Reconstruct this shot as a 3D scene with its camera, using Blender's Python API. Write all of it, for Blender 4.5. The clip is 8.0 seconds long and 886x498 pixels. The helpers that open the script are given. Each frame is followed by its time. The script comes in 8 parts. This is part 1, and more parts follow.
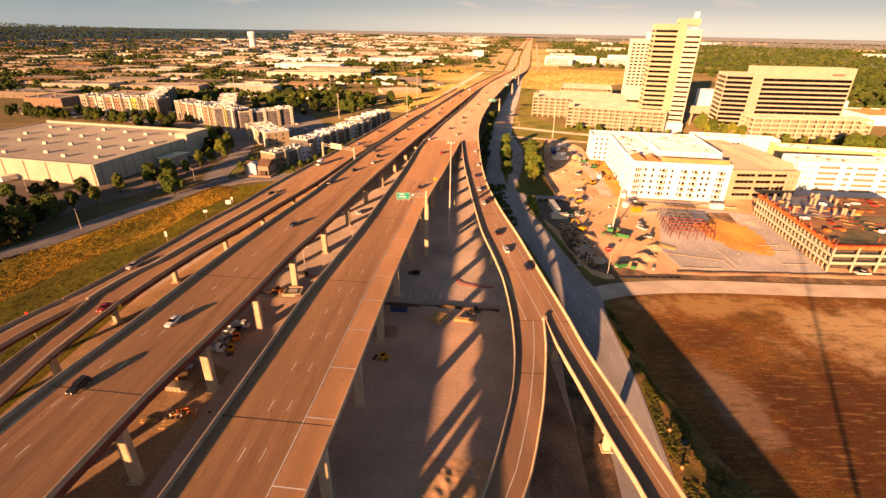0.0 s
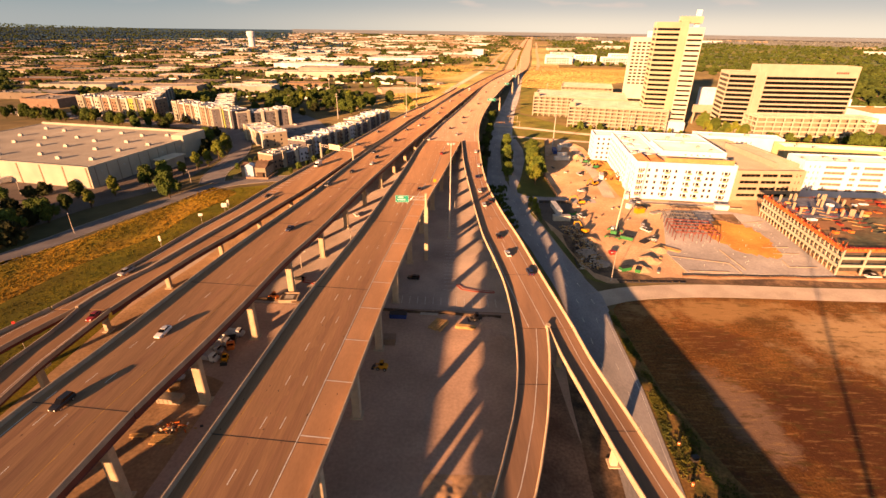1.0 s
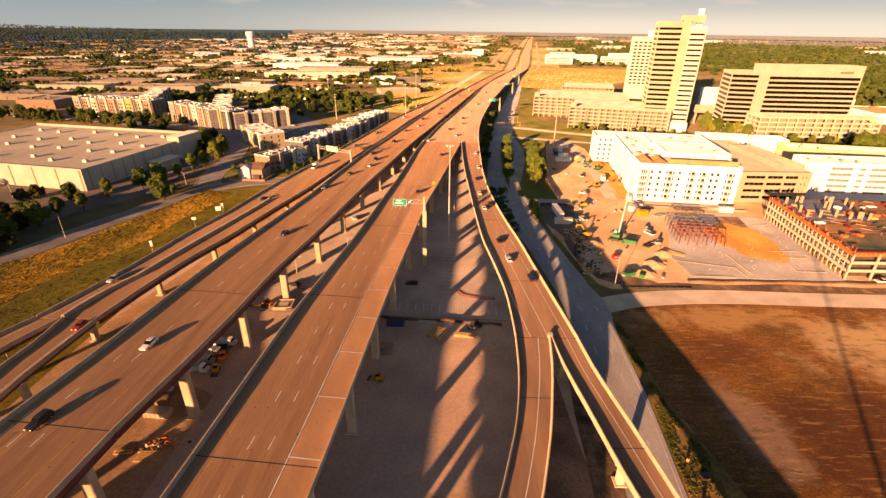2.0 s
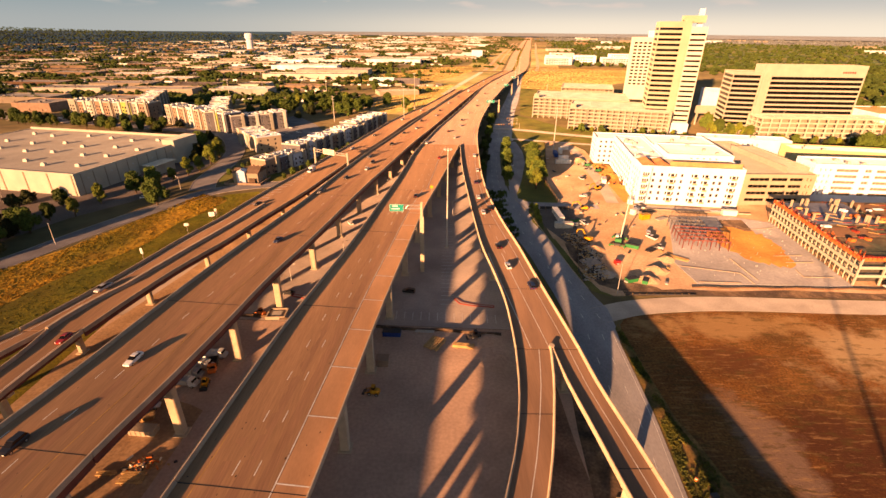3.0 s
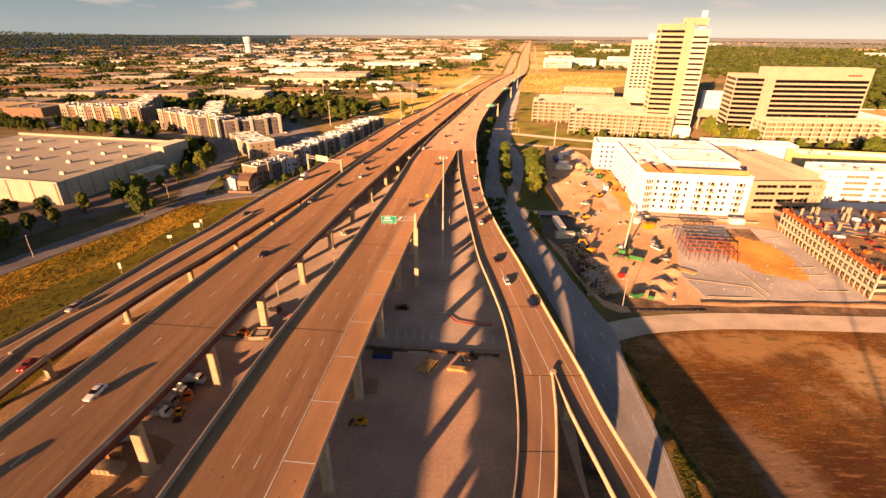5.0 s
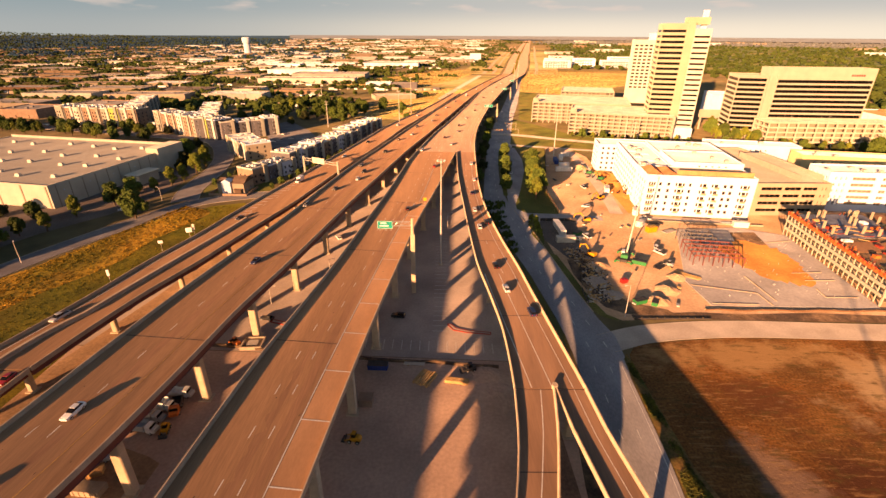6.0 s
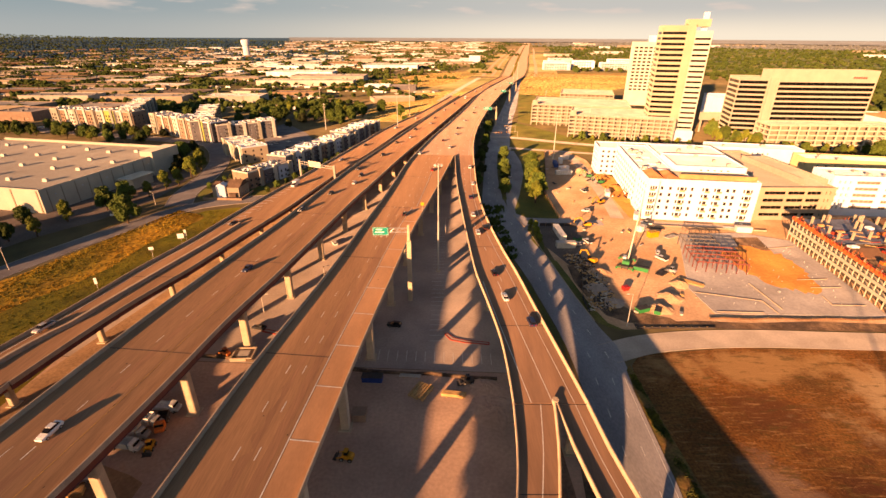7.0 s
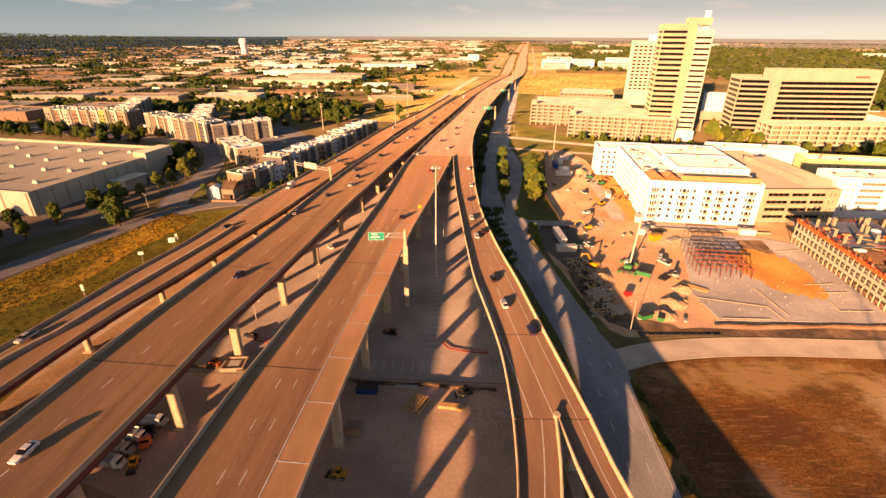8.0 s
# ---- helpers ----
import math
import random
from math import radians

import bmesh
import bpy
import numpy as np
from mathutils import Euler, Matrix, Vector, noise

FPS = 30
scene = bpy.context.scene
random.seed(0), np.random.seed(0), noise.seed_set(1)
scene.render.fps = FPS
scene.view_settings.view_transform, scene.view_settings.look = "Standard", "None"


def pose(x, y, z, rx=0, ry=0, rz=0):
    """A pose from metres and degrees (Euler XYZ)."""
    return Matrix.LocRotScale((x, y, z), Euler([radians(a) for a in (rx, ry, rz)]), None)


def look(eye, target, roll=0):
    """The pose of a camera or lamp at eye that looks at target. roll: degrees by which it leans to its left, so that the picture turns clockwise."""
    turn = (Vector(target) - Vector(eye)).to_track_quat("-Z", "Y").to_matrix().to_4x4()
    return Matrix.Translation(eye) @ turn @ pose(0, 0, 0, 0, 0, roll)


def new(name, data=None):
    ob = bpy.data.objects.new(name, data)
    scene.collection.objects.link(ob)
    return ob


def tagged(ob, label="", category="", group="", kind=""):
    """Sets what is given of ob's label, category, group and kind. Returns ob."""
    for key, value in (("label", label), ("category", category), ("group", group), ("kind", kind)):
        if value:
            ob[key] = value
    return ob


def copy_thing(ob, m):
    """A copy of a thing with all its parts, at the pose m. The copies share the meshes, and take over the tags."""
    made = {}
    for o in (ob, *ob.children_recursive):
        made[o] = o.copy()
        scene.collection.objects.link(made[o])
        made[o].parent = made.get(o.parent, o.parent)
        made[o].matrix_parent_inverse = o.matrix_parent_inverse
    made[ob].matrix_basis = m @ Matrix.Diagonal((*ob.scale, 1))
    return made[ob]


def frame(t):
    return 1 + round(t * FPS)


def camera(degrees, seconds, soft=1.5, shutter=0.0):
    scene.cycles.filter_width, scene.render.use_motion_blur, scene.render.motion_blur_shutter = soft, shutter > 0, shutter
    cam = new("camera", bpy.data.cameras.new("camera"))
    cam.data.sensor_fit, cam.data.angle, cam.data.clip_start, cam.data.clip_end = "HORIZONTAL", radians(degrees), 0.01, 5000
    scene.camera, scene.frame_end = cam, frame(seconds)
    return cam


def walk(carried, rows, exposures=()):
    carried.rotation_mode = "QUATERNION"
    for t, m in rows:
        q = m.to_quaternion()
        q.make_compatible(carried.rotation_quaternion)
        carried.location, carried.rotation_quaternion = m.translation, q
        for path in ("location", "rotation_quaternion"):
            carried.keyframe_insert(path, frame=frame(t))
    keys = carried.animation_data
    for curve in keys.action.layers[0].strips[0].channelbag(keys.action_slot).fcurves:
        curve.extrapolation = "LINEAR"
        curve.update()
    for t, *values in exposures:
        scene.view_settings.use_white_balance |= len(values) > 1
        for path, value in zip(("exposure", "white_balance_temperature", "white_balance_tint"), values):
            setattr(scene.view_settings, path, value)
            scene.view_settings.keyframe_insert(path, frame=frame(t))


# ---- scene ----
cam = camera(87.0, 8.0)
PATH = [
    (0, (-2.086, -44.266, 88.77), (-2.092, -42.456, 87.918), 1.0),
    (0.5, (-2.153, -42.047, 88.76), (-2.159, -40.238, 87.907), 0.9),
    (1, (-2.065, -39.566, 88.686), (-2.072, -37.758, 87.831), 0.8),
    (1.5, (-1.856, -37.023, 88.357), (-1.864, -35.215, 87.502), 0.8),
    (3, (-0.867, -29.519, 88.278), (-0.875, -27.709, 87.427), 0.5),
    (3.5, (-0.399, -27.108, 88.305), (-0.408, -25.297, 87.457), 0.5),
    (4, (-0.066, -24.646, 88.24), (-0.074, -22.833, 87.395), 0.4),
    (4.5, (0.416, -22.194, 88.175), (0.408, -20.38, 87.334), 0.4),
    (6, (1.551, -14.412, 87.933), (1.544, -12.597, 87.093), 0.3),
    (6.5, (1.907, -12.074, 87.926), (1.902, -10.257, 87.091), 0.3),
    (7, (2.346, -9.82, 87.767), (2.341, -8.001, 86.934), 0.3),
    (7.5, (2.594, -7.504, 87.81), (2.591, -5.685, 86.978), 0.3),
    (8, (2.84, -4.878, 87.827), (2.839, -3.061, 86.99), 0.3),
]
walk(cam, [(t, look(eye, target, roll)) for t, eye, target, roll in PATH], [(0.0, 1.68, 7300, 12)])

# ---- light: a low evening sun behind the camera's left shoulder, thin bright haze ahead ----
SUN_EL, SUN_AZ = 9.2, 30.0            # elevation; the shadows run 30 degrees to the right of +y
world = bpy.data.worlds.new("evening_sky")
scene.world = world
world.use_nodes = True
wn, wl = world.node_tree.nodes, world.node_tree.links
wn.clear()
sky = wn.new("ShaderNodeTexSky")
sky.sky_type = "NISHITA"
sky.sun_disc = False
sky.sun_elevation = radians(SUN_EL)
sky.sun_rotation = radians(180 + SUN_AZ)
sky.dust_density = 2.0
wtc = wn.new("ShaderNodeTexCoord")
wsep = wn.new("ShaderNodeSeparateXYZ")
wl.new(wtc.outputs["Generated"], wsep.inputs[0])
wmap = wn.new("ShaderNodeMapping")
wmap.inputs["Scale"].default_value = (1.0, 1.0, 6.0)
wl.new(wtc.outputs["Generated"], wmap.inputs[0])
wnoise = wn.new("ShaderNodeTexNoise")
wnoise.inputs["Scale"].default_value = 9.0
wnoise.inputs["Detail"].default_value = 6.0
wl.new(wmap.outputs[0], wnoise.inputs["Vector"])
wcloud = wn.new("ShaderNodeMapRange")                       # thin cloud over the whole sky
wcloud.inputs["From Min"].default_value, wcloud.inputs["From Max"].default_value = 0.55, 0.68
wcloud.inputs["To Min"].default_value, wcloud.inputs["To Max"].default_value = 0.0, 0.6
wl.new(wnoise.outputs["Fac"], wcloud.inputs["Value"])


def sky_mix(fac, c0, c1):
    """Blend of two sky colours; each may be a socket or a colour."""
    n = wn.new("ShaderNodeMix")
    n.data_type = "RGBA"
    wl.new(fac, n.inputs["Factor"])
    for key, c in (("A", c0), ("B", c1)):
        if isinstance(c, tuple):
            n.inputs[key].default_value = (*c, 1)
        else:
            wl.new(c, n.inputs[key])
    return n.outputs["Result"]


def sky_ramp(src, lo, hi, v0, v1):
    n = wn.new("ShaderNodeMapRange")
    n.interpolation_type = "SMOOTHSTEP"
    n.inputs["From Min"].default_value, n.inputs["From Max"].default_value = lo, hi
    n.inputs["To Min"].default_value, n.inputs["To Max"].default_value = v0, v1
    wl.new(src, n.inputs["Value"])
    return n.outputs[0]


# evening haze, thick at the horizon, warmer and brighter to the east
east = sky_ramp(wsep.outputs["X"], -0.62, 0.3, 0.0, 1.0)
low = sky_mix(east, (4.0, 4.5, 4.8), (9.2, 8.4, 7.2))
high = sky_mix(east, (3.0, 3.85, 4.4), (5.5, 5.7, 5.8))
haze = sky_mix(sky_ramp(wsep.outputs["Z"], 0.0, 0.05, 0.0, 1.0), low, high)
wcut = wn.new("ShaderNodeMath")
wcut.operation = "MULTIPLY"
wl.new(wcloud.outputs[0], wcut.inputs[0])
wl.new(sky_ramp(wsep.outputs["Z"], 0.028, 0.045, 0.0, 1.0), wcut.inputs[1])
haze = sky_mix(wcut.outputs[0], haze, (8.0, 6.7, 6.2))
tone = wn.new("ShaderNodeMix")
tone.data_type = "RGBA"
tone.blend_type = "MULTIPLY"
tone.inputs["Factor"].default_value = 1.0
wl.new(sky.outputs[0], tone.inputs["A"])
tone.inputs["B"].default_value = (0.97, 1.06, 1.26, 1)          # clear evening blue overhead
wmix_out = sky_mix(sky_ramp(wsep.outputs["Z"], 0.05, 0.2, 1.0, 0.0), tone.outputs["Result"], haze)
wbg = wn.new("ShaderNodeBackground")
wbg.inputs["Strength"].default_value = 0.031
wl.new(wmix_out, wbg.inputs["Color"])
wout = wn.new("ShaderNodeOutputWorld")
wl.new(wbg.outputs[0], wout.inputs["Surface"])

sun_data = bpy.data.lights.new("sun", "SUN")
sun_data.energy = 5.0
sun_data.angle = radians(0.6)
sun_data.color = (1.0, 0.50, 0.24)
sun = new("sun", sun_data)
sx, sy = math.sin(radians(SUN_AZ)), math.cos(radians(SUN_AZ))
sun.matrix_world = look((-sx * 300, -sy * 300, 300 * math.tan(radians(SUN_EL))), (0, 0, 0))


# ---- materials ----
def mat(name, base, rough=0.85, scale=0.6, vary=0.25, fine=8.0, fvary=0.15, bump=0.0, metal=0.0, tint=None, stretch=(1, 1, 1), objrand=0.0, spec=0.3, relief=0.1):
    """A surface with variation at a wide and a fine scale, in metres of the object's own space."""
    m = bpy.data.materials.new(name)
    m.use_nodes = True
    n, l = m.node_tree.nodes, m.node_tree.links
    p = n["Principled BSDF"]
    p.inputs["Roughness"].default_value = rough
    p.inputs["Metallic"].default_value = metal
    p.inputs["Diffuse Roughness"].default_value = 1.0 if rough > 0.74 else 0.0
    p.inputs["Specular IOR Level"].default_value = spec
    tc = n.new("ShaderNodeTexCoord")
    mp = n.new("ShaderNodeMapping")
    mp.inputs["Scale"].default_value = stretch
    l.new(tc.outputs["Object"], mp.inputs[0])
    a = n.new("ShaderNodeTexNoise")
    a.inputs["Scale"].default_value = scale
    a.inputs["Detail"].default_value = 5
    l.new(mp.outputs[0], a.inputs["Vector"])
    b = n.new("ShaderNodeTexNoise")
    b.inputs["Scale"].default_value = fine
    b.inputs["Detail"].default_value = 3
    l.new(mp.outputs[0], b.inputs["Vector"])
    ra = n.new("ShaderNodeMapRange")
    ra.inputs["From Min"].default_value, ra.inputs["From Max"].default_value = 0.3, 0.7
    ra.inputs["To Min"].default_value, ra.inputs["To Max"].default_value = 1 - vary, 1 + vary
    l.new(a.outputs["Fac"], ra.inputs["Value"])
    rb = n.new("ShaderNodeMapRange")
    rb.inputs["From Min"].default_value, rb.inputs["From Max"].default_value = 0.3, 0.7
    rb.inputs["To Min"].default_value, rb.inputs["To Max"].default_value = 1 - fvary, 1 + fvary
    l.new(b.outputs["Fac"], rb.inputs["Value"])
    mul = n.new("ShaderNodeMath")
    mul.operation = "MULTIPLY"
    l.new(ra.outputs[0], mul.inputs[0])
    l.new(rb.outputs[0], mul.inputs[1])
    last = mul.outputs[0]
    if objrand:
        oi = n.new("ShaderNodeObjectInfo")
        ro = n.new("ShaderNodeMapRange")
        ro.inputs["To Min"].default_value, ro.inputs["To Max"].default_value = 1 - objrand, 1 + objrand
        l.new(oi.outputs["Random"], ro.inputs["Value"])
        m3 = n.new("ShaderNodeMath")
        m3.operation = "MULTIPLY"
        l.new(last, m3.inputs[0])
        l.new(ro.outputs[0], m3.inputs[1])
        last = m3.outputs[0]
    col = n.new("ShaderNodeRGB")
    col.outputs[0].default_value = (*base, 1)
    csrc = col.outputs[0]
    if tint:
        mx = n.new("ShaderNodeMix")
        mx.data_type = "RGBA"
        rt = n.new("ShaderNodeMapRange")
        rt.inputs["From Min"].default_value, rt.inputs["From Max"].default_value = 0.42, 0.6
        c2 = n.new("ShaderNodeTexNoise")
        c2.inputs["Scale"].default_value = scale * 0.55
        c2.inputs["Detail"].default_value = 7
        c2.inputs["Roughness"].default_value = 0.65
        l.new(mp.outputs[0], c2.inputs["Vector"])
        l.new(c2.outputs["Fac"], rt.inputs["Value"])
        l.new(rt.outputs[0], mx.inputs["Factor"])
        l.new(csrc, mx.inputs["A"])
        mx.inputs["B"].default_value = (*tint, 1)
        csrc = mx.outputs["Result"]
    vm = n.new("ShaderNodeVectorMath")
    vm.operation = "SCALE"
    l.new(csrc, vm.inputs[0])
    l.new(last, vm.inputs["Scale"])
    l.new(vm.outputs[0], p.inputs["Base Color"])
    if bump:
        bn = n.new("ShaderNodeBump")
        bn.inputs["Strength"].default_value = bump
        bn.inputs["Distance"].default_value = relief
        l.new(b.outputs["Fac"], bn.inputs["Height"])
        l.new(bn.outputs[0], p.inputs["Normal"])
    return m


M = {}
M["deck"] = mat("deck_concrete", (0.355, 0.206, 0.112), 0.8, 0.25, 0.14, 4.0, 0.12, stretch=(1, 0.06, 1), tint=(0.29, 0.168, 0.092))
# left-hand decks toned darker, standing in for lens vignetting
M["deck_dim"] = mat("deck_concrete_dark", (0.325, 0.19, 0.103), 0.8, 0.25, 0.14, 4.0, 0.12, stretch=(1, 0.06, 1), tint=(0.26, 0.152, 0.084))
# paler deck copy for far spans, with distance haze put into the colour
M["deck_pale"] = mat("deck_concrete_hazed", (0.37, 0.252, 0.18), 0.8, 0.2, 0.14, 3.0, 0.08, stretch=(1, 0.12, 1), tint=(0.33, 0.225, 0.16))
M["shoulder"] = mat("shoulder_concrete", (0.455, 0.258, 0.14), 0.8, 0.25, 0.1, 3.0, 0.06, stretch=(1, 0.3, 1), tint=(0.4, 0.226, 0.122))
M["wear"] = mat("tyre_worn_concrete", (0.305, 0.17, 0.097), 0.8, 0.3, 0.16, 4.0, 0.13, stretch=(1, 0.05, 1), tint=(0.255, 0.143, 0.083))
M["ramp_paving"] = mat("ramp_concrete", (0.29, 0.175, 0.112), 0.82, 0.25, 0.16, 3.0, 0.08, stretch=(1, 0.08, 1), tint=(0.235, 0.143, 0.094))
M["barrier"] = mat("barrier_concrete", (0.43, 0.345, 0.255), 0.85, 0.3, 0.15, 4.0, 0.1)
M["column"] = mat("column_concrete", (0.53, 0.44, 0.32), 0.85, 0.4, 0.15, 4.0, 0.1)
M["redsteel"] = mat("rust_red_steel", (0.14, 0.045, 0.035), 0.6, 0.3, 0.25, 3.0, 0.1)
M["joint"] = mat("joint_rubber", (0.03, 0.028, 0.026), 0.7)
M["white_paint"] = mat("road_paint_white", (0.72, 0.70, 0.64), 0.7, 0.5, 0.2, 5.0, 0.2)
M["yellow_paint"] = mat("road_paint_yellow", (0.48, 0.27, 0.075), 0.7, 0.5, 0.3, 5.0, 0.25)
M["asphalt"] = mat("asphalt", (0.275, 0.275, 0.3), 0.9, 0.12, 0.2, 2.5, 0.14, tint=(0.315, 0.305, 0.32), stretch=(1, 0.4, 1))
M["street"] = mat("concrete_street", (0.4, 0.35, 0.31), 0.88, 0.1, 0.2, 2.0, 0.1, tint=(0.44, 0.385, 0.335))
M["yard"] = mat("yard_ground", (0.53, 0.37, 0.28), 0.95, 0.05, 0.2, 1.2, 0.12, tint=(0.45, 0.315, 0.245), bump=0.3)
M["parking"] = mat("parking_lot", (0.45, 0.37, 0.32), 0.9, 0.06, 0.2, 1.5, 0.1, tint=(0.37, 0.31, 0.275))


def field_material():
    """Scraped earth: orange-brown, with dark red ground and pale dry patches that fade into one another."""
    m = mat("bare_brown_field", (0.13, 0.052, 0.011), 0.97, 0.06, 0.4, 1.6, 0.45, tint=(0.165, 0.08, 0.021), bump=0.9, relief=0.1)
    n, l = m.node_tree.nodes, m.node_tree.links
    src = n["Principled BSDF"].inputs["Base Color"].links[0].from_socket
    tc = n.new("ShaderNodeTexCoord")
    wob = n.new("ShaderNodeTexNoise")
    wob.inputs["Scale"].default_value = 0.07
    wob.inputs["Detail"].default_value = 9
    wob.inputs["Roughness"].default_value = 0.68
    l.new(tc.outputs["Object"], wob.inputs["Vector"])
    for (cx, cy), (rx, ry), colour, most in (((112, 40), (46, 30), (0.065, 0.022, 0.008), 0.9), ((84, 82), (12, 9), (0.085, 0.03, 0.01), 0.75), ((165, 96), (18, 9), (0.10, 0.034, 0.012), 0.75), ((142, 83), (31, 19), (0.37, 0.255, 0.14), 0.95), ((92, 100), (28, 8), (0.31, 0.185, 0.08), 0.85), ((76, 52), (7, 18), (0.22, 0.15, 0.11), 0.7)):
        sub_ = n.new("ShaderNodeVectorMath")
        sub_.operation = "SUBTRACT"
        sub_.inputs[1].default_value = (cx, cy, 0)
        l.new(tc.outputs["Object"], sub_.inputs[0])
        div = n.new("ShaderNodeVectorMath")
        div.operation = "DIVIDE"
        div.inputs[1].default_value = (rx, ry, 1)
        l.new(sub_.outputs[0], div.inputs[0])
        ln = n.new("ShaderNodeVectorMath")
        ln.operation = "LENGTH"
        l.new(div.outputs[0], ln.inputs[0])
        ad = n.new("ShaderNodeMath")
        ad.operation = "MULTIPLY_ADD"
        l.new(wob.outputs["Fac"], ad.inputs[0])
        ad.inputs[1].default_value = 3.4
        l.new(ln.outputs["Value"], ad.inputs[2])
        mr = n.new("ShaderNodeMapRange")
        mr.interpolation_type = "SMOOTHSTEP"
        mr.inputs["From Min"].default_value, mr.inputs["From Max"].default_value = 2.15, 2.95
        mr.inputs["To Min"].default_value, mr.inputs["To Max"].default_value = most, 0.0
        l.new(ad.outputs[0], mr.inputs["Value"])
        mx = n.new("ShaderNodeMix")
        mx.data_type = "RGBA"
        l.new(mr.outputs[0], mx.inputs["Factor"])
        l.new(src, mx.inputs["A"])
        mx.inputs["B"].default_value = (*colour, 1)
        src = mx.outputs["Result"]
    # wheel scrapes, pale stubble and dark weeds, in long thin flecks
    for stretch, turn, scale, lo, hi, colour, most in (((0.16, 1, 1), -0.25, 0.9, 0.54, 0.70, (0.4, 0.24, 0.1), 0.6), ((0.3, 1, 1), 0.1, 0.5, 0.54, 0.62, (0.075, 0.05, 0.012), 0.65), ((1, 1, 1), 0, 1.6, 0.64, 0.70, (0.46, 0.31, 0.16), 0.7)):
        mp = n.new("ShaderNodeMapping")
        mp.inputs["Scale"].default_value = stretch
        mp.inputs["Rotation"].default_value = (0, 0, turn)
        l.new(tc.outputs["Object"], mp.inputs["Vector"])
        nz = n.new("ShaderNodeTexNoise")
        nz.inputs["Scale"].default_value = scale
        nz.inputs["Detail"].default_value = 6
        nz.inputs["Roughness"].default_value = 0.7
        l.new(mp.outputs["Vector"], nz.inputs["Vector"])
        mr = n.new("ShaderNodeMapRange")
        mr.inputs["From Min"].default_value, mr.inputs["From Max"].default_value = lo, hi
        mr.inputs["To Min"].default_value, mr.inputs["To Max"].default_value = 0.0, most
        l.new(nz.outputs["Fac"], mr.inputs["Value"])
        mx = n.new("ShaderNodeMix")
        mx.data_type = "RGBA"
        l.new(mr.outputs[0], mx.inputs["Factor"])
        l.new(src, mx.inputs["A"])
        mx.inputs["B"].default_value = (*colour, 1)
        src = mx.outputs["Result"]
    l.new(src, n["Principled BSDF"].inputs["Base Color"])
    return m


M["field"] = field_material()


# dark mud, also laid as painted shade under the ramp and the rubble
M["mulch"] = mat("mud_and_shade", (0.085, 0.06, 0.045), 0.95, 0.2, 0.5, 1.5, 0.3, tint=(0.2, 0.13, 0.08), bump=0.5)
# blue and grey bases put distance haze into the far woods' colour
M["woods_blue"] = mat("far_woods_haze_blue", (0.014, 0.045, 0.09), 0.9, 0.01, 0.35, 0.1, 0.35)
M["woods_grey"] = mat("far_woods_haze_grey", (0.12, 0.135, 0.14), 0.9, 0.01, 0.3, 0.1, 0.3)
M["woods_olive"] = mat("far_woods_olive", (0.05, 0.074, 0.026), 0.9, 0.01, 0.5, 0.1, 0.45, tint=(0.1, 0.098, 0.03))
M["gore_soil"] = mat("brown_earth", (0.27, 0.175, 0.12), 0.95, 0.12, 0.3, 1.5, 0.25, tint=(0.2, 0.125, 0.085), bump=0.4)
M["verge"] = mat("weedy_dirt", (0.2, 0.115, 0.04), 0.97, 0.2, 0.35, 1.5, 0.35, tint=(0.085, 0.08, 0.02), bump=0.7)
M["median_soil"] = mat("median_soil", (0.43, 0.28, 0.165), 0.96, 0.1, 0.25, 1.2, 0.22, tint=(0.34, 0.215, 0.125), bump=0.5)
M["sand"] = mat("construction_soil", (0.55, 0.37, 0.24), 0.95, 0.05, 0.22, 0.9, 0.16, tint=(0.43, 0.27, 0.155), bump=0.4)
M["orange_soil"] = mat("orange_soil", (0.55, 0.25, 0.07), 0.95, 0.08, 0.25, 1.0, 0.15, bump=0.4)
M["slab"] = mat("fresh_slab_concrete", (0.36, 0.345, 0.345), 0.8, 0.06, 0.2, 1.0, 0.12, tint=(0.285, 0.275, 0.285))
M["grass"] = mat("roadside_grass", (0.10, 0.097, 0.005), 0.95, 0.07, 0.35, 1.5, 0.4, tint=(0.15, 0.118, 0.007), bump=0.6)
# darker, bluer than the road asphalt, with the side street's shade put in
M["side_asphalt"] = mat("side_street_asphalt", (0.165, 0.16, 0.17), 0.9, 0.12, 0.2, 2.5, 0.12, tint=(0.135, 0.13, 0.14))
# lot paving, its base lowered to take in the shade on the yards
M["lot"] = mat("warehouse_lot", (0.135, 0.112, 0.1), 0.9, 0.05, 0.3, 1.2, 0.2, tint=(0.1, 0.085, 0.078))
M["drygrass"] = mat("dry_meadow", (0.38, 0.215, 0.022), 0.95, 0.05, 0.35, 1.1, 0.4, tint=(0.22, 0.165, 0.013), bump=0.8, stretch=(1, 0.5, 1))
M["lawn"] = mat("lawn", (0.085, 0.095, 0.02), 0.95, 0.06, 0.3, 1.5, 0.25, tint=(0.13, 0.115, 0.03), bump=0.4)
M["ground"] = mat("open_land", (0.145, 0.112, 0.055), 0.97, 0.006, 0.3, 0.08, 0.3, tint=(0.075, 0.072, 0.03))
M["meadow"] = mat("golden_meadow", (0.54, 0.38, 0.135), 0.97, 0.012, 0.25, 0.12, 0.25, tint=(0.36, 0.28, 0.09))
M["leaf_town"] = mat("town_leaves", (0.04, 0.062, 0.016), 0.85, 0.02, 0.4, 0.3, 0.4, tint=(0.06, 0.08, 0.018), spec=0.1)
M["dry_verge"] = mat("dry_roadside", (0.32, 0.245, 0.115), 0.97, 0.01, 0.35, 0.09, 0.3, tint=(0.16, 0.16, 0.06))
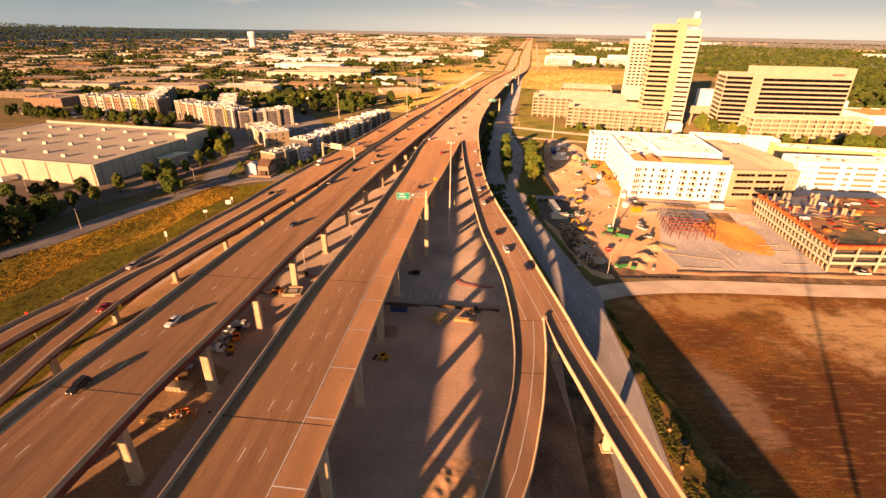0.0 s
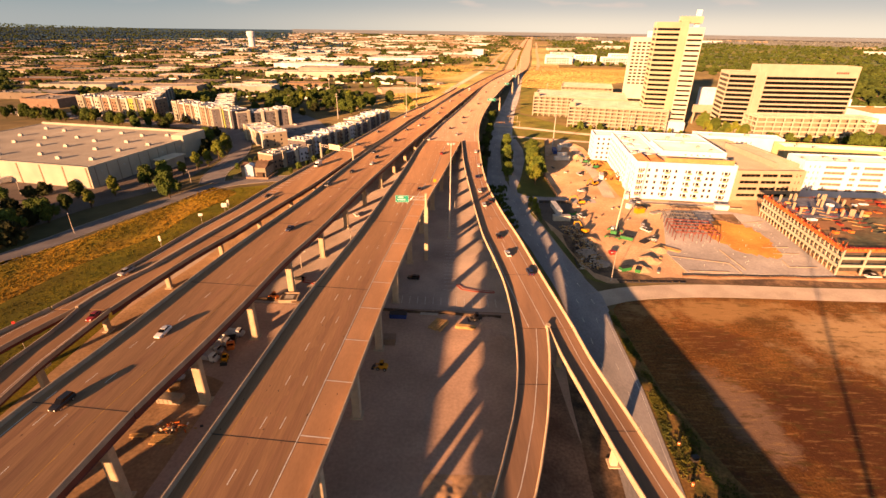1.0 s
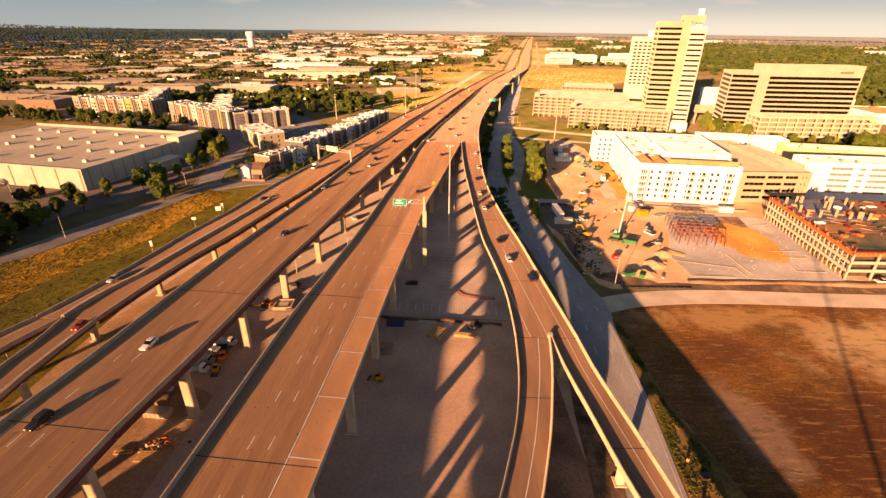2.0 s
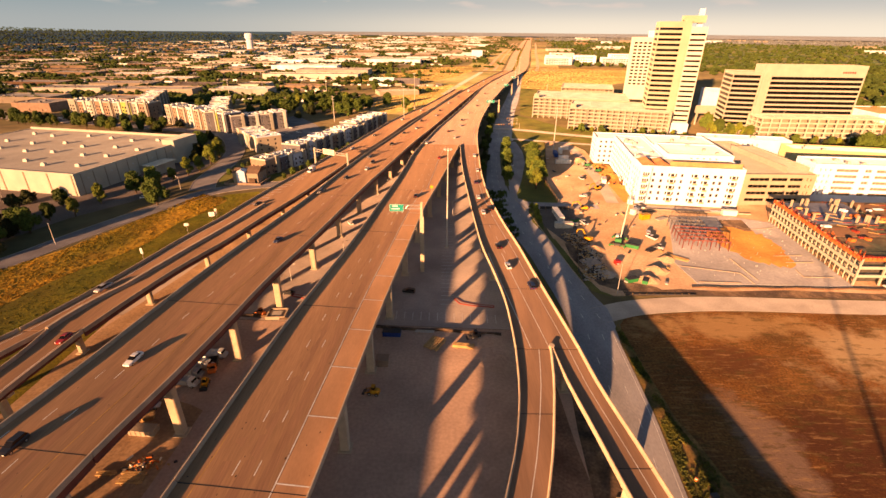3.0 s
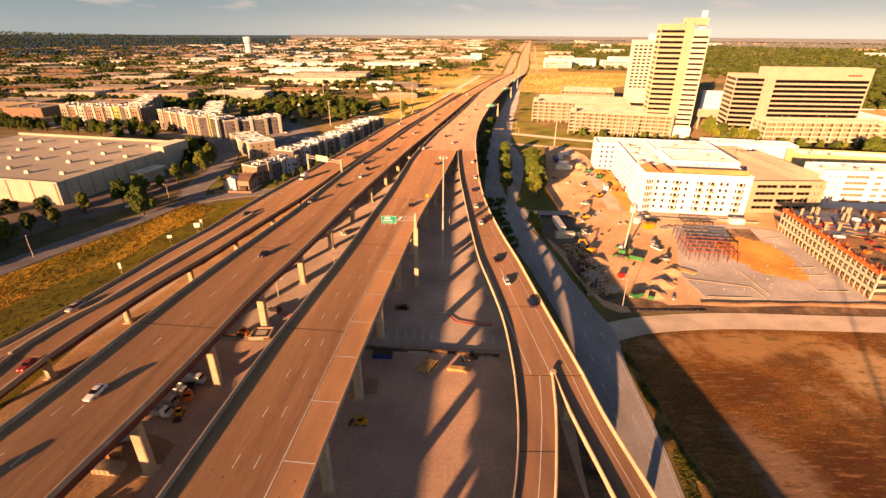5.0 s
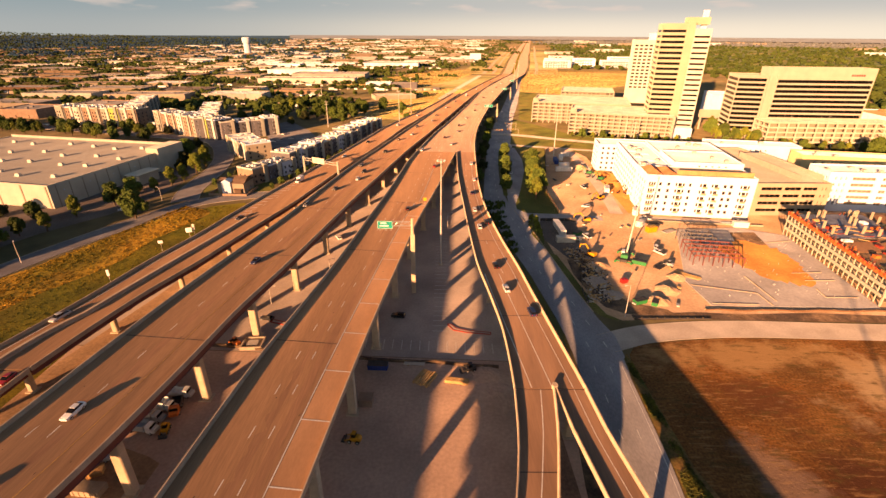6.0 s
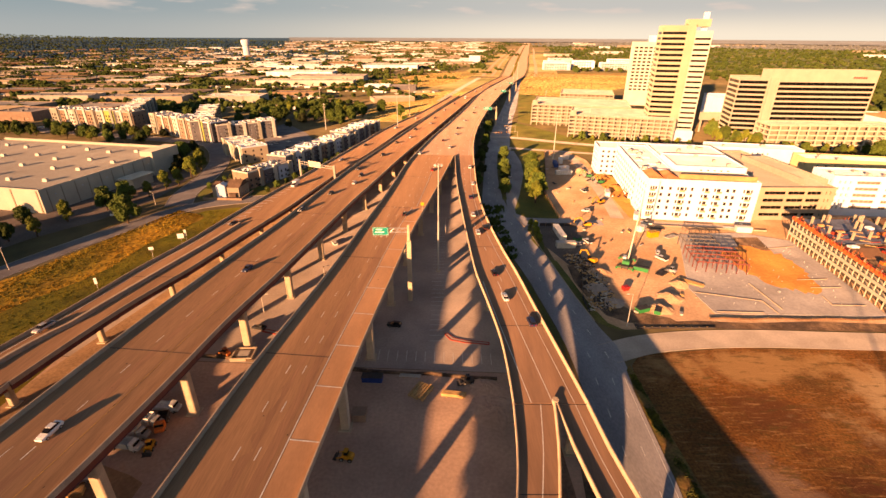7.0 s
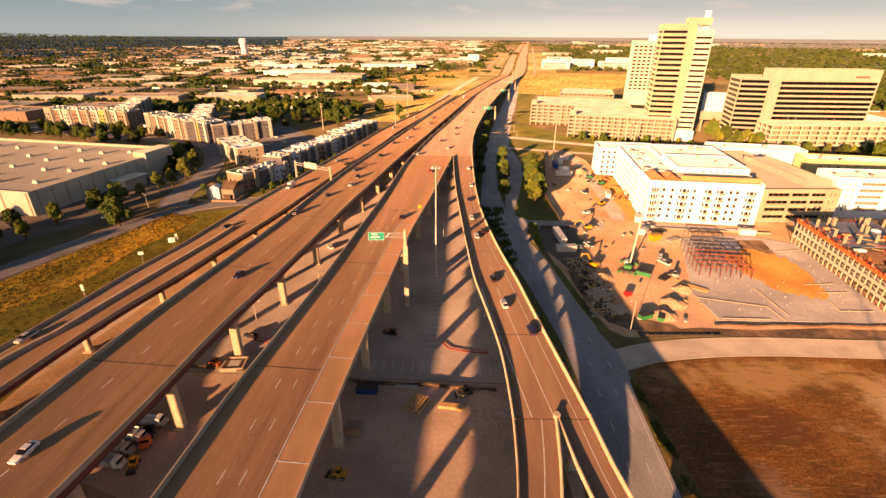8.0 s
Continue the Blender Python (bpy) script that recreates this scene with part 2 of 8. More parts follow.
M["bark"] = mat("bark", (0.10, 0.07, 0.045), 0.95, 2.0, 0.3)
M["leaf"] = mat("leaves", (0.075, 0.11, 0.02), 0.75, 0.35, 0.45, 2.5, 0.4, objrand=0.35, spec=0.2)
M["leaf_light"] = mat("leaves_yellow_green", (0.13, 0.155, 0.022), 0.75, 0.35, 0.4, 2.5, 0.4, objrand=0.25, spec=0.2)
M["leaf_dark"] = mat("leaves_dark", (0.042, 0.05, 0.016), 0.8, 0.02, 0.4, 0.4, 0.4, objrand=0.3, spec=0.2)
M["white_wall"] = mat("white_stucco", (0.6, 0.65, 0.745), 0.85, 0.15, 0.06, 2.0, 0.04)
M["cream"] = mat("cream_stone", (0.36, 0.345, 0.29), 0.85, 0.15, 0.08, 2.0, 0.05)
M["tower_stone"] = mat("tower_limestone", (0.42, 0.395, 0.30), 0.8, 0.1, 0.08, 1.5, 0.05)
# inner garage concrete, darker than the facade to carry the shade inside
M["garage_inner"] = mat("garage_inner_shade", (0.26, 0.23, 0.18), 0.9, 0.2, 0.2, 1.5, 0.1)
M["pale_stone"] = mat("pale_spandrel_stone", (0.56, 0.55, 0.5), 0.8, 0.1, 0.08, 1.5, 0.05)
M["garage"] = mat("garage_precast", (0.41, 0.39, 0.32), 0.88, 0.15, 0.1, 2.0, 0.06)
M["tan_wall"] = mat("tan_stucco", (0.34, 0.29, 0.22), 0.88, 0.15, 0.1, 2.0, 0.05)
M["brick"] = mat("brick_wall", (0.33, 0.23, 0.165), 0.9, 0.3, 0.2, 3.0, 0.15)
M["grey_wall"] = mat("grey_siding", (0.16, 0.15, 0.16), 0.85, 0.2, 0.15)
M["warehouse_wall"] = mat("warehouse_panel", (0.54, 0.505, 0.425), 0.88, 0.12, 0.1, 2.0, 0.06)
M["roof_pale"] = mat("roof_pale_membrane", (0.31, 0.295, 0.265), 0.9, 0.05, 0.12, 1.0, 0.08, tint=(0.27, 0.255, 0.23))
M["lime"] = mat("lime_panel", (0.4, 0.45, 0.12), 0.8)
M["brown_roof"] = mat("brown_shingles", (0.13, 0.085, 0.06), 0.9, 0.3, 0.25, 3.0, 0.2)
M["slate"] = mat("slate_siding", (0.11, 0.11, 0.125), 0.85, 0.2, 0.15)
M["yellow_wall"] = mat("yellow_sheathing", (0.56, 0.48, 0.27), 0.85, 0.2, 0.06)
M["glass"] = mat("window_glass", (0.007, 0.007, 0.008), 0.1, 0.3, 0.2, spec=0.25)
M["band_glass"] = mat("band_window_glass", (0.006, 0.006, 0.006), 0.12, 0.3, 0.25, 1.0, 0.2, spec=0.2)
M["screen"] = mat("tan_window_screens", (0.2, 0.165, 0.12), 0.5, 0.4, 0.3, 2.0, 0.3)
# near-black shade colour for the block inside the unfinished garage
M["dark"] = mat("interior_shade", (0.07, 0.06, 0.05), 0.9)
M["roof_tan"] = mat("roof_tan_membrane", (0.37, 0.325, 0.27), 0.9, 0.05, 0.14, 1.0, 0.08, tint=(0.31, 0.275, 0.23))
M["roof_white"] = mat("roof_white_membrane", (0.60, 0.62, 0.66), 0.85, 0.06, 0.12, 1.0, 0.06)
M["roof_grey"] = mat("roof_grey", (0.2, 0.19, 0.185), 0.9, 0.08, 0.2, 1.0, 0.1)
M["sheathing"] = mat("orange_sheathing", (0.44, 0.28, 0.13), 0.9, 0.2, 0.2, 2.0, 0.1)
M["roof_red"] = mat("roof_deck_red", (0.40, 0.17, 0.08), 0.9, 0.2, 0.25, 2.0, 0.1)
M["steel"] = mat("galvanised_steel", (0.55, 0.54, 0.52), 0.45, 0.5, 0.1, metal=0.7)
M["pole"] = mat("pole_grey", (0.50, 0.47, 0.42), 0.6, 0.5, 0.1)
M["darkmetal"] = mat("dark_metal", (0.05, 0.045, 0.045), 0.6)
M["primed_steel"] = mat("dull_primed_steel", (0.19, 0.06, 0.05), 0.6, 0.5, 0.2)
M["red_frame"] = mat("primer_red_steel", (0.34, 0.05, 0.028), 0.6, 0.5, 0.15)
M["orange"] = mat("orange_plastic", (0.62, 0.17, 0.04), 0.6, 0.5, 0.15)
M["yellow_machine"] = mat("machine_yellow", (0.60, 0.30, 0.02), 0.5, 0.6, 0.15)
M["green"] = mat("machine_green", (0.03, 0.20, 0.06), 0.5, 0.6, 0.15)
M["blue"] = mat("dumpster_blue", (0.02, 0.05, 0.22), 0.55, 0.6, 0.2)
M["red"] = mat("red_paint", (0.55, 0.03, 0.03), 0.5)
M["sign_green"] = mat("sign_green", (0.0, 0.24, 0.19), 0.5)
M["sign_white"] = mat("sign_white", (0.75, 0.74, 0.70), 0.5)
M["sign_back"] = mat("sign_back_aluminium", (0.62, 0.58, 0.48), 0.5)
M["wood"] = mat("raw_timber", (0.50, 0.32, 0.14), 0.85, 0.8, 0.25, 6.0, 0.2)
M["rubber"] = mat("tyre_rubber", (0.02, 0.02, 0.02), 0.85)
M["lamp_lens"] = mat("headlight_lens", (0.85, 0.83, 0.78), 0.2)
M["tail"] = mat("tail_light_red", (0.45, 0.01, 0.01), 0.3)
for nm, c in (("white", (0.75, 0.74, 0.72)), ("silver", (0.42, 0.42, 0.42)), ("black", (0.018, 0.018, 0.02)), ("navy", (0.02, 0.03, 0.08)), ("red", (0.30, 0.02, 0.02)), ("grey", (0.12, 0.12, 0.13))):
    M["car_" + nm] = mat("car_paint_" + nm, c, 0.28, 0.5, 0.04, spec=0.6)


# ---- mesh helpers ----
class Shape:
    """Collects vertices and faces, with a material slot for each face."""

    def __init__(self):
        self.v, self.f, self.m = [], [], []

    def add(self, verts, faces, slot=0):
        o = len(self.v)
        self.v.extend(verts)
        self.f.extend([tuple(i + o for i in f) for f in faces])
        self.m.extend([slot] * len(faces))

    def box(self, x0, y0, z0, x1, y1, z1, slot=0, at=None):
        vs = [Vector(p) for p in ((x0, y0, z0), (x1, y0, z0), (x1, y1, z0), (x0, y1, z0), (x0, y0, z1), (x1, y0, z1), (x1, y1, z1), (x0, y1, z1))]
        if at is not None:
            vs = [at @ p for p in vs]
        self.add([tuple(p) for p in vs], [(0, 3, 2, 1), (4, 5, 6, 7), (0, 1, 5, 4), (1, 2, 6, 5), (2, 3, 7, 6), (3, 0, 4, 7)], slot)

    def tube(self, p0, p1, r0, r1, n=8, slot=0):
        p0, p1 = Vector(p0), Vector(p1)
        d = (p1 - p0).normalized()
        a = d.orthogonal().normalized()
        b = d.cross(a)
        vs = []
        for p, r in ((p0, r0), (p1, r1)):
            for i in range(n):
                w = 2 * math.pi * i / n
                vs.append(tuple(p + a * (r * math.cos(w)) + b * (r * math.sin(w))))
        fs = [(i, (i + 1) % n, n + (i + 1) % n, n + i) for i in range(n)]
        fs += [tuple(range(n - 1, -1, -1)), tuple(range(n, 2 * n))]
        self.add(vs, fs, slot)

    def loft(self, rings, slot=0, caps=True):
        """Closed sections of equal length, joined in order."""
        k = len(rings[0])
        vs = [tuple(p) for r in rings for p in r]
        fs = []
        for j in range(len(rings) - 1):
            for i in range(k):
                i2 = (i + 1) % k
                fs.append((j * k + i, j * k + i2, (j + 1) * k + i2, (j + 1) * k + i))
        if caps:
            fs.append(tuple(range(k - 1, -1, -1)))
            o = (len(rings) - 1) * k
            fs.append(tuple(range(o, o + k)))
        self.add(vs, fs, slot)

    def weld(self):
        seen, keep, to = {}, [], []
        for p in self.v:
            k = (round(p[0], 3), round(p[1], 3), round(p[2], 3))
            if k not in seen:
                seen[k] = len(keep)
                keep.append(p)
            to.append(seen[k])
        self.v, self.f = keep, [tuple(to[i] for i in f) for f in self.f]
        return self

    def mesh(self, name, mats, smooth=False):
        me = bpy.data.meshes.new(name)
        me.from_pydata(self.v, [], self.f)
        for mm in mats:
            me.materials.append(mm)
        if len(mats) > 1:
            me.polygons.foreach_set("material_index", self.m)
        if smooth:
            me.polygons.foreach_set("use_smooth", [True] * len(me.polygons))
        me.update()
        return me


def part(name, shape, mats, parent=None, label="", smooth=False):
    me = shape if isinstance(shape, bpy.types.Mesh) else shape.mesh(name, mats if isinstance(mats, (list, tuple)) else [mats], smooth)
    ob = new(name, me)
    if parent is not None:
        ob.parent = parent
    return tagged(ob, label)


def thing(name, label, category, group="", kind="", at=None):
    ob = new(name)
    if at is not None:
        ob.matrix_world = at
    return tagged(ob, label, category, group, kind)


def sheet(name, outline, z, m, label, category, kind="structure", thick=0.0, cell=0.0):
    """A flat piece of ground with the outline given, z metres up; thick gives it a real edge."""
    s = Shape()
    n = len(outline)
    s.add([(x, y, z) for x, y in outline], [tuple(range(n))])
    if thick:
        s.add([(x, y, z) for x, y in outline] + [(x, y, z - thick) for x, y in outline], [(i, i + n, (i + 1) % n + n, (i + 1) % n) for i in range(n)])
    return tagged(part(name, s, m), label, category, "", kind)


def inside(poly, x, y):
    hit = False
    for (x0, y0), (x1, y1) in zip(poly, poly[1:] + poly[:1]):
        if (y0 > y) != (y1 > y) and x < x0 + (y - y0) * (x1 - x0) / (y1 - y0):
            hit = not hit
    return hit


def smooth_at(rows, y):
    """Values of the rows (y, a, b, ...) at y, by a smooth curve through them."""
    ys = [r[0] for r in rows]
    if y <= ys[0]:
        i = 0
    elif y >= ys[-1]:
        i = len(ys) - 2
    else:
        i = max(j for j in range(len(ys) - 1) if ys[j] <= y)
    r1, r2 = rows[i], rows[i + 1]
    r0, r3 = rows[max(i - 1, 0)], rows[min(i + 2, len(rows) - 1)]
    h = r2[0] - r1[0]
    u = (y - r1[0]) / h
    if u < 0 or u > 1:
        return [a + (b - a) * u for a, b in zip(r1[1:], r2[1:])]
    out = []
    for k in range(1, len(r1)):
        m1 = (r2[k] - r0[k]) / (r2[0] - r0[0]) * h
        m2 = (r3[k] - r1[k]) / (r3[0] - r1[0]) * h
        out.append((2 * u**3 - 3 * u**2 + 1) * r1[k] + (u**3 - 2 * u**2 + u) * m1 + (-2 * u**3 + 3 * u**2) * r2[k] + (u**3 - u**2) * m2)
    return out


def land(x, y):
    """Height of the open land: flat near by, rising gently towards the far woods."""
    r = math.hypot(x, y)
    return 0.0 if r < 1300 else 58.0 * ((r - 1300) / 3500.0) ** 2


for nm, c in (("far_cream", (0.5, 0.475, 0.42)), ("far_white", (0.66, 0.69, 0.73)), ("far_tan", (0.32, 0.27, 0.21)), ("far_brown", (0.15, 0.085, 0.05)), ("far_ochre", (0.27, 0.19, 0.12)), ("far_grey", (0.13, 0.12, 0.12))):
    M[nm] = mat(nm + "_wall", c, 0.9, 0.05, 0.2, 0.6, 0.1, objrand=0.25)
for nm, c in (("far_roof", (0.21, 0.205, 0.205)), ("far_roof_pale", (0.4, 0.4, 0.41)), ("far_roof_dark", (0.12, 0.1, 0.085))):
    M[nm] = mat(nm, c, 0.92, 0.03, 0.2, 0.5, 0.1, objrand=0.25)


# ---- ground ----
def build_ground():
    s = Shape()
    radii = [0, 60, 150, 300, 500, 800, 1200, 1500, 1800, 2100, 2400, 2800, 3200, 3600, 4000, 4400, 4800]
    n = 120
    vs = [(0, 0, 0)]
    for r in radii[1:]:
        for i in range(n):
            a = 2 * math.pi * i / n
            x, y = r * math.sin(a), r * math.cos(a)
            vs.append((x, y, land(x, y)))
    fs = [(0, 1 + (i + 1) % n, 1 + i) for i in range(n)]
    for k in range(len(radii) - 2):
        o, q = 1 + k * n, 1 + (k + 1) * n
        fs += [(o + i, o + (i + 1) % n, q + (i + 1) % n, q + i) for i in range(n)]
    s.add(vs, fs)
    tagged(part("ground", s, M["ground"]), "open dry land with patchy scrub reaching the horizon", "ground", "", "structure")


build_ground()


def wooded_land(a0, a1, m, label, near=0.0, far=4798.0):
    """Wooded country beyond the town, laid on the rising land."""
    s = Shape()
    vs = []
    n = 60
    for i in range(n + 1):
        a = math.radians(a0 + (a1 - a0) * i / n)
        r0 = 2900 + 260 * noise.noise(Vector((a * 6, 0, 3)))
        if a < -0.28:
            r0 -= min(1.0, (-0.28 - a) / 0.3) * 1150
        if -0.3 < a < 0.2:
            r0 = max(r0, 4050)
        if a > 0.2:
            r0 -= min(1.0, (a - 0.2) / 0.12) * 1500
        r0 = max(r0, near)
        for q in range(13):
            r = r0 + (far - r0) * q / 12
            x, y = r * math.sin(a), r * math.cos(a)
            vs.append((x, y, land(x, y) + (0.8 if near < 4000 else 6.0)))
    s.add(vs, [(i * 13 + q, i * 13 + q + 1, (i + 1) * 13 + q + 1, (i + 1) * 13 + q) for i in range(n) for q in range(12)])
    tagged(part("wooded_land", s, m), label, "woodland", "", "structure")


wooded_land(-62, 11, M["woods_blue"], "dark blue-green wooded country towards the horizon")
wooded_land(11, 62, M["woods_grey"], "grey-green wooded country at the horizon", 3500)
wooded_land(11, 62, M["woods_olive"], "olive green wooded country beyond the offices", 0, 3500)
# pale bluish ring: horizon haze painted as a land colour
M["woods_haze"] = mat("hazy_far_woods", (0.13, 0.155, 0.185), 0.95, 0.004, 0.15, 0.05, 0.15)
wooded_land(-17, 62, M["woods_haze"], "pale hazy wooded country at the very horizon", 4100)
sheet("yard", [(-112, -160), (40, -160), (40, 60), (36, 96), (-112, 103)], 0.03, M["yard"], "compacted earth work yard under the elevated highway", "ground")
sheet("parking_lot", [(-112, 103.2), (36, 96.2), (28, 180), (20, 240), (30, 420), (-20, 420), (-90, 250)], 0.03, M["parking"], "worn parking lot under the elevated highway", "parking lot")
sheet("field", [(90, -160), (420, -160), (420, 107.4), (150, 108.4), (92, 109.4), (72, 107), (64, 106), (60.2, 104), (57.6, 100.5), (57, 97), (57.2, 84), (57.4, 72), (57.7, 59.5), (59.5, 52), (60.6, 43), (62.6, 32), (66, 22), (74, -10)], 0.05, M["field"], "bare brown field of scraped earth", "field")
sheet("median_dirt", [(-112, -20), (-66, -20), (-62, 60), (-66, 62), (-78, 66), (-72, 120), (-64, 175), (-56, 240), (-86, 240), (-94, 190), (-104, 130), (-112, 90)], 0.045, M["median_soil"], "sandy bare soil between the bridges", "dirt")
sheet("ramp_slope", [(5, -60), (36, -60), (33, 10), (30.5, 50), (30, 72), (27, 62), (18, 30)], 0.05, M["gore_soil"], "brown earth between the ramp branches", "soil")
# weedy strip whose mud-dark colour carries the ramp's shade
sheet("ramp_grass", [(26, -40), (33, -40), (34.6, 0), (36.2, 20), (37.8, 34), (38.6, 50), (37, 66), (33.5, 68), (32, 55), (30.9, 38), (29.5, 20), (28, 0)], 0.055, M["mulch"], "weedy strip under the ramp branch, darkened as if shaded", "soil")
sheet("site_edge", [(66, 119.2), (92, 119.9), (150, 118.6), (420, 117.6), (420, 122.4), (230, 123.6), (160, 122.6), (128, 124.4), (104, 123.2), (88, 124.5), (66, 122.6)], 0.1, M["mulch"], "dark muddy strip in front of the building site", "soil")
sheet("wet_slab", [(135.4, 180.1), (149.4, 181.1), (152.6, 197), (140.5, 196.7)], 0.256, M["mulch"], "dark damp patch on the foundation slab", "slab")
sheet("verge", [(33.1, -160), (90.1, -160), (74.1, -10), (66.1, 22), (62.7, 32), (60.7, 43), (59.6, 52), (57.8, 59.5), (57.5, 72), (57.3, 84), (57.1, 97), (57, 101), (55.2, 98.4), (54.3, 88), (53.6, 72), (52.9, 58), (51.8, 48), (50.4, 34), (49, 20), (44.8, -20)], 0.09, M["verge"], "weedy verge beside the frontage road", "verge")
sheet("building_site", [(50, 168), (52.6, 150), (53.8, 139), (55.8, 127), (58.5, 121), (62, 119), (92, 120.5), (420, 122), (420, 222), (210, 240), (108, 260), (112, 350), (104, 380), (86, 380), (77.5, 336), (64.8, 264), (62.8, 221.5), (56, 214), (48, 205)], 0.05, M["sand"], "sandy building site with tracked soil", "building site")
sheet("site_verge", [(51.0, 140), (54.4, 122.6), (56.6, 120.6), (60.5, 118.8), (60.8, 119.8), (57.6, 122.8), (56.4, 128), (54.2, 139), (52.6, 154), (50.6, 170), (47.6, 172)], 0.08, M["lawn"], "strip of grass beside the street corner", "verge")
sheet("concrete_slab", [(97, 129), (156, 127.5), (166, 193), (147, 203), (116, 200), (96, 147)], 0.25, M["slab"], "fresh concrete foundation slab on the building site", "slab", thick=0.2)
sheet("soil_patch", [(138 + 14 * q * math.cos(w), 167 + 20 * q * math.sin(w)) for w, q in [(2 * math.pi * k / 60, 1 + 0.35 * noise.noise(Vector((math.cos(k / 9.55) * 1.5, math.sin(k / 9.55) * 1.5, 3))) + 0.18 * noise.noise(Vector((k * 0.9, 5, 1)))) for k in range(60)]], 0.33, M["orange_soil"], "patch of orange soil on the foundation slab", "soil")
sheet("lawn", [(41.6, 236), (41.2, 228.5), (46, 222.3), (62.6, 221), (64.6, 264), (77.3, 336), (85, 380), (64, 380), (57.5, 309), (48, 262)], 0.1, M["lawn"], "mown lawn peninsula beside the frontage road", "lawn", thick=0.08)
sheet("garage_lawn", [(66, 470), (92, 400), (100, 385), (240, 360), (240, 384), (118, 430), (92, 500), (80, 520)], 0.05, M["lawn"], "green lawn in front of the parking garage", "lawn")
sheet("street_lawn", [(66, 474), (58, 440), (60, 380), (90, 374), (240, 330), (240, 386), (120, 444), (92, 500)], 0.045, M["lawn"], "mown grass on both sides of the cross street", "lawn")
sheet("corner_meadow", [(84, 525), (98, 505), (128, 545), (140, 700), (165, 1000), (150, 1000), (112, 720)], 0.045, M["lawn"], "mown grass beside the frontage road", "lawn")
sheet("meadow_strip", [(-112, 20), (-112, 100), (-105, 150), (-92, 215), (-112, 236), (-128, 230), (-150, 196), (-162, 165), (-170, 140), (-180, 122), (-210, 60), (-230, 20)], 0.04, M["grass"], "green roadside grass between street and highway", "grass")
DRY = [(-172, 30), (-163, 60), (-152.1, 119.2), (-148.8, 131.0), (-139.3, 149.7), (-134.8, 162.2), (-133.9, 183.8), (-128.6, 198.2), (-123.7, 218.1), (-125.7, 222.7), (-142.6, 230.0), (-148.7, 211.1), (-154.0, 194.4), (-158.7, 179.6), (-163.0, 166.4), (-166.8, 154.6), (-174.5, 140.8), (-200, 105), (-222, 60), (-230, 30)]
sheet("dry_meadow", DRY, 0.07, M["drygrass"], "tall golden dry grass on the highway verge", "grass")
sheet("far_meadow", [(-190, 860), (-60, 830), (20, 1000), (85, 1240), (60, 1330), (-40, 1240), (-150, 1000)], 0.05, M["meadow"], "mown golden meadow", "meadow")
sheet("far_meadow", [(120, 800), (190, 760), (330, 900), (560, 1180), (560, 1290), (230, 1290), (165, 1050)], 0.05, M["meadow"], "mown golden meadow", "meadow")
sheet("far_meadow", [(-85, 500), (-30, 560), (10, 700), (40, 830), (-20, 850), (-60, 760), (-95, 620)], 0.05, M["meadow"], "mown golden meadow", "meadow")
sheet("house_lawn", [(-149, 262), (-141, 250.5), (-112, 249), (-103, 262), (-118, 288), (-138, 292)], 0.06, M["lawn"], "green garden lawn round the corner house", "lawn")
sheet("courtyard_lot", [(-166, 427), (-143, 373), (-129, 366), (-112, 372), (-118, 420), (-133, 452), (-169, 506), (-181, 471)], 0.05, M["side_asphalt"], "grey parking court between the apartment wings", "parking lot")
sheet("warehouse_lot", [(-420, 150), (-205, 150), (-192, 190), (-176, 215), (-166, 246), (-168, 300), (-200, 352), (-420, 352)], 0.04, M["lot"], "worn parking lot round the warehouse", "parking lot")


def ribbon(name, centre, width, z, m, label, category, kerb=0.0):
    """A street along a curved centre line, with kerbs where asked."""
    pts = []
    k = len(centre)
    for i in range(k - 1):
        p0, p1, p2, p3 = (Vector((*centre[min(max(j, 0), k - 1)], 0)) for j in (i - 1, i, i + 1, i + 2))
        for u in [q / 6 for q in range(6)] + ([1.0] if i == k - 2 else []):
            pts.append(0.5 * ((2 * p1) + (p2 - p0) * u + (2 * p0 - 5 * p1 + 4 * p2 - p3) * u * u + (3 * p1 - p0 - 3 * p2 + p3) * u**3))
    sides = []
    for i, p in enumerate(pts):
        t = (pts[min(i + 1, len(pts) - 1)] - pts[max(i - 1, 0)]).normalized()
        sides.append((p, Vector((t.y, -t.x, 0))))
    s = Shape()
    vs, fs = [], []
    for p, nn in sides:
        a, b = p - nn * width / 2, p + nn * width / 2
        vs += [(a.x, a.y, z + land(a.x, a.y)), (b.x, b.y, z + land(b.x, b.y))]
    fs = [(2 * i, 2 * i + 1, 2 * i + 3, 2 * i + 2) for i in range(len(sides) - 1)]
    s.add(vs, fs)
    road = tagged(part(name, s, m), label, category, "", "structure")
    if kerb:
        for sg in (-1, 1):
            ks = Shape()
            rings = []
            for p, nn in sides:
                e0, e1 = p + nn * sg * (width / 2), p + nn * sg * (width / 2 + 0.18)
                g = land(p.x, p.y)
                rings.append([(e0.x, e0.y, g), (e0.x, e0.y, g + z + kerb), (e1.x, e1.y, g + z + kerb), (e1.x, e1.y, g)])
            ks.loft(rings)
            part("kerb", ks, M["street"], road)
    return road


ribbon("side_street", [(-206, 80), (-187, 127), (-179, 147), (-170, 173), (-157, 203), (-140, 234), (-118, 247), (-100, 252)], 12, 0.07, M["side_asphalt"], "grey side street beside the dry meadow", "street", 0.12)
ribbon("curved_street", [(-147, 238), (-153, 256), (-156.5, 282), (-160.5, 310), (-170.5, 344), (-193, 386), (-220, 407), (-330, 440), (-480, 480)], 14, 0.08, M["side_asphalt"], "grey street curving round the warehouse", "street", 0.12)
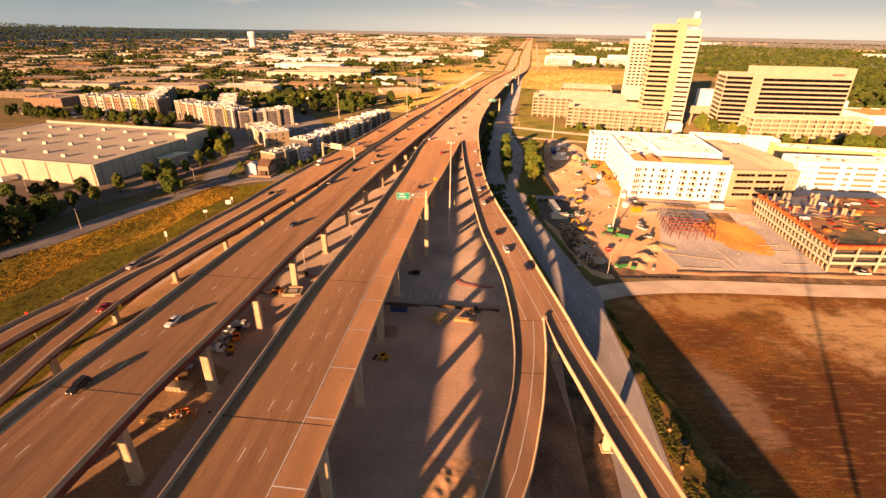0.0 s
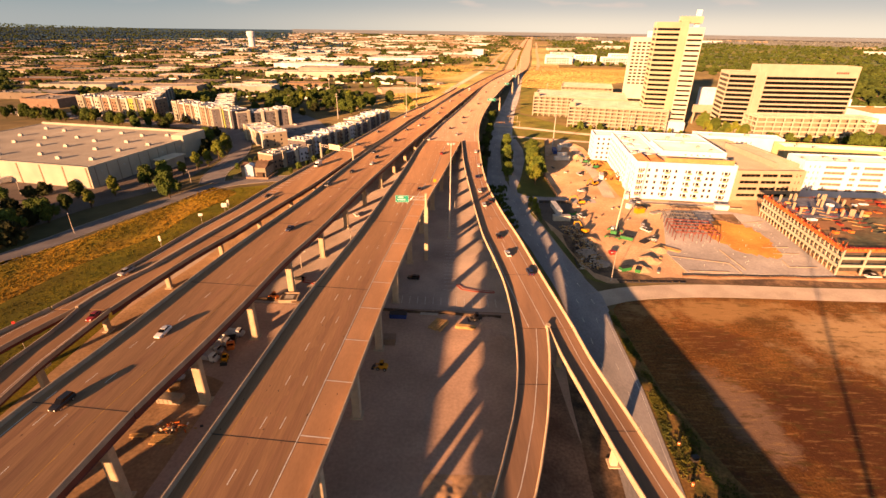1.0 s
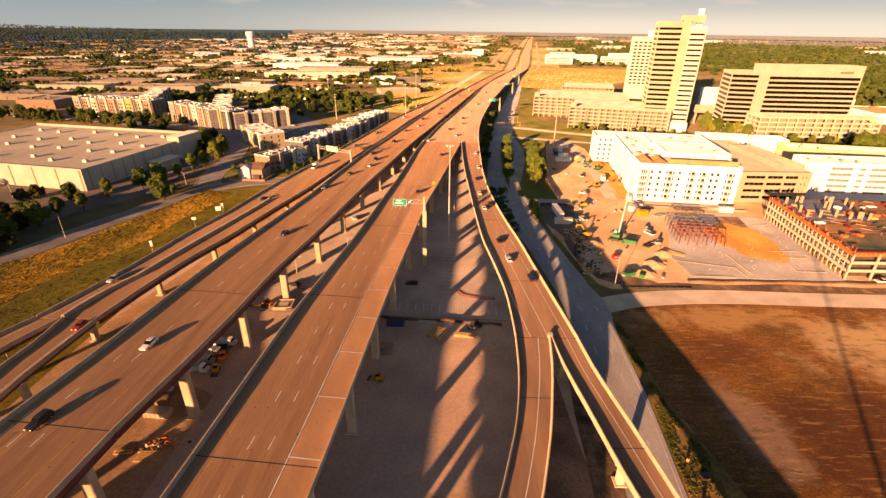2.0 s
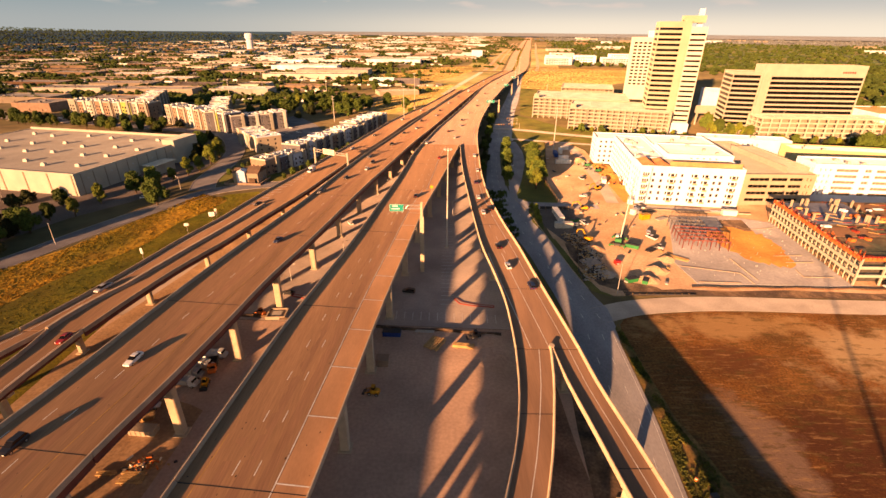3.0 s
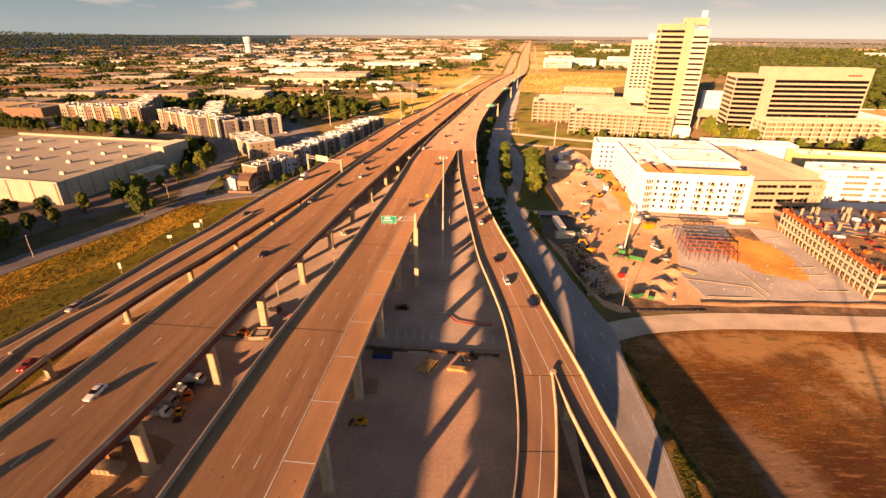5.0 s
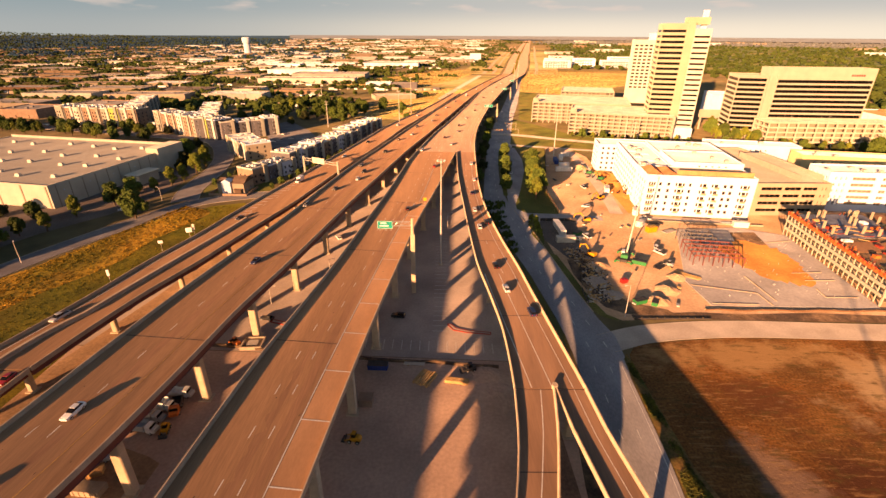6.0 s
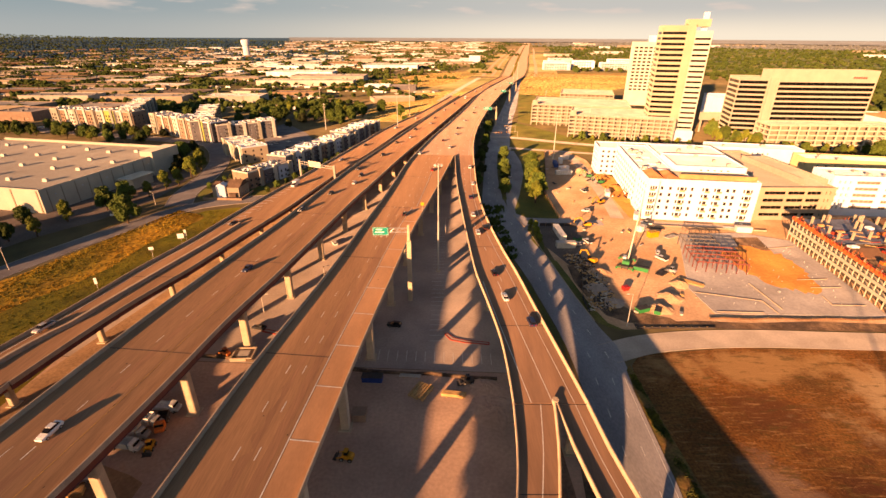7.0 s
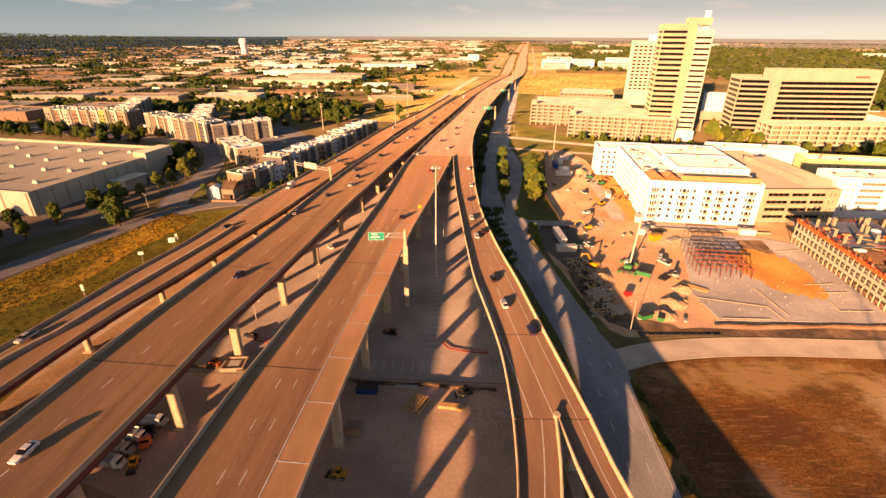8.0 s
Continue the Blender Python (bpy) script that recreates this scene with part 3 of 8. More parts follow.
cross_street = ribbon("cross_street", [(52, 106), (70, 112), (100, 114.5), (150, 113), (260, 112), (420, 112)], 9, 0.07, M["street"], "concrete side street past the building site", "street", 0.05)

FRONTAGE = [(-160, 18, 33), (-20, 30, 44.6), (20, 36, 48.8), (34, 37.5, 50.2), (48, 38.6, 51.6), (58, 39.4, 52.7), (72, 40, 53.4), (88, 40.4, 54.1), (98, 40.6, 55.0), (104, 40.6, 57.5), (117, 40, 54.5), (139, 37.4, 51), (153, 35.8, 49.4), (178, 31.4, 46.5), (207, 27.4, 43), (235, 24, 38), (280, 27, 37.5), (330, 32, 42), (370, 36, 54), (450, 47, 66), (540, 62, 80), (640, 80, 98), (850, 116, 132), (1100, 156, 172)]


def frontage():
    s = Shape()
    vs = []
    ys = list(range(-160, 1101, 10))
    for y in ys:
        xl, xr = smooth_at(FRONTAGE, y)
        vs += [(xl, y, 0.08), (xr, y, 0.08)]
    s.add(vs, [(2 * i, 2 * i + 1, 2 * i + 3, 2 * i + 2) for i in range(len(ys) - 1)])
    road = tagged(part("frontage_road", s, M["asphalt"]), "asphalt frontage road beside the highway ramp", "road", "", "structure")
    mk = Shape()
    for frac in (0.34, 0.67):
        for y in range(-100, 700, 12):
            a, b = smooth_at(FRONTAGE, y), smooth_at(FRONTAGE, y + 3)
            xa, xb = a[0] + (a[1] - a[0]) * frac, b[0] + (b[1] - b[0]) * frac
            mk.add([(xa - 0.09, y, 0.1), (xa + 0.09, y, 0.1), (xb + 0.09, y + 3, 0.1), (xb - 0.09, y + 3, 0.1)], [(0, 1, 2, 3)])
    tagged(part("lane_dash", mk, M["white_paint"], road), kind="stuff")
    ed = Shape()
    for y in range(-100, 95, 5):
        xa, xb = smooth_at(FRONTAGE, y)[1] - 1.0, smooth_at(FRONTAGE, y + 5)[1] - 1.0
        ed.add([(xa - 0.09, y, 0.1), (xa + 0.09, y, 0.1), (xb + 0.09, y + 5, 0.1), (xb - 0.09, y + 5, 0.1)], [(0, 1, 2, 3)])
    part("edge_line", ed, M["white_paint"], road)
    kb = Shape()
    kb.loft([[(x, y, 0), (x, y, 0.24), (x + 0.3, y, 0.24), (x + 0.3, y, 0)] for y in range(124, 231, 6) for x in [smooth_at(FRONTAGE, y)[1]]])
    part("kerb", kb, M["barrier"], road)


frontage()
sheet("ramp_verge", [(30, 98), (40.2, 104), (40.4, 110), (39.6, 117), (38.5, 128), (37.0, 139), (35.4, 153), (31.2, 175), (28.2, 192), (27, 207), (20, 210), (20, 170)], 0.1, M["lawn"], "dark green mown grass under the ramp edge", "grass")
ribbon("haul_road", [(101, 372), (103, 330), (100.5, 290), (98, 255), (94, 222)], 7, 0.09, M["parking"], "compacted haul road along the white block", "road")
ribbon("haul_road", [(104, 216.5), (122, 213.5), (158, 208.5)], 6, 0.1, M["parking"], "compacted haul road before the white block", "road")
ribbon("cross_street", [(44, 440), (72, 433), (108, 415), (160, 394), (240, 373)], 9, 0.09, M["street"], "pale concrete street before the garages", "street")
ribbon("garage_lane", [(52, 394), (70, 387), (104, 377), (160, 360), (240, 338)], 6, 0.1, M["parking"], "narrow lane across the grass", "street")
# service road right of the island, and the site entrance
sheet("service_road", [(37, 225), (42, 206), (69, 209), (71, 219), (62, 222), (60, 380), (44, 380), (44, 330), (39, 262)], 0.06, M["asphalt"], "asphalt service road beside the planted island", "road")
sheet("site_entrance", [(42, 207.5), (44.1, 210), (69.2, 210.6), (84, 212), (84, 219), (71, 218.6), (46, 221.6), (40.2, 221)], 0.085, M["asphalt"], "asphalt driveway into the building site", "driveway")
# truck yard paving, with the shade on it put into the colour
sheet("truck_yard", [(50.4, 210), (69.1, 210.4), (66, 190), (60, 168), (55.8, 164), (50.5, 180), (48.4, 186)], 0.075, M["lot"], "paved truck yard inside the site fence, coloured dark for shade", "yard")
sheet("corner_bed", [(44.3, 209.6), (50.2, 209.8), (48.2, 186), (46.5, 178), (43.6, 192)], 0.2, M["lawn"], "planted corner bed with shrubs", "planting bed", thick=0.16)
sheet("trench", [(100.6, 223), (105.6, 223), (117.6, 301), (111, 317), (106, 319), (104, 290), (102.5, 255)], 0.12, M["orange_soil"], "churned orange soil along the white wing", "soil")
# sheet of dark colour for the shade that lies over the rubble
sheet("rubble_ground", [(55.5, 139), (58.5, 127.5), (64.5, 123), (82, 122.4), (80, 126), (68, 131), (64, 140), (63, 160), (60, 168), (54, 166), (53.4, 152)], 0.085, M["mulch"], "trampled soil under the rubble, darkened as if shaded", "soil")
sheet("island", [(36.5, 252), (39, 252), (45, 330), (54, 366), (44.5, 360), (41, 330)], 0.24, M["lawn"], "planted traffic island with kerb", "traffic island", thick=0.2)


# ---- elevated highway ----
PARAPET = 0.95


def deck(name, label, rows, y0, y1, bents, joints, columns, fascia, inset=(1.2, 1.2), cap_from=None, drop=1.5, rails=(True, True), br=None, paving=None, skew=0.0, stout=0.8):
    """A bridge: slabs and parapets between joints, girders, caps and columns.
    rows: y, left edge, right edge, top. columns: list of offsets, in metres, from the right edge (minus: from the left)."""
    br = br or thing(name, label, "highway bridge", kind="structure")
    cuts = [y0] + [j for j in joints if y0 < j < y1] + [y1]
    for a, b in zip(cuts, cuts[1:]):
        n = max(2, int((b - a) / 5.5))
        ys = [a + 0.09 + (b - a - 0.18) * i / n for i in range(n + 1)]
        at = [(smooth_at(rows, y + skew)[0], smooth_at(rows, y - skew)[1], smooth_at(rows, y)[2]) for y in ys]
        s = Shape()
        s.loft([[(l, y + skew, z), (r, y - skew, z), (r, y - skew, z - 0.28), (l, y + skew, z - 0.28)] for y, (l, r, z) in zip(ys, at)])
        part("slab", s, paving or M["deck"], br)
        for on, e, sg in ((rails[0], 0, 1), (rails[1], 1, -1)):
            if on:
                s = Shape()
                s.loft([[(q[e] - 0.04 * sg, y + skew * sg, q[2] - 0.35), (q[e] - 0.04 * sg, y + skew * sg, q[2] + PARAPET), (q[e] + 0.22 * sg, y + skew * sg, q[2] + PARAPET), (q[e] + 0.3 * sg, y + skew * sg, q[2] + 0.35), (q[e] + 0.46 * sg, y + skew * sg, q[2] + 0.004), (q[e], y + skew * sg, q[2] - 0.35)] for y, q in zip(ys, at)])
                part("parapet", s, M["barrier"], br)
        for k in (0, 2, 4):
            s = Shape()
            rings = []
            for yc, (l, r, z) in zip(ys, at):
                x = l + inset[0] + (r - l - inset[0] - inset[1]) * k / 4
                y = yc + skew * (1 - 2 * (x - l) / (r - l))
                rings.append([(x - 0.3, y, z - 0.28), (x + 0.3, y, z - 0.28), (x + 0.12, y, z - 0.5), (x + 0.12, y, z - drop), (x + 0.35, y, z - drop - 0.18), (x - 0.35, y, z - drop - 0.18), (x - 0.12, y, z - drop), (x - 0.12, y, z - 0.5)])
            s.loft(rings)
            part("girder", s, fascia if k in (0, 4) else M["column"], br)
    for y in joints:
        if y0 < y < y1:
            l, r, z = smooth_at(rows, y)
            s = Shape()
            s.loft([[(l + 0.47, y + skew + q, z - 0.2), (l + 0.47, y + skew + q, z + 0.018), (r - 0.47, y - skew + q, z + 0.018), (r - 0.47, y - skew + q, z - 0.2)] for q in (-0.085, 0.085)])
            part("expansion_joint", s, M["joint"], br)
    for y in bents:
        l, r, z = smooth_at(rows, y)
        if z < 4:
            continue
        zt = z - drop - 0.19
        s = Shape()
        cl, cr = l + 1.0, r - 1.0
        s.loft([[(cl, y - q, zt), (cl, y - q, zt - 0.8), (cl + 2, y - q, zt - 1.6), (cr - 2, y - q, zt - 1.6), (cr, y - q, zt - 0.8), (cr, y - q, zt)] for q in (0.85, -0.85)])
        part("cap", s, M["column"], br)
        for off in columns:
            x = r - off if off > 0 else l - off
            s = Shape()
            w, d, c = stout, stout, 0.2
            ring = [(-w, -d + c), (-w + c, -d), (w - c, -d), (w, -d + c), (w, d - c), (w - c, d), (-w + c, d), (-w, d - c)]
            s.loft([[(x + px, y + py, q) for px, py in ring] for q in (0.3, zt - 1.6)])
            col_ = part("column", s, M["column"], br)
            f = Shape()
            f.box(x - stout - 0.5, y - stout - 0.5, 0.02, x + stout + 0.5, y + stout + 0.5, 0.35)
            part("footing", f, M["column"], col_)
    return br


def stripes(br, name, rows, y0, y1, off, m, dash=0.0, cycle=12.0, width=0.16, lift=0.012):
    """A painted line along a deck. off: metres from the right edge (minus: from the left)."""
    s = Shape()
    y = y0
    while y < y1:
        e = y + (dash or 5.5)
        n = 1
        a, b = smooth_at(rows, y), smooth_at(rows, min(e, y1))
        xa = a[1] - off if off > 0 else a[0] - off
        xb = b[1] - off if off > 0 else b[0] - off
        h = width / 2
        s.add([(xa - h, y, a[2] + lift), (xa + h, y, a[2] + lift), (xb + h, min(e, y1), b[2] + lift), (xb - h, min(e, y1), b[2] + lift)], [(0, 1, 2, 3)])
        y += cycle if dash else 5.5
    return tagged(part(name, s, m, br), kind="stuff")


RIGHT_DECK = [(-170, -62, -39, 20.6), (-60, -52.5, -29.5, 20.5), (26, -44.7, -21.7, 20.4), (48, -43.1, -20.1, 20.0), (70, -41.5, -18.6, 19.3), (95, -38.5, -16.6, 18.5), (120, -35.5, -14.3, 17.7), (145, -33.1, -12.1, 16.9), (170, -30.9, -9.5, 16.2), (205, -27.7, -4.6, 15.1), (240, -25.0, 0.0, 14.1), (270, -23.0, 3.9, 13.4), (295, -20.4, 7.2, 12.8), (310, -18.4, 9.1, 12.5)]
RIGHT_FAR = [(310, -18.4, 22.2, 12.5), (340, -14.0, 23.8, 12.0), (380, -7.7, 27.2, 11.3), (430, 2, 33.3, 10.7), (500, 15.1, 44.2, 10), (570, 27.6, 56, 9.4), (640, 39.2, 69.9, 8.8), (700, 49.1, 81.7, 8.2), (800, 69, 102.5, 7.2), (900, 91, 123, 5.6), (1150, 156, 186, 1.2)]
LEFT_DECK = [(-170, -101, -79, 20.6), (-60, -91.5, -69, 20.5), (26, -84.5, -62.2, 20.4), (48, -81.5, -59.2, 20.0), (70, -79.6, -56.9, 19.3), (95, -77.2, -54.9, 18.5), (120, -74.0, -51.3, 17.7), (145, -70.2, -48.2, 16.9), (170, -66.4, -45.3, 16.2), (205, -62.8, -41.1, 15.1), (240, -59.0, -36.0, 14.1), (280, -53.5, -30.2, 13.1), (320, -46.3, -23.8, 12.3), (380, -36.0, -12.6, 11.3), (450, -23.0, 0.0, 10.5), (530, -8, 14.8, 9.8), (620, 11, 31.5, 9.0), (700, 28, 47, 8.2), (900, 74, 94, 5.6), (1150, 134, 153, 1.2)]
bents_r = [48.8 + 27.3 * k for k in range(-7, 3)] + [134 + 32 * k for k in range(0, 28)]
bents_l = [52.8 + 27.9 * k for k in range(-7, 3)] + [138.6 + 32 * k for k in range(0, 28)]
joints_r = [79.5 + 57.2 * k for k in range(-4, 18)]
joints_l = [81.1 + 51.6 * k for k in range(-4, 20)]
deck_r = deck("highway_bridge", "tan concrete highway viaduct carrying traffic away, on tall columns", RIGHT_DECK, -170, 309.9, [y for y in bents_r if y < 304], joints_r, (3.4, 16.9), M["column"], skew=1.1, stout=1.05)
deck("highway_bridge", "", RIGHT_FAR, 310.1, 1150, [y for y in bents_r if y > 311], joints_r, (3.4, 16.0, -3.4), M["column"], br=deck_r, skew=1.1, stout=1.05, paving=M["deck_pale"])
deck_l = deck("highway_bridge", "tan concrete highway viaduct with rust-red steel edge girders on tall columns", LEFT_DECK, -170, 1150, bents_l, joints_l, (4.9, -2.4), M["redsteel"], (1.2, 0.32), drop=1.8, paving=M["deck_dim"], skew=1.1, stout=1.05)
xc, yc = -39.2, 48.8 - 3 * 27.3                       # unseen column, added to cast one more shadow line on the yard
pc = Shape()
pc.loft([[(xc + a, yc + b, q) for a, b in ((-1.05, -1.05), (1.05, -1.05), (1.05, 1.05), (-1.05, 1.05))] for q in (0.3, 17.0)])
part("column", pc, M["column"], deck_r)
stripes(deck_r, "edge_line", RIGHT_DECK, -160, 195, 6.4, M["white_paint"], width=0.2)
stripes(deck_r, "lane_dash", RIGHT_DECK, -155.2, 195, 10.65, M["white_paint"], 3.05)
stripes(deck_r, "lane_dash", RIGHT_DECK, -155.2, 195, 14.35, M["white_paint"], 3.05)
for o in (-11.9, -15.7):
    stripes(deck_r, "lane_dash", RIGHT_DECK, 200, 306, o, M["white_paint"], 3.05)
stripes(deck_r, "edge_line", RIGHT_DECK, 195, 306, -18.0, M["white_paint"], width=0.2)
stripes(deck_r, "yellow_line", RIGHT_DECK, -160, 309, -3.6, M["yellow_paint"])
stripes(deck_r, "yellow_line", RIGHT_FAR, 310.5, 900, -3.6, M["yellow_paint"])
for o in (-7.6, -11.4, -15.2, 11.0, 7.2):
    stripes(deck_r, "lane_dash", RIGHT_FAR, 312.5, 1100, o, M["white_paint"], 3.05)
stripes(deck_r, "edge_line", RIGHT_FAR, 311, 900, 3.2, M["white_paint"], width=0.2)
stripes(deck_l, "edge_line", LEFT_DECK, -160, 900, -2.3, M["white_paint"])
stripes(deck_l, "lane_dash", LEFT_DECK, -155.4, 1100, -5.85, M["white_paint"], 3.05)
stripes(deck_l, "lane_dash", LEFT_DECK, -155.4, 1100, -9.95, M["white_paint"], 3.05)
stripes(deck_l, "yellow_line", LEFT_DECK, -160, 900, 6.2, M["yellow_paint"])
for k in range(-3, 11):
    y = 37.9 + 15.15 * k
    l, r, z = smooth_at(RIGHT_DECK, y)
    s = Shape()
    s.add([(r - 6.2, y + 0.5, z + 0.014), (r - 6.2, y + 0.75, z + 0.014), (r - 0.5, y + 0.15, z + 0.014), (r - 0.5, y - 0.1, z + 0.014)], [(0, 1, 2, 3)])
    part("cross_line", s, M["white_paint"], deck_r)

s = Shape()
rings = [(y, smooth_at(RIGHT_DECK, y)) for y in range(-165, 196, 5)]
s.add([q for y, (l, r, z) in rings for q in ((r - 6.1, y, z + 0.006), (r - 0.47, y, z + 0.006))], [(2 * i, 2 * i + 1, 2 * i + 3, 2 * i + 2) for i in range(len(rings) - 1)])
part("shoulder", s, M["shoulder"], deck_r)

# lanes darkened by tyres
for o in (8.5, 12.5, 16.3):
    stripes(deck_r, "lane_wear", RIGHT_DECK, -160, 195, o, M["wear"], width=1.9, lift=0.004)
for o in (-4.1, -7.9, -12.0):
    stripes(deck_l, "lane_wear", LEFT_DECK, -160, 700, o, M["wear"], width=1.9, lift=0.004)

flecks = Shape()
fr_ = random.Random(31)
for rows_, a0, a1 in ((RIGHT_DECK, 1.0, 22.0), (LEFT_DECK, 1.0, 21.0)):
    for k in range(40):
        y = 20 + 200 * fr_.random() ** 1.6
        l, r, z = smooth_at(rows_, y)
        x = l + fr_.uniform(a0, min(a1, r - l - 0.8))
        w_, h_ = fr_.uniform(0.06, 0.16), fr_.uniform(0.08, 0.3)
        flecks.add([(x - w_, y - h_, z + 0.022), (x + w_ * 0.6, y - h_ * 0.7, z + 0.022), (x + w_, y + h_ * 0.4, z + 0.03), (x - w_ * 0.3, y + h_, z + 0.022)], [(0, 1, 2, 3)])
tagged(part("road_grit", flecks, M["rubber"]), "scraps of tyre rubber and grit on the viaduct lanes", "road grit", "", "stuff")

# two connectors that merge on the far left
CONNECTOR = [(78, -119.5, -101.4, 11.1), (96, -114.9, -98.6, 11.1), (116, -110.8, -94.6, 11.1), (139, -106.9, -88.1, 11.1), (163, -101, -82.8, 11.1), (185, -97.3, -77.3, 11.2), (205, -93.5, -72.7, 11.2), (225, -89.3, -69.2, 11.2), (250, -83.9, -64.8, 11.2), (280, -77.7, -59, 11.2), (320, -69.4, -50.8, 11.2), (360, -61.7, -43.4, 11.1), (400, -54.5, -36.8, 11.0), (450, -42.9, -26.2, 10.5), (500, -29.5, -15.5, 10), (560, -16.1, -4, 9.5), (620, -3.3, 7.5, 9.0), (700, 12.6, 24, 8.2)]
CONN_A = [(-170, -165, -154.5, 10.5), (-60, -146, -135.5, 11), (20, -132.5, -122.5, 11), (56, -126.8, -118.4, 11), (64, -125, -116.6, 11), (78, -119.8, -112.1, 11)]
CONN_B = [(-170, -118, -109, 15), (-60, -104, -95, 14), (-12, -99, -90, 13), (20, -107.5, -98.6, 11.8), (50, -111.2, -102.6, 11), (66, -110.6, -102.2, 11), (78, -111.6, -101.6, 11)]
bents_c = [83 + 27.5 * k for k in range(0, 20)]
conn = deck("connector_bridge", "narrow concrete connector bridge with rust-red girders beside the viaduct", CONNECTOR, 78, 695, bents_c, [78 + 55 * k for k in range(1, 11)], (8.2,), M["redsteel"], (1.2, 0.32), paving=M["deck_dim"])
conn_a = deck("connector_bridge", "narrow concrete connector bridge above the meadow edge", CONN_A, -170, 77.9, [-137 + 27.5 * k for k in range(0, 8)], [-80, -25, 30], (4.2,), M["redsteel"], paving=M["deck_dim"])
conn_b = deck("connector_bridge", "narrow concrete connector bridge next to the viaduct", CONN_B, -170, 77.9, [-137 + 27.5 * k for k in range(0, 8)], [-80, -25, 30], (4.2,), M["redsteel"], paving=M["deck_dim"])
stripes(conn, "edge_line", CONNECTOR, 78, 640, -2.2, M["white_paint"])
stripes(conn, "lane_dash", CONNECTOR, 188, 640, -7.3, M["white_paint"], 3.05)
stripes(conn, "edge_line", CONNECTOR, 78, 640, 1.6, M["white_paint"])
# barrier between the two connectors as far as the gore
bar = Shape()
rings = []
for k in range(22):
    y = 78.2 + 103.8 * k / 21
    l, r, z = smooth_at(CONNECTOR, y)
    f = min(1.0, (y - 78) / 25)
    x = (l + r) / 2 * f - 111.9 * (1 - f)
    rings.append([(x - 0.75, y, z + 0.004), (x - 0.5, y, z + 0.35), (x - 0.42, y, z + 1.1), (x + 0.42, y, z + 1.1), (x + 0.5, y, z + 0.35), (x + 0.75, y, z + 0.004)])
bar.loft(rings)
part("median_barrier", bar, M["barrier"], conn)
stripes(conn_a, "edge_line", CONN_A, -160, 77, -2.2, M["white_paint"])
stripes(conn_b, "edge_line", CONN_B, -160, 77, 1.8, M["white_paint"])
for k in range(14):
    y = 183 + 4.5 * k
    l, r, z = smooth_at(CONNECTOR, y)
    s = Shape()
    s.add([(l + 3.2, y, z + 0.014), (l + 3.2, y + 0.5, z + 0.014), (l + 6.4, y + 1.4, z + 0.014), (l + 6.4, y + 0.9, z + 0.014)], [(0, 1, 2, 3)])
    part("hatch_line", s, M["white_paint"], conn)

# ramp that leaves in two branches on the near side
RAMP = [(74, 18.6, 36.0, 9.8), (84.4, 18.7, 34.6, 10.2), (98.5, 18.2, 32.6, 10.8), (116.0, 16.1, 30.2, 11.5), (134.7, 13.6, 28.0, 11.9), (154.8, 12.3, 25.0, 12.2), (179.1, 11.2, 22.3, 12.4), (200.5, 10.4, 20.7, 12.45), (234.3, 9.3, 20.1, 12.5), (269.6, 9.0, 20.9, 12.5), (310, 9.3, 22.2, 12.5)]
RAMP_W = [(-120.0, -38.0, -29.0, 8.6), (-60.0, -19.0, -10.0, 8.7), (-20.0, -6.0, 3.2, 8.7), (15.3, 5.7, 13.7, 8.8), (21.9, 8.4, 16.6, 8.8), (35.0, 12.5, 20.7, 8.85), (41.9, 14.5, 22.6, 8.95), (53.2, 16.7, 25.1, 9.15), (61.9, 17.8, 26.8, 9.4), (74, 18.6, 28.4, 9.8)]
RAMP_E = [(-120, 60, 71, 6.5), (-60, 46, 56, 6.8), (-20, 40.2, 48.8, 7.4), (16.4, 37.2, 45.0, 8.0), (25, 35.6, 43.4, 8.25), (32, 34.3, 42.3, 8.45), (41.5, 32.9, 40.8, 8.7), (51.5, 31.4, 39.0, 8.95), (60, 30.0, 37.5, 9.25), (67, 29.2, 36.7, 9.5), (74, 28.6, 36.0, 9.8)]
ramp = deck("ramp_bridge", "concrete exit ramp bridge with cream parapets, curving down from the viaduct", RAMP, 74.2, 309.9, [105, 131, 157, 183, 209, 235, 261, 287], [104.5, 157.5, 212, 262], (4.0, -4.0), M["column"], (1.0, 1.0), paving=M["ramp_paving"])
ramp_w = deck("ramp_bridge", "concrete ramp branch curving under the viaduct", RAMP_W, -120, 74, [-100, -72, -44, -16, 12, 42], [-50, 3, 51], (4.2,), M["column"], (0.9, 0.9), paving=M["ramp_paving"])
ramp_e = deck("ramp_bridge", "concrete ramp branch over the frontage road verge", RAMP_E, -120, 74, [-100, -66, -34, -2, 35.5, 69], [-50, -2, 37], (5.0,), M["column"], (0.9, 0.9), paving=M["ramp_paving"])
stripes(ramp_w, "edge_line", RAMP_W, -110, 74, 3.4, M["white_paint"], width=0.2)
stripes(ramp, "edge_line", RAMP, 74.5, 130, 13.0, M["white_paint"], width=0.2)
stripes(ramp, "edge_line", RAMP, 74.5, 130, 8.0, M["white_paint"], width=0.2)
stripes(ramp, "edge_line", RAMP, 74.5, 280, 2.9, M["white_paint"])
stripes(ramp_e, "edge_line", RAMP_E, -110, 74, 2.9, M["white_paint"])
stripes(ramp, "lane_dash", RAMP, 130, 280, 6.6, M["white_paint"], 3.05)
# rounded barrier nose where the branches part
nose = Shape()
nose.loft([[(28.5 + 0.75 * math.cos(a), 74.5 + 0.9 * math.sin(a), q) for a in [2 * math.pi * i / 12 for i in range(12)]] for q in (9.6, 10.9)])
part("barrier_nose", nose, M["barrier"], ramp)

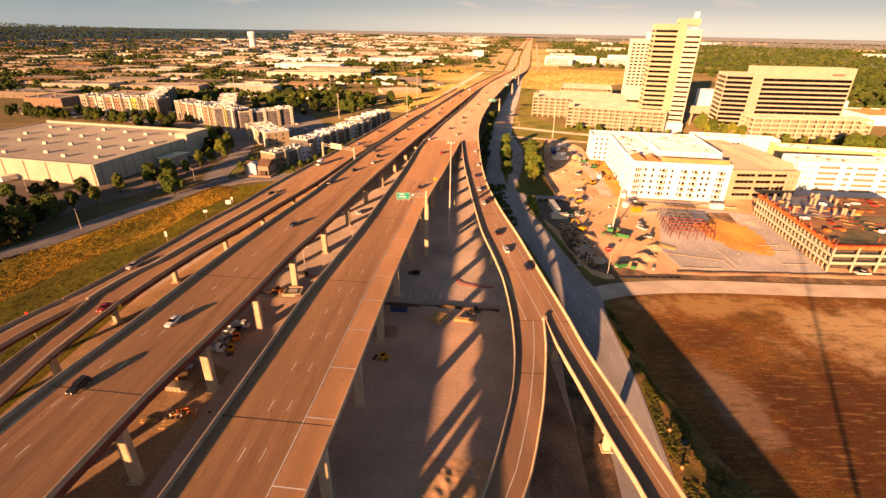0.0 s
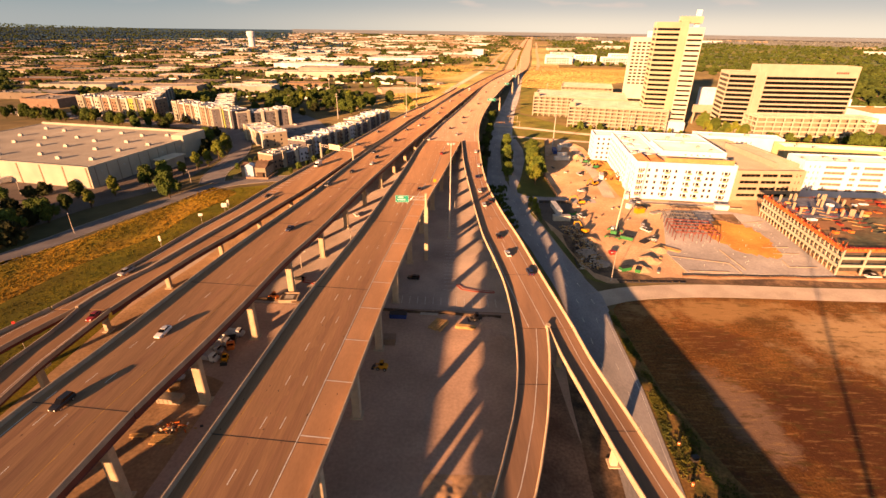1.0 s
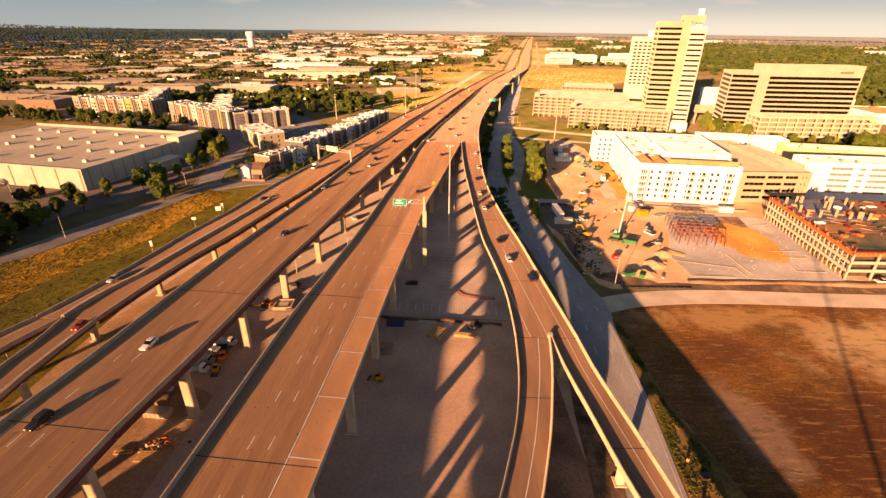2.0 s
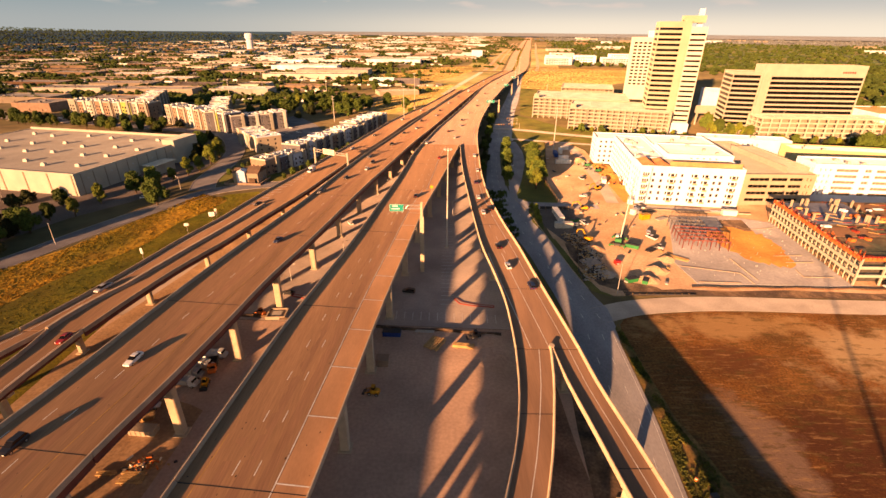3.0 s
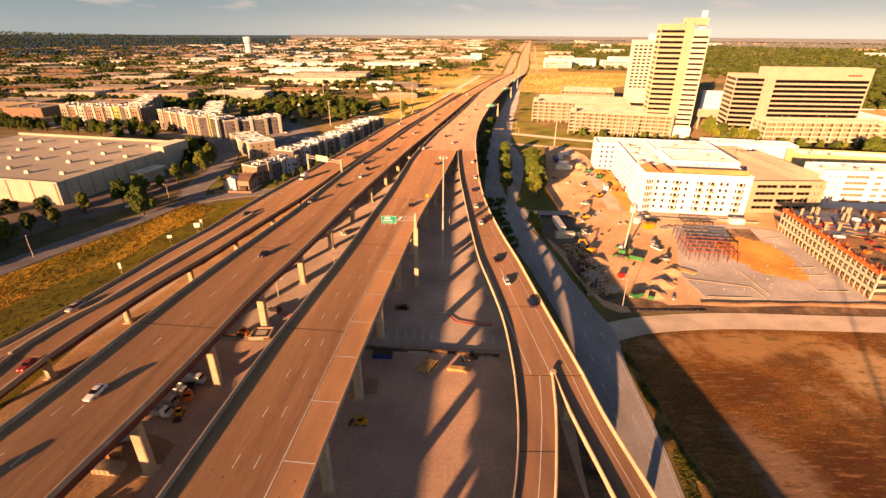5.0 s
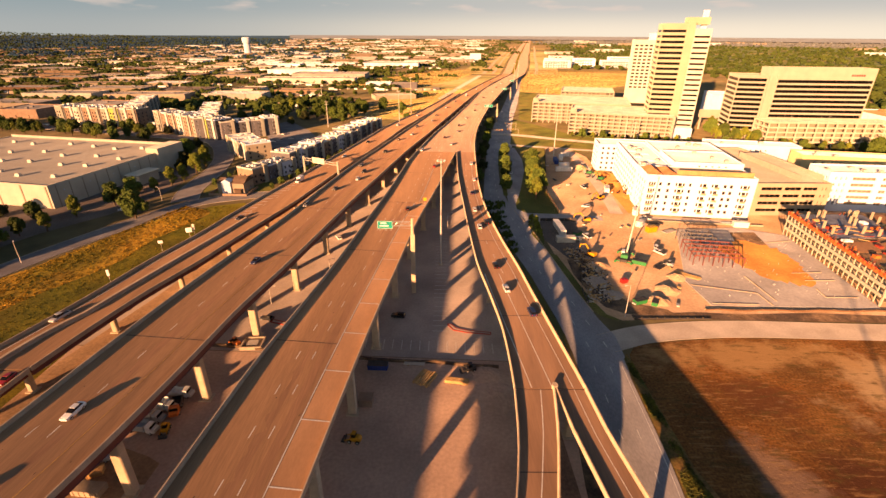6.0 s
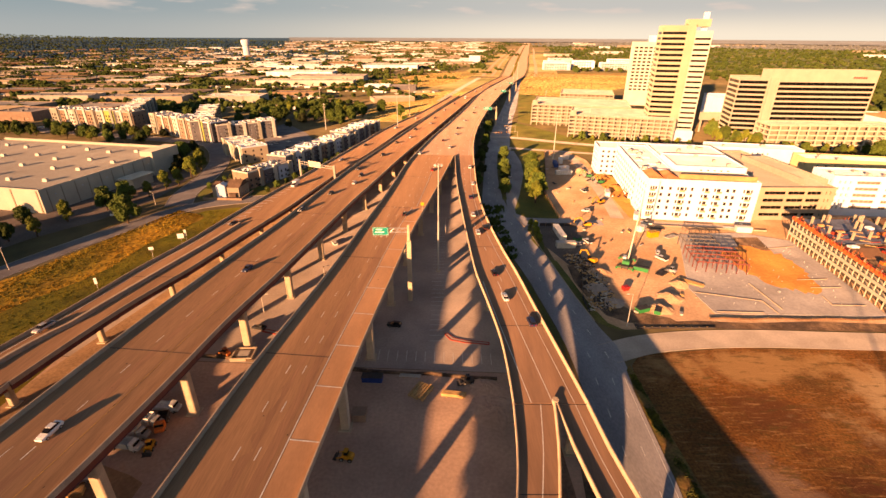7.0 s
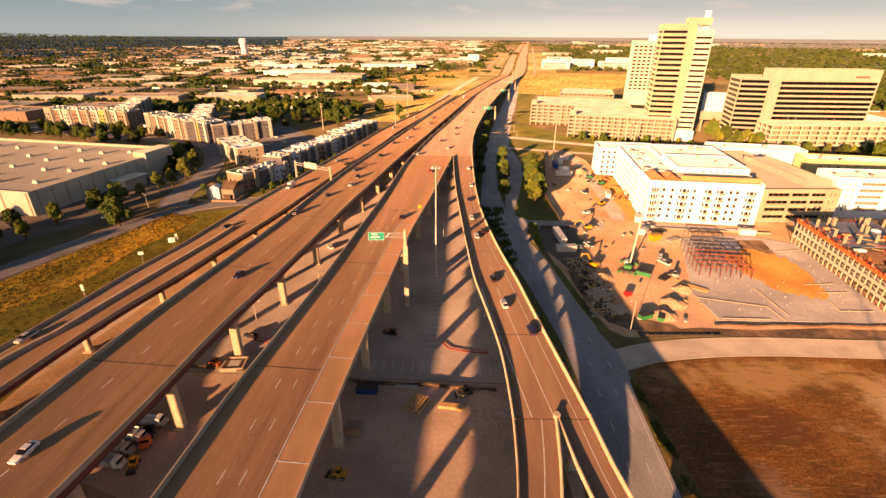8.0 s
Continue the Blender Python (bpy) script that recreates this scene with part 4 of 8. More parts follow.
# highway at grade beyond the viaduct
FAR = [(1150, 134, 186), (1400, 172, 232), (1700, 216, 282), (2100, 280, 346), (2600, 366, 432), (3200, 472, 530), (4200, 660, 700)]
for nm, f0, f1 in (("carriageway", 0.0, 0.36), ("carriageway", 0.5, 1.0)):
    s = Shape()
    vs = []
    ys = list(range(1150, 4201, 50))
    for y in ys:
        xl, xr = smooth_at(FAR, y)
        for f in (f0, f1):
            x = xl + (xr - xl) * f
            vs.append((x, y, land(x, y) + 1.2 * max(0, (1300 - y) / 150) + 0.35))
    s.add(vs, [(2 * i, 2 * i + 1, 2 * i + 3, 2 * i + 2) for i in range(len(ys) - 1)])
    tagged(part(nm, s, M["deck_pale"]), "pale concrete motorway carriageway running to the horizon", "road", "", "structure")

# roads and dry verges along the far motorway
for off, f, w in ((-56, 0, 96), (44, 1, 74)):
    ribbon("far_verge", [(smooth_at(FAR, y)[f] + off, y) for y in range(1160, 3000, 120)], w, 0.12, M["dry_verge"], "dry golden roadside along the far motorway", "verge")
ribbon("far_verge", [(smooth_at(LEFT_DECK, y)[0] - 54, y) for y in range(520, 1170, 50)], 100, 0.036, M["dry_verge"], "dry golden roadside along the viaduct", "verge")
ribbon("far_median", [(smooth_at(FAR, y)[0] * 0.57 + smooth_at(FAR, y)[1] * 0.43, y) for y in range(1180, 2600, 120)], 7, 0.4, M["grass"], "green grass median of the far motorway", "verge")
for off, f, w in ((-46, 0, 9), (-24, 0, 7), (26, 1, 9)):
    pts = [(smooth_at(FAR, y)[f] + off, y) for y in range(1160, 3200, 120)]
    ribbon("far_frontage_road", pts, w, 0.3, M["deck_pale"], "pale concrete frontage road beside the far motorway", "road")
pts = [(smooth_at(LEFT_DECK, y)[0] - 34 - 14 * (y - 700) / 450, y) for y in range(700, 1160, 60)]
ribbon("far_frontage_road", pts, 10, 0.1, M["street"], "pale concrete frontage road beside the far viaduct", "road")


# ---- buildings ----
WINDOWS = {}


def window_mesh(w, h, frame="white_wall", glass="glass", bars=1):
    """A framed window, shared by all of its size: x along the wall, z up, outside towards -y."""
    key = (round(w, 2), round(h, 2), frame, glass, bars)
    if key not in WINDOWS:
        s = Shape()
        f = 0.1 if w < 6 else 0.07
        xs = [0.0]
        for i in range(bars + 1):
            xs += [w * i / (bars + 1) + (f if i == 0 else f / 2), w * (i + 1) / (bars + 1) - (f if i == bars else f / 2)]
        xs.append(w)
        zs = [0.0, f, h - f, h]
        nx = len(xs)
        inn = [[(k % 2 == 1 and r == 1) for r in range(3)] for k in range(nx - 1)]
        ids, vs, fs, ms = {}, [], [], []

        def vid(i, j, deep):
            if (i, j, deep) not in ids:
                ids[(i, j, deep)] = len(vs)
                vs.append((xs[i], 0.0 if deep else -0.06, zs[j]))
            return ids[(i, j, deep)]

        for i in range(nx - 1):
            for j in range(3):
                q = inn[i][j]
                fs.append((vid(i, j, q), vid(i + 1, j, q), vid(i + 1, j + 1, q), vid(i, j + 1, q)))
                ms.append(1 if q else 0)
                if q:
                    ring = [(i, j), (i + 1, j), (i + 1, j + 1), (i, j + 1)]
                    for a, b in zip(ring, ring[1:] + ring[:1]):
                        fs.append((vid(*a, False), vid(*b, False), vid(*b, True), vid(*a, True)))
                        ms.append(0)
        s.v, s.f, s.m = vs, fs, ms
        WINDOWS[key] = s.mesh("window", [M[frame], M[glass]])
    return WINDOWS[key]


def wall_face(s, p0, p1, z0, z1, cols, rows, depth, slot=0):
    """A wall from p0 to p1 with real openings, outside to the right of the way. Gives back the openings' places."""
    d = Vector((p1[0] - p0[0], p1[1] - p0[1], 0))
    length = d.length
    d.normalize()
    nrm = Vector((d.y, -d.x, 0))
    o = Vector((p0[0], p0[1], 0))
    xs = sorted({0.0, length, *[min(c, length) for ab in cols for c in ab]})
    zs = sorted({z0, z1, *[c for ab in rows for c in ab if z0 < c < z1]})

    def pt(x, z, inn=0.0):
        q = o + d * x - nrm * inn
        return (q.x, q.y, z)

    spots = []
    for xa, xb in zip(xs, xs[1:]):
        for za, zb in zip(zs, zs[1:]):
            hole = any(a <= xa + 1e-6 and xb <= b + 1e-6 for a, b in cols) and any(a <= za + 1e-6 and zb <= b + 1e-6 for a, b in rows)
            if not hole:
                s.add([pt(xa, za), pt(xb, za), pt(xb, zb), pt(xa, zb)], [(0, 1, 2, 3)], slot)
            else:
                q = depth
                s.add([pt(xa, za), pt(xb, za), pt(xb, zb), pt(xa, zb), pt(xa, za, q), pt(xb, za, q), pt(xb, zb, q), pt(xa, zb, q)], [(0, 4, 5, 1), (1, 5, 6, 2), (2, 6, 7, 3), (3, 7, 4, 0), (4, 7, 6, 5)], slot)
                a = pt(xa, za, q - 0.05)
                m = Matrix(((d.x, -nrm.x, 0, a[0]), (d.y, -nrm.y, 0, a[1]), (0, 0, 1, a[2]), (0, 0, 0, 1)))
                spots.append((m, xb - xa, zb - za))
    return spots


def block(parent, w, d, h, faces, wall="white_wall", roof="roof_white", at=(0, 0), z0=0.0, depth=0.3, parapet=0.9, glass="glass", frame="white_wall", bars=1, units=0, roof_part=True, name="wall", rim=None):
    """A storeyed block in the parent's space: walls with openings, windows, flat roof with parapet and rooftop units.
    faces: for front, right, back, left a pair (cols, rows) or None."""
    x, y = at
    c = [(x, y), (x + w, y), (x + w, y + d), (x, y + d)]
    s = Shape()
    spots = []
    for i in range(4):
        cr = faces[i] if i < len(faces) and faces[i] else ([], [])
        spots += wall_face(s, c[i], c[(i + 1) % 4], z0, z0 + h, cr[0], cr[1], depth)
    t = 0.35
    z = z0 + h
    rim_s = Shape()
    for x0, y0, x1, y1 in ((x, y, x + w, y + t), (x, y + d - t, x + w, y + d), (x, y + t, x + t, y + d - t), (x + w - t, y + t, x + w, y + d - t)):
        (rim_s if rim else s).box(x0, y0, z, x1, y1, z + parapet)
    part(name, s.weld(), M[wall], parent)
    if rim:
        part("parapet", rim_s, M[rim], parent)
    if roof_part:
        r = Shape()
        r.box(x + t, y + t, z - 0.3, x + w - t, y + d - t, z + 0.06)
        part("roof", r, M[roof], parent)
    for m, ww, hh in spots:
        ob = part("window", window_mesh(ww, hh, frame, glass, bars if ww < 6 else max(bars, int(ww / 3))), None, parent)
        ob.matrix_local = m
    rng = random.Random(int(w * 13 + d * 7 + h))
    for k in range(units):
        ux, uy = x + rng.uniform(2, w - 5), y + rng.uniform(2, d - 4)
        u = Shape()
        a, b, e = rng.uniform(1.2, 3.0), rng.uniform(1.2, 2.4), rng.uniform(0.9, 1.7)
        u.box(ux, uy, z + 0.06, ux + a, uy + b, z + e)
        u.box(ux + 0.15, uy + 0.15, z + e, ux + a - 0.15, uy + b - 0.15, z + e + 0.15)
        part("roof_unit", u, M["sign_white"] if rim else M["pole"], parent)


def storeys(z0, n, step, lo, hi):
    return [(z0 + step * i + lo, z0 + step * i + hi) for i in range(n)]


def bays(x0, n, step, lo, hi):
    return [(x0 + step * i + lo, x0 + step * i + hi) for i in range(n)]


def parking_garage(at, w, d, h, levels, nx, ny, label, stair=True, mtl="garage"):
    """Open precast garage: plates, spandrels and columns; inner parts coloured darker for shade in the bays."""
    g = thing("parking_garage", label, "parking garage", "parking garages", at=at)
    step = h / levels
    for k in range(1, levels + 1):
        z = step * k
        s = Shape()
        s.box(0.3, 0.3, z - 0.5, w - 0.3, d - 0.3, z)
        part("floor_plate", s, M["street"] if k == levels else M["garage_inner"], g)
        for x0, y0, x1, y1 in ((0, 0, w, 0.3), (w - 0.3, 0.3, w, d), (0, 0.3, 0.3, d), (0.3, d - 0.3, w - 0.3, d)):
            s = Shape()
            s.box(x0, y0, z - 0.5, x1, y1, z + 0.85)
            part("spandrel", s, M[mtl], g)
    for k in range(nx + 1):
        x = (w - 0.9) * k / nx
        s = Shape()
        s.box(x, -0.25, 0, x + 0.9, 0.6, h + 1.0)
        part("column", s, M[mtl], g)
    for k in range(1, ny + 1):
        y = (d - 0.9) * k / ny
        for x in (-0.25, w - 0.6):
            s = Shape()
            s.box(x, y, 0, x + 0.85, y + 0.9, h + 1.0)
            part("column", s, M[mtl], g)
    # added inner block, its darker colour standing for shade behind the bays
    core = Shape()
    core.box(8, 8, 0, w - 8, d - 8, h - 0.55)
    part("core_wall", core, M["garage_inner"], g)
    if stair:
        s = Shape()
        s.box(0.5, 1.0, h, 6.0, 6.5, h + 4)
        part("stair_tower", s, M[mtl], g)
    m = Shape()
    k = 0
    for i in range(int(w / 2.9) - 3):
        x = 5 + 2.9 * i
        for yy in (3.0, d * 0.5 - 2.6, d - 8.2):
            m.box(x, yy, h + 0.002, x + 0.12, yy + 5.2, h + 0.012)
    tagged(part("bay_line", m, M["white_paint"], g), kind="stuff")
    for i in range(2):
        y = d * (0.3 + 0.4 * i)
        s = Shape()
        for xx in [w * q for q in (0.2, 0.5, 0.8)]:
            s.tube((xx, y, h), (xx, y, h + 5), 0.09, 0.06, 6)
            s.box(xx - 0.6, y - 0.15, h + 5, xx + 0.6, y + 0.15, h + 5.15)
        part("deck_lamp", s, M["pole"], g)
    return g


def office_tower():
    at = pose(190.5, 438, 0, 0, 0, -15)
    t = thing("office_tower", "tall cream limestone office tower with dark window bands", "office tower", at=at)
    fl = storeys(9, 19, 4.4, 1.2, 3.3)
    fr = storeys(9, 18, 4.4, 1.3, 3.0)
    block(t, 20.5, 26, 95, [([(0.8, 19.8)], fl), None, None, ([(1.5, 24.5)], fl)], "tower_stone", "roof_tan", (0, 0), depth=0.5, parapet=1.5, glass="band_glass", frame="darkmetal", bars=8)
    s = Shape()
    s.box(20.5, -0.8, 0, 26.5, 14, 98)
    part("pier", s, M["tower_stone"], t)
    block(t, 14, 22, 91, [([(1.0, 13.2)], fr), ([(1.0, 20.5)], fr)], "pale_stone", "roof_tan", (26.5, 1.0), depth=0.5, parapet=1.2, glass="band_glass", frame="darkmetal", bars=5)
    block(t, 18, 15, 5.0, [None], "tower_stone", "roof_tan", (20.5, 6), z0=95.5)
    s = Shape()
    s.box(33, 10, 90, 37, 14, 107)
    part("plant_shaft", s, M["white_wall"], t)
    s = Shape()
    s.box(22, -6, 0, 40.5, -0.8, 9)
    part("entrance_block", s, M["white_wall"], t)
    # slimmer tower behind
    b = thing("office_tower", "pale office tower with rows of small square windows", "office tower", at=pose(254, 672, 0, 0, 0, -15))
    block(b, 32, 30, 80, [(bays(1.4, 5, 6.0, 0.9, 5.0), storeys(19, 13, 4.4, 0.9, 3.3)), (bays(1, 6, 4.6, 0.8, 3.4), storeys(19, 13, 4.4, 1.0, 3.2))], "pale_stone", "roof_tan", glass="band_glass", frame="pale_stone")
    block(b, 12, 14, 8, [None], "white_wall", "roof_white", (20, 6), z0=80)


def bank_block():
    t = thing("office_building", "long cream office block with dark horizontal window bands", "office building", at=pose(284, 418, 0, 0, 0, -4))
    fl = storeys(20, 8, 4.15, 0.7, 3.3)
    block(t, 86, 18, 61, [([(7, 85)], fl), ([(1, 17)], fl)], "cream", "roof_tan", depth=0.6, parapet=1.2, glass="band_glass", frame="darkmetal", bars=18)
    for x in (-0.8, 4.6):
        s = Shape()
        s.box(x, -1.0, 0, x + 1.8, 0, 56)
        part("pier", s, M["cream"], t)
    for k in range(6):
        sg = Shape()
        sg.box(66 + k * 1.9, -0.12, 55.6, 67.3 + k * 1.9, -0.02, 57.2)
        part("sign_bar", sg, M["red"], t, "unlit red sign bar")
    w = thing("office_building", "cream office wing with dark horizontal window bands", "office building", at=pose(262, 428, 0, 0, 0, -14))
    fl = storeys(4, 12, 4.15, 0.7, 3.2)
    block(w, 28, 30, 54.5, [([(0.8, 27.2)], fl), None, None, ([(0.8, 29.2)], fl)], "cream", "roof_tan", depth=0.6, parapet=1.0, glass="band_glass", frame="darkmetal", bars=8)
    lk = thing("skyway", "enclosed pale footbridge between two office blocks", "footbridge", at=pose(258, 470, 0, 0, 0, -6))
    s = Shape()
    wall_face(s, (0, 0), (34, 0), 12, 19, bays(0, 8, 4.2, 0.4, 3.6), [(14, 17)], 0.3)
    wall_face(s, (34, 5), (0, 5), 12, 19, [], [], 0.3)
    s.box(0, 0.35, 18.8, 34, 4.9, 19.2)
    s.box(0, 0.35, 11.8, 34, 4.9, 12.2)
    for x in (1, 16, 31):
        s.box(x, 1.5, 0, x + 1.2, 3.5, 11.8)
    part("bridge_body", s, M["cream"], lk)


office_tower()
bank_block()


def far_offices():
    """Pale three- and four-storey offices beyond the golden meadow."""
    for x, y, w, d, n, rot in ((278, 1395, 74, 40, 4, -6), (366, 1420, 60, 46, 5, -8), (440, 1400, 110, 44, 4, -8), (562, 1440, 46, 40, 5, -8), (300, 1500, 60, 40, 4, -6), (500, 1520, 90, 40, 5, -6)):
        t = thing("office_building", "pale far office block with dark window bands", "office building", "far offices", at=pose(x, y, land(x, y), 0, 0, rot))
        block(t, w, d, 4.2 * n + 1.5, [(bays(2, int(w / 7) - 1, 7, 0.5, 6.0), storeys(0.4, n, 4.2, 1.2, 3.0))], "far_white", "roof_white", depth=0.4, glass="band_glass", frame="darkmetal", units=6, rim="white_wall")


far_offices()
parking_garage(pose(119, 441, 0, 0, 0, -17), 92, 62, 20, 6, 16, 9, "cream precast parking garage with open bays below the tower")
parking_garage(pose(95, 508, 0, 0, 0, -15), 100, 66, 21, 6, 16, 9, "cream precast parking garage behind a lawn")
parking_garage(pose(276, 391, 0, 0, 0, -1.5), 106, 22, 20, 5, 13, 3, "cream precast parking garage under the office block", stair=False)
parking_garage(pose(160, 660, 0, 0, 0, -15), 70, 60, 16, 4, 12, 8, "pale parking garage behind the others", stair=False)


# white apartment blocks on the building site
def apartments():
    g = "white apartment blocks"
    rows = storeys(1.5, 5, 3.45, 1.0, 2.7)
    cols = [(1.6, 2.5), (2.8, 3.7), (4.0, 4.9), (6.7, 8.0), (10.8, 12.1), (14.8, 15.7), (16.2, 17.9), (18.4, 19.3), (21.4, 22.6), (26.8, 27.7), (28.2, 29.9), (32.4, 33.3), (33.8, 35.5), (38.2, 39.6), (41.2, 42.6), (46.2, 47.1), (47.6, 49.3), (49.7, 50.6)]
    a = thing("apartment_block", "white stucco apartment block with balcony bays, under construction", "apartment block", g, at=pose(106.5, 222.2, 0, 0, 0, -8.0))
    block(a, 53.6, 20, 21.2, [(cols, rows), (bays(2, 4, 4.5, 0.8, 2.3), rows), None, (bays(2, 4, 4.5, 0.8, 2.3), rows)], "white_wall", "roof_tan", depth=0.25, units=0, parapet=0.7, frame="grey_wall")
    for bx in (1.4, 15.9, 27.8, 33.5, 47.3):
        for k in range(5):
            s = Shape()
            z = 1.5 + 3.45 * k
            s.box(bx, -1.1, z + 0.45, bx + 2.4, 0, z + 0.62)
            balcony = part("balcony", s, M["yellow_wall"], a)
            s = Shape()
            s.box(bx, -1.1, z + 0.7, bx + 2.4, -1.05, z + 1.5)
            part("railing", s, M["tan_wall"], balcony)
    rf = Shape()                                             # two low hipped pieces over the corner
    for x0, y0, x1, y1, zz in ((0.8, 2.6, 8.6, 18, 23.6), (8.8, 2.6, 16.4, 18, 23.2)):
        cx_, cy_ = (x0 + x1) / 2, (y0 + y1) / 2
        rf.add([(x0, y0, 21.4), (x1, y0, 21.4), (x1, y1, 21.4), (x0, y1, 21.4), (cx_, cy_ - 4, zz), (cx_, cy_ + 4, zz)], [(0, 1, 4), (1, 2, 5, 4), (2, 3, 5), (3, 0, 4, 5)])
    part("roof_framing", rf, M["roof_red"], a, "bare red-brown roof boarding")
    for k in range(6):
        s = Shape()
        x0 = 15.8 + 6.25 * k
        s.box(x0, 4.0, 21.3, x0 + 6.1, 4.3, 23.7)
        s.box(x0 + 0.1, 3.7, 21.3, x0 + 0.35, 4.0, 23.5)
        part("sheathing_panel", s, M["sheathing"], a, "bare orange sheathing board")
    lo = pose(106.2, 222.2, 0, 0, 0, -8.5)
    b = thing("apartment_block", "long white apartment wing along a service lane", "apartment block", g, at=lo @ pose(0, 20.4, 0))
    block(b, 18, 66, 20.5, [None, None, None, (bays(2.5, 12, 5.2, 0.8, 2.8), rows)], "white_wall", "roof_white", depth=0.15, units=6, frame="grey_wall")
    bs = Shape()
    for k in range(7):                                       # low ribs and skylight kerbs along the wing's roof
        bs.box(3 + (k % 2) * 6, 6 + 8 * k, 20.6, 7 + (k % 2) * 6, 10 + 8 * k, 21.1)
    part("roof_hatch", bs, M["white_wall"], b)
    c = thing("apartment_block", "white end wing with flat white roof and small windows", "apartment block", g, at=lo @ pose(-11.5, 87, 0))
    block(c, 68, 20, 18, [(bays(2, 3, 3.6, 0.8, 2.2), storeys(0.6, 5, 3.4, 1.0, 2.5)), None, None, (bays(2, 4, 4.6, 0.8, 2.4), storeys(0.6, 5, 3.4, 1.0, 2.5))], "white_wall", "roof_white", depth=0.15, units=5, frame="grey_wall")
    d = thing("apartment_block", "white inner block with a raised flat white roof", "apartment block", g, at=lo @ pose(18.6, 20.4, 0))
    block(d, 36, 30, 23.4, [(bays(12, 5, 3.4, 0.8, 2.0), [(21.6, 22.6)])], "white_wall", "roof_white", depth=0.25, units=3)
    block(d, 40, 36, 21.5, [None], "white_wall", "roof_white", (0, 30.3), units=5)
    e = thing("apartment_block", "white apartment block with grey balcony bays", "apartment block", g, at=pose(207, 229.5, 0, 0, 0, -5))
    rows5 = storeys(3, 5, 3.4, 0.8, 2.6)
    block(e, 62, 18, 21, [(bays(2.5, 3, 2.6, 0.6, 1.8) + [(12, 24), (27, 31), (33, 45), (48, 60)], rows5), None, None, (bays(2, 4, 4, 0.8, 2.2), rows5)], "white_wall", "roof_white", depth=0.9, units=5, glass="screen", bars=1)
    f = thing("apartment_block", "yellow-sheathed apartment wing with unfinished windows", "apartment block", g, at=pose(236, 290, 0, 0, 0, -12))
    block(f, 94, 18, 15.6, [(bays(6, 16, 5.0, 1.0, 2.2), [(10.8, 12.8)]), None], "yellow_wall", "roof_white", depth=0.25, units=4)
    f2 = thing("apartment_block", "white apartment wing behind the yellow one", "apartment block", g, at=pose(190, 322, 0, 0, 0, -12))
    block(f2, 60, 16, 16.5, [(bays(14, 8, 3.2, 1.0, 2.0), [(12.8, 14.2)]), None], "white_wall", "roof_white", depth=0.25, units=3)
    h = thing("parking_garage", "tan parking garage with long black-paned slots between white blocks", "parking garage", "parking garages", at=pose(160.6, 221.2, 0, 0, 0, 0.5))
    # black panes stand in for the shade inside the garage's open slots
    block(h, 43, 84, 16.8, [([(6.5, 17.5), (18.6, 27.5), (28.6, 36), (38, 39), (40, 41)], storeys(1.0, 4, 3.9, 1.1, 2.9)), None, None, None], "tan_wall", "roof_tan", depth=0.6, glass="band_glass", frame="tan_wall", bars=2)
    ramp_s = Shape()
    ramp_s.add([(30, 6, 16.85), (42, 6, 16.85), (42, 62, 16.85), (30, 62, 16.85), (30, 26, 19.4), (42, 26, 19.4), (42, 62, 19.4), (30, 62, 19.4)], [(0, 1, 5, 4), (4, 5, 6, 7), (1, 2, 6, 5), (2, 3, 7, 6), (3, 0, 4, 7)])
    ramp_s.box(29.7, 6, 16.9, 30, 62, 20.2)
    ramp_s.box(42, 6, 16.9, 42.3, 62, 20.2)
    ramp_s.box(12, 30, 16.9, 13, 70, 18.0)
    part("roof_ramp", ramp_s, M["roof_tan"], h)


apartments()


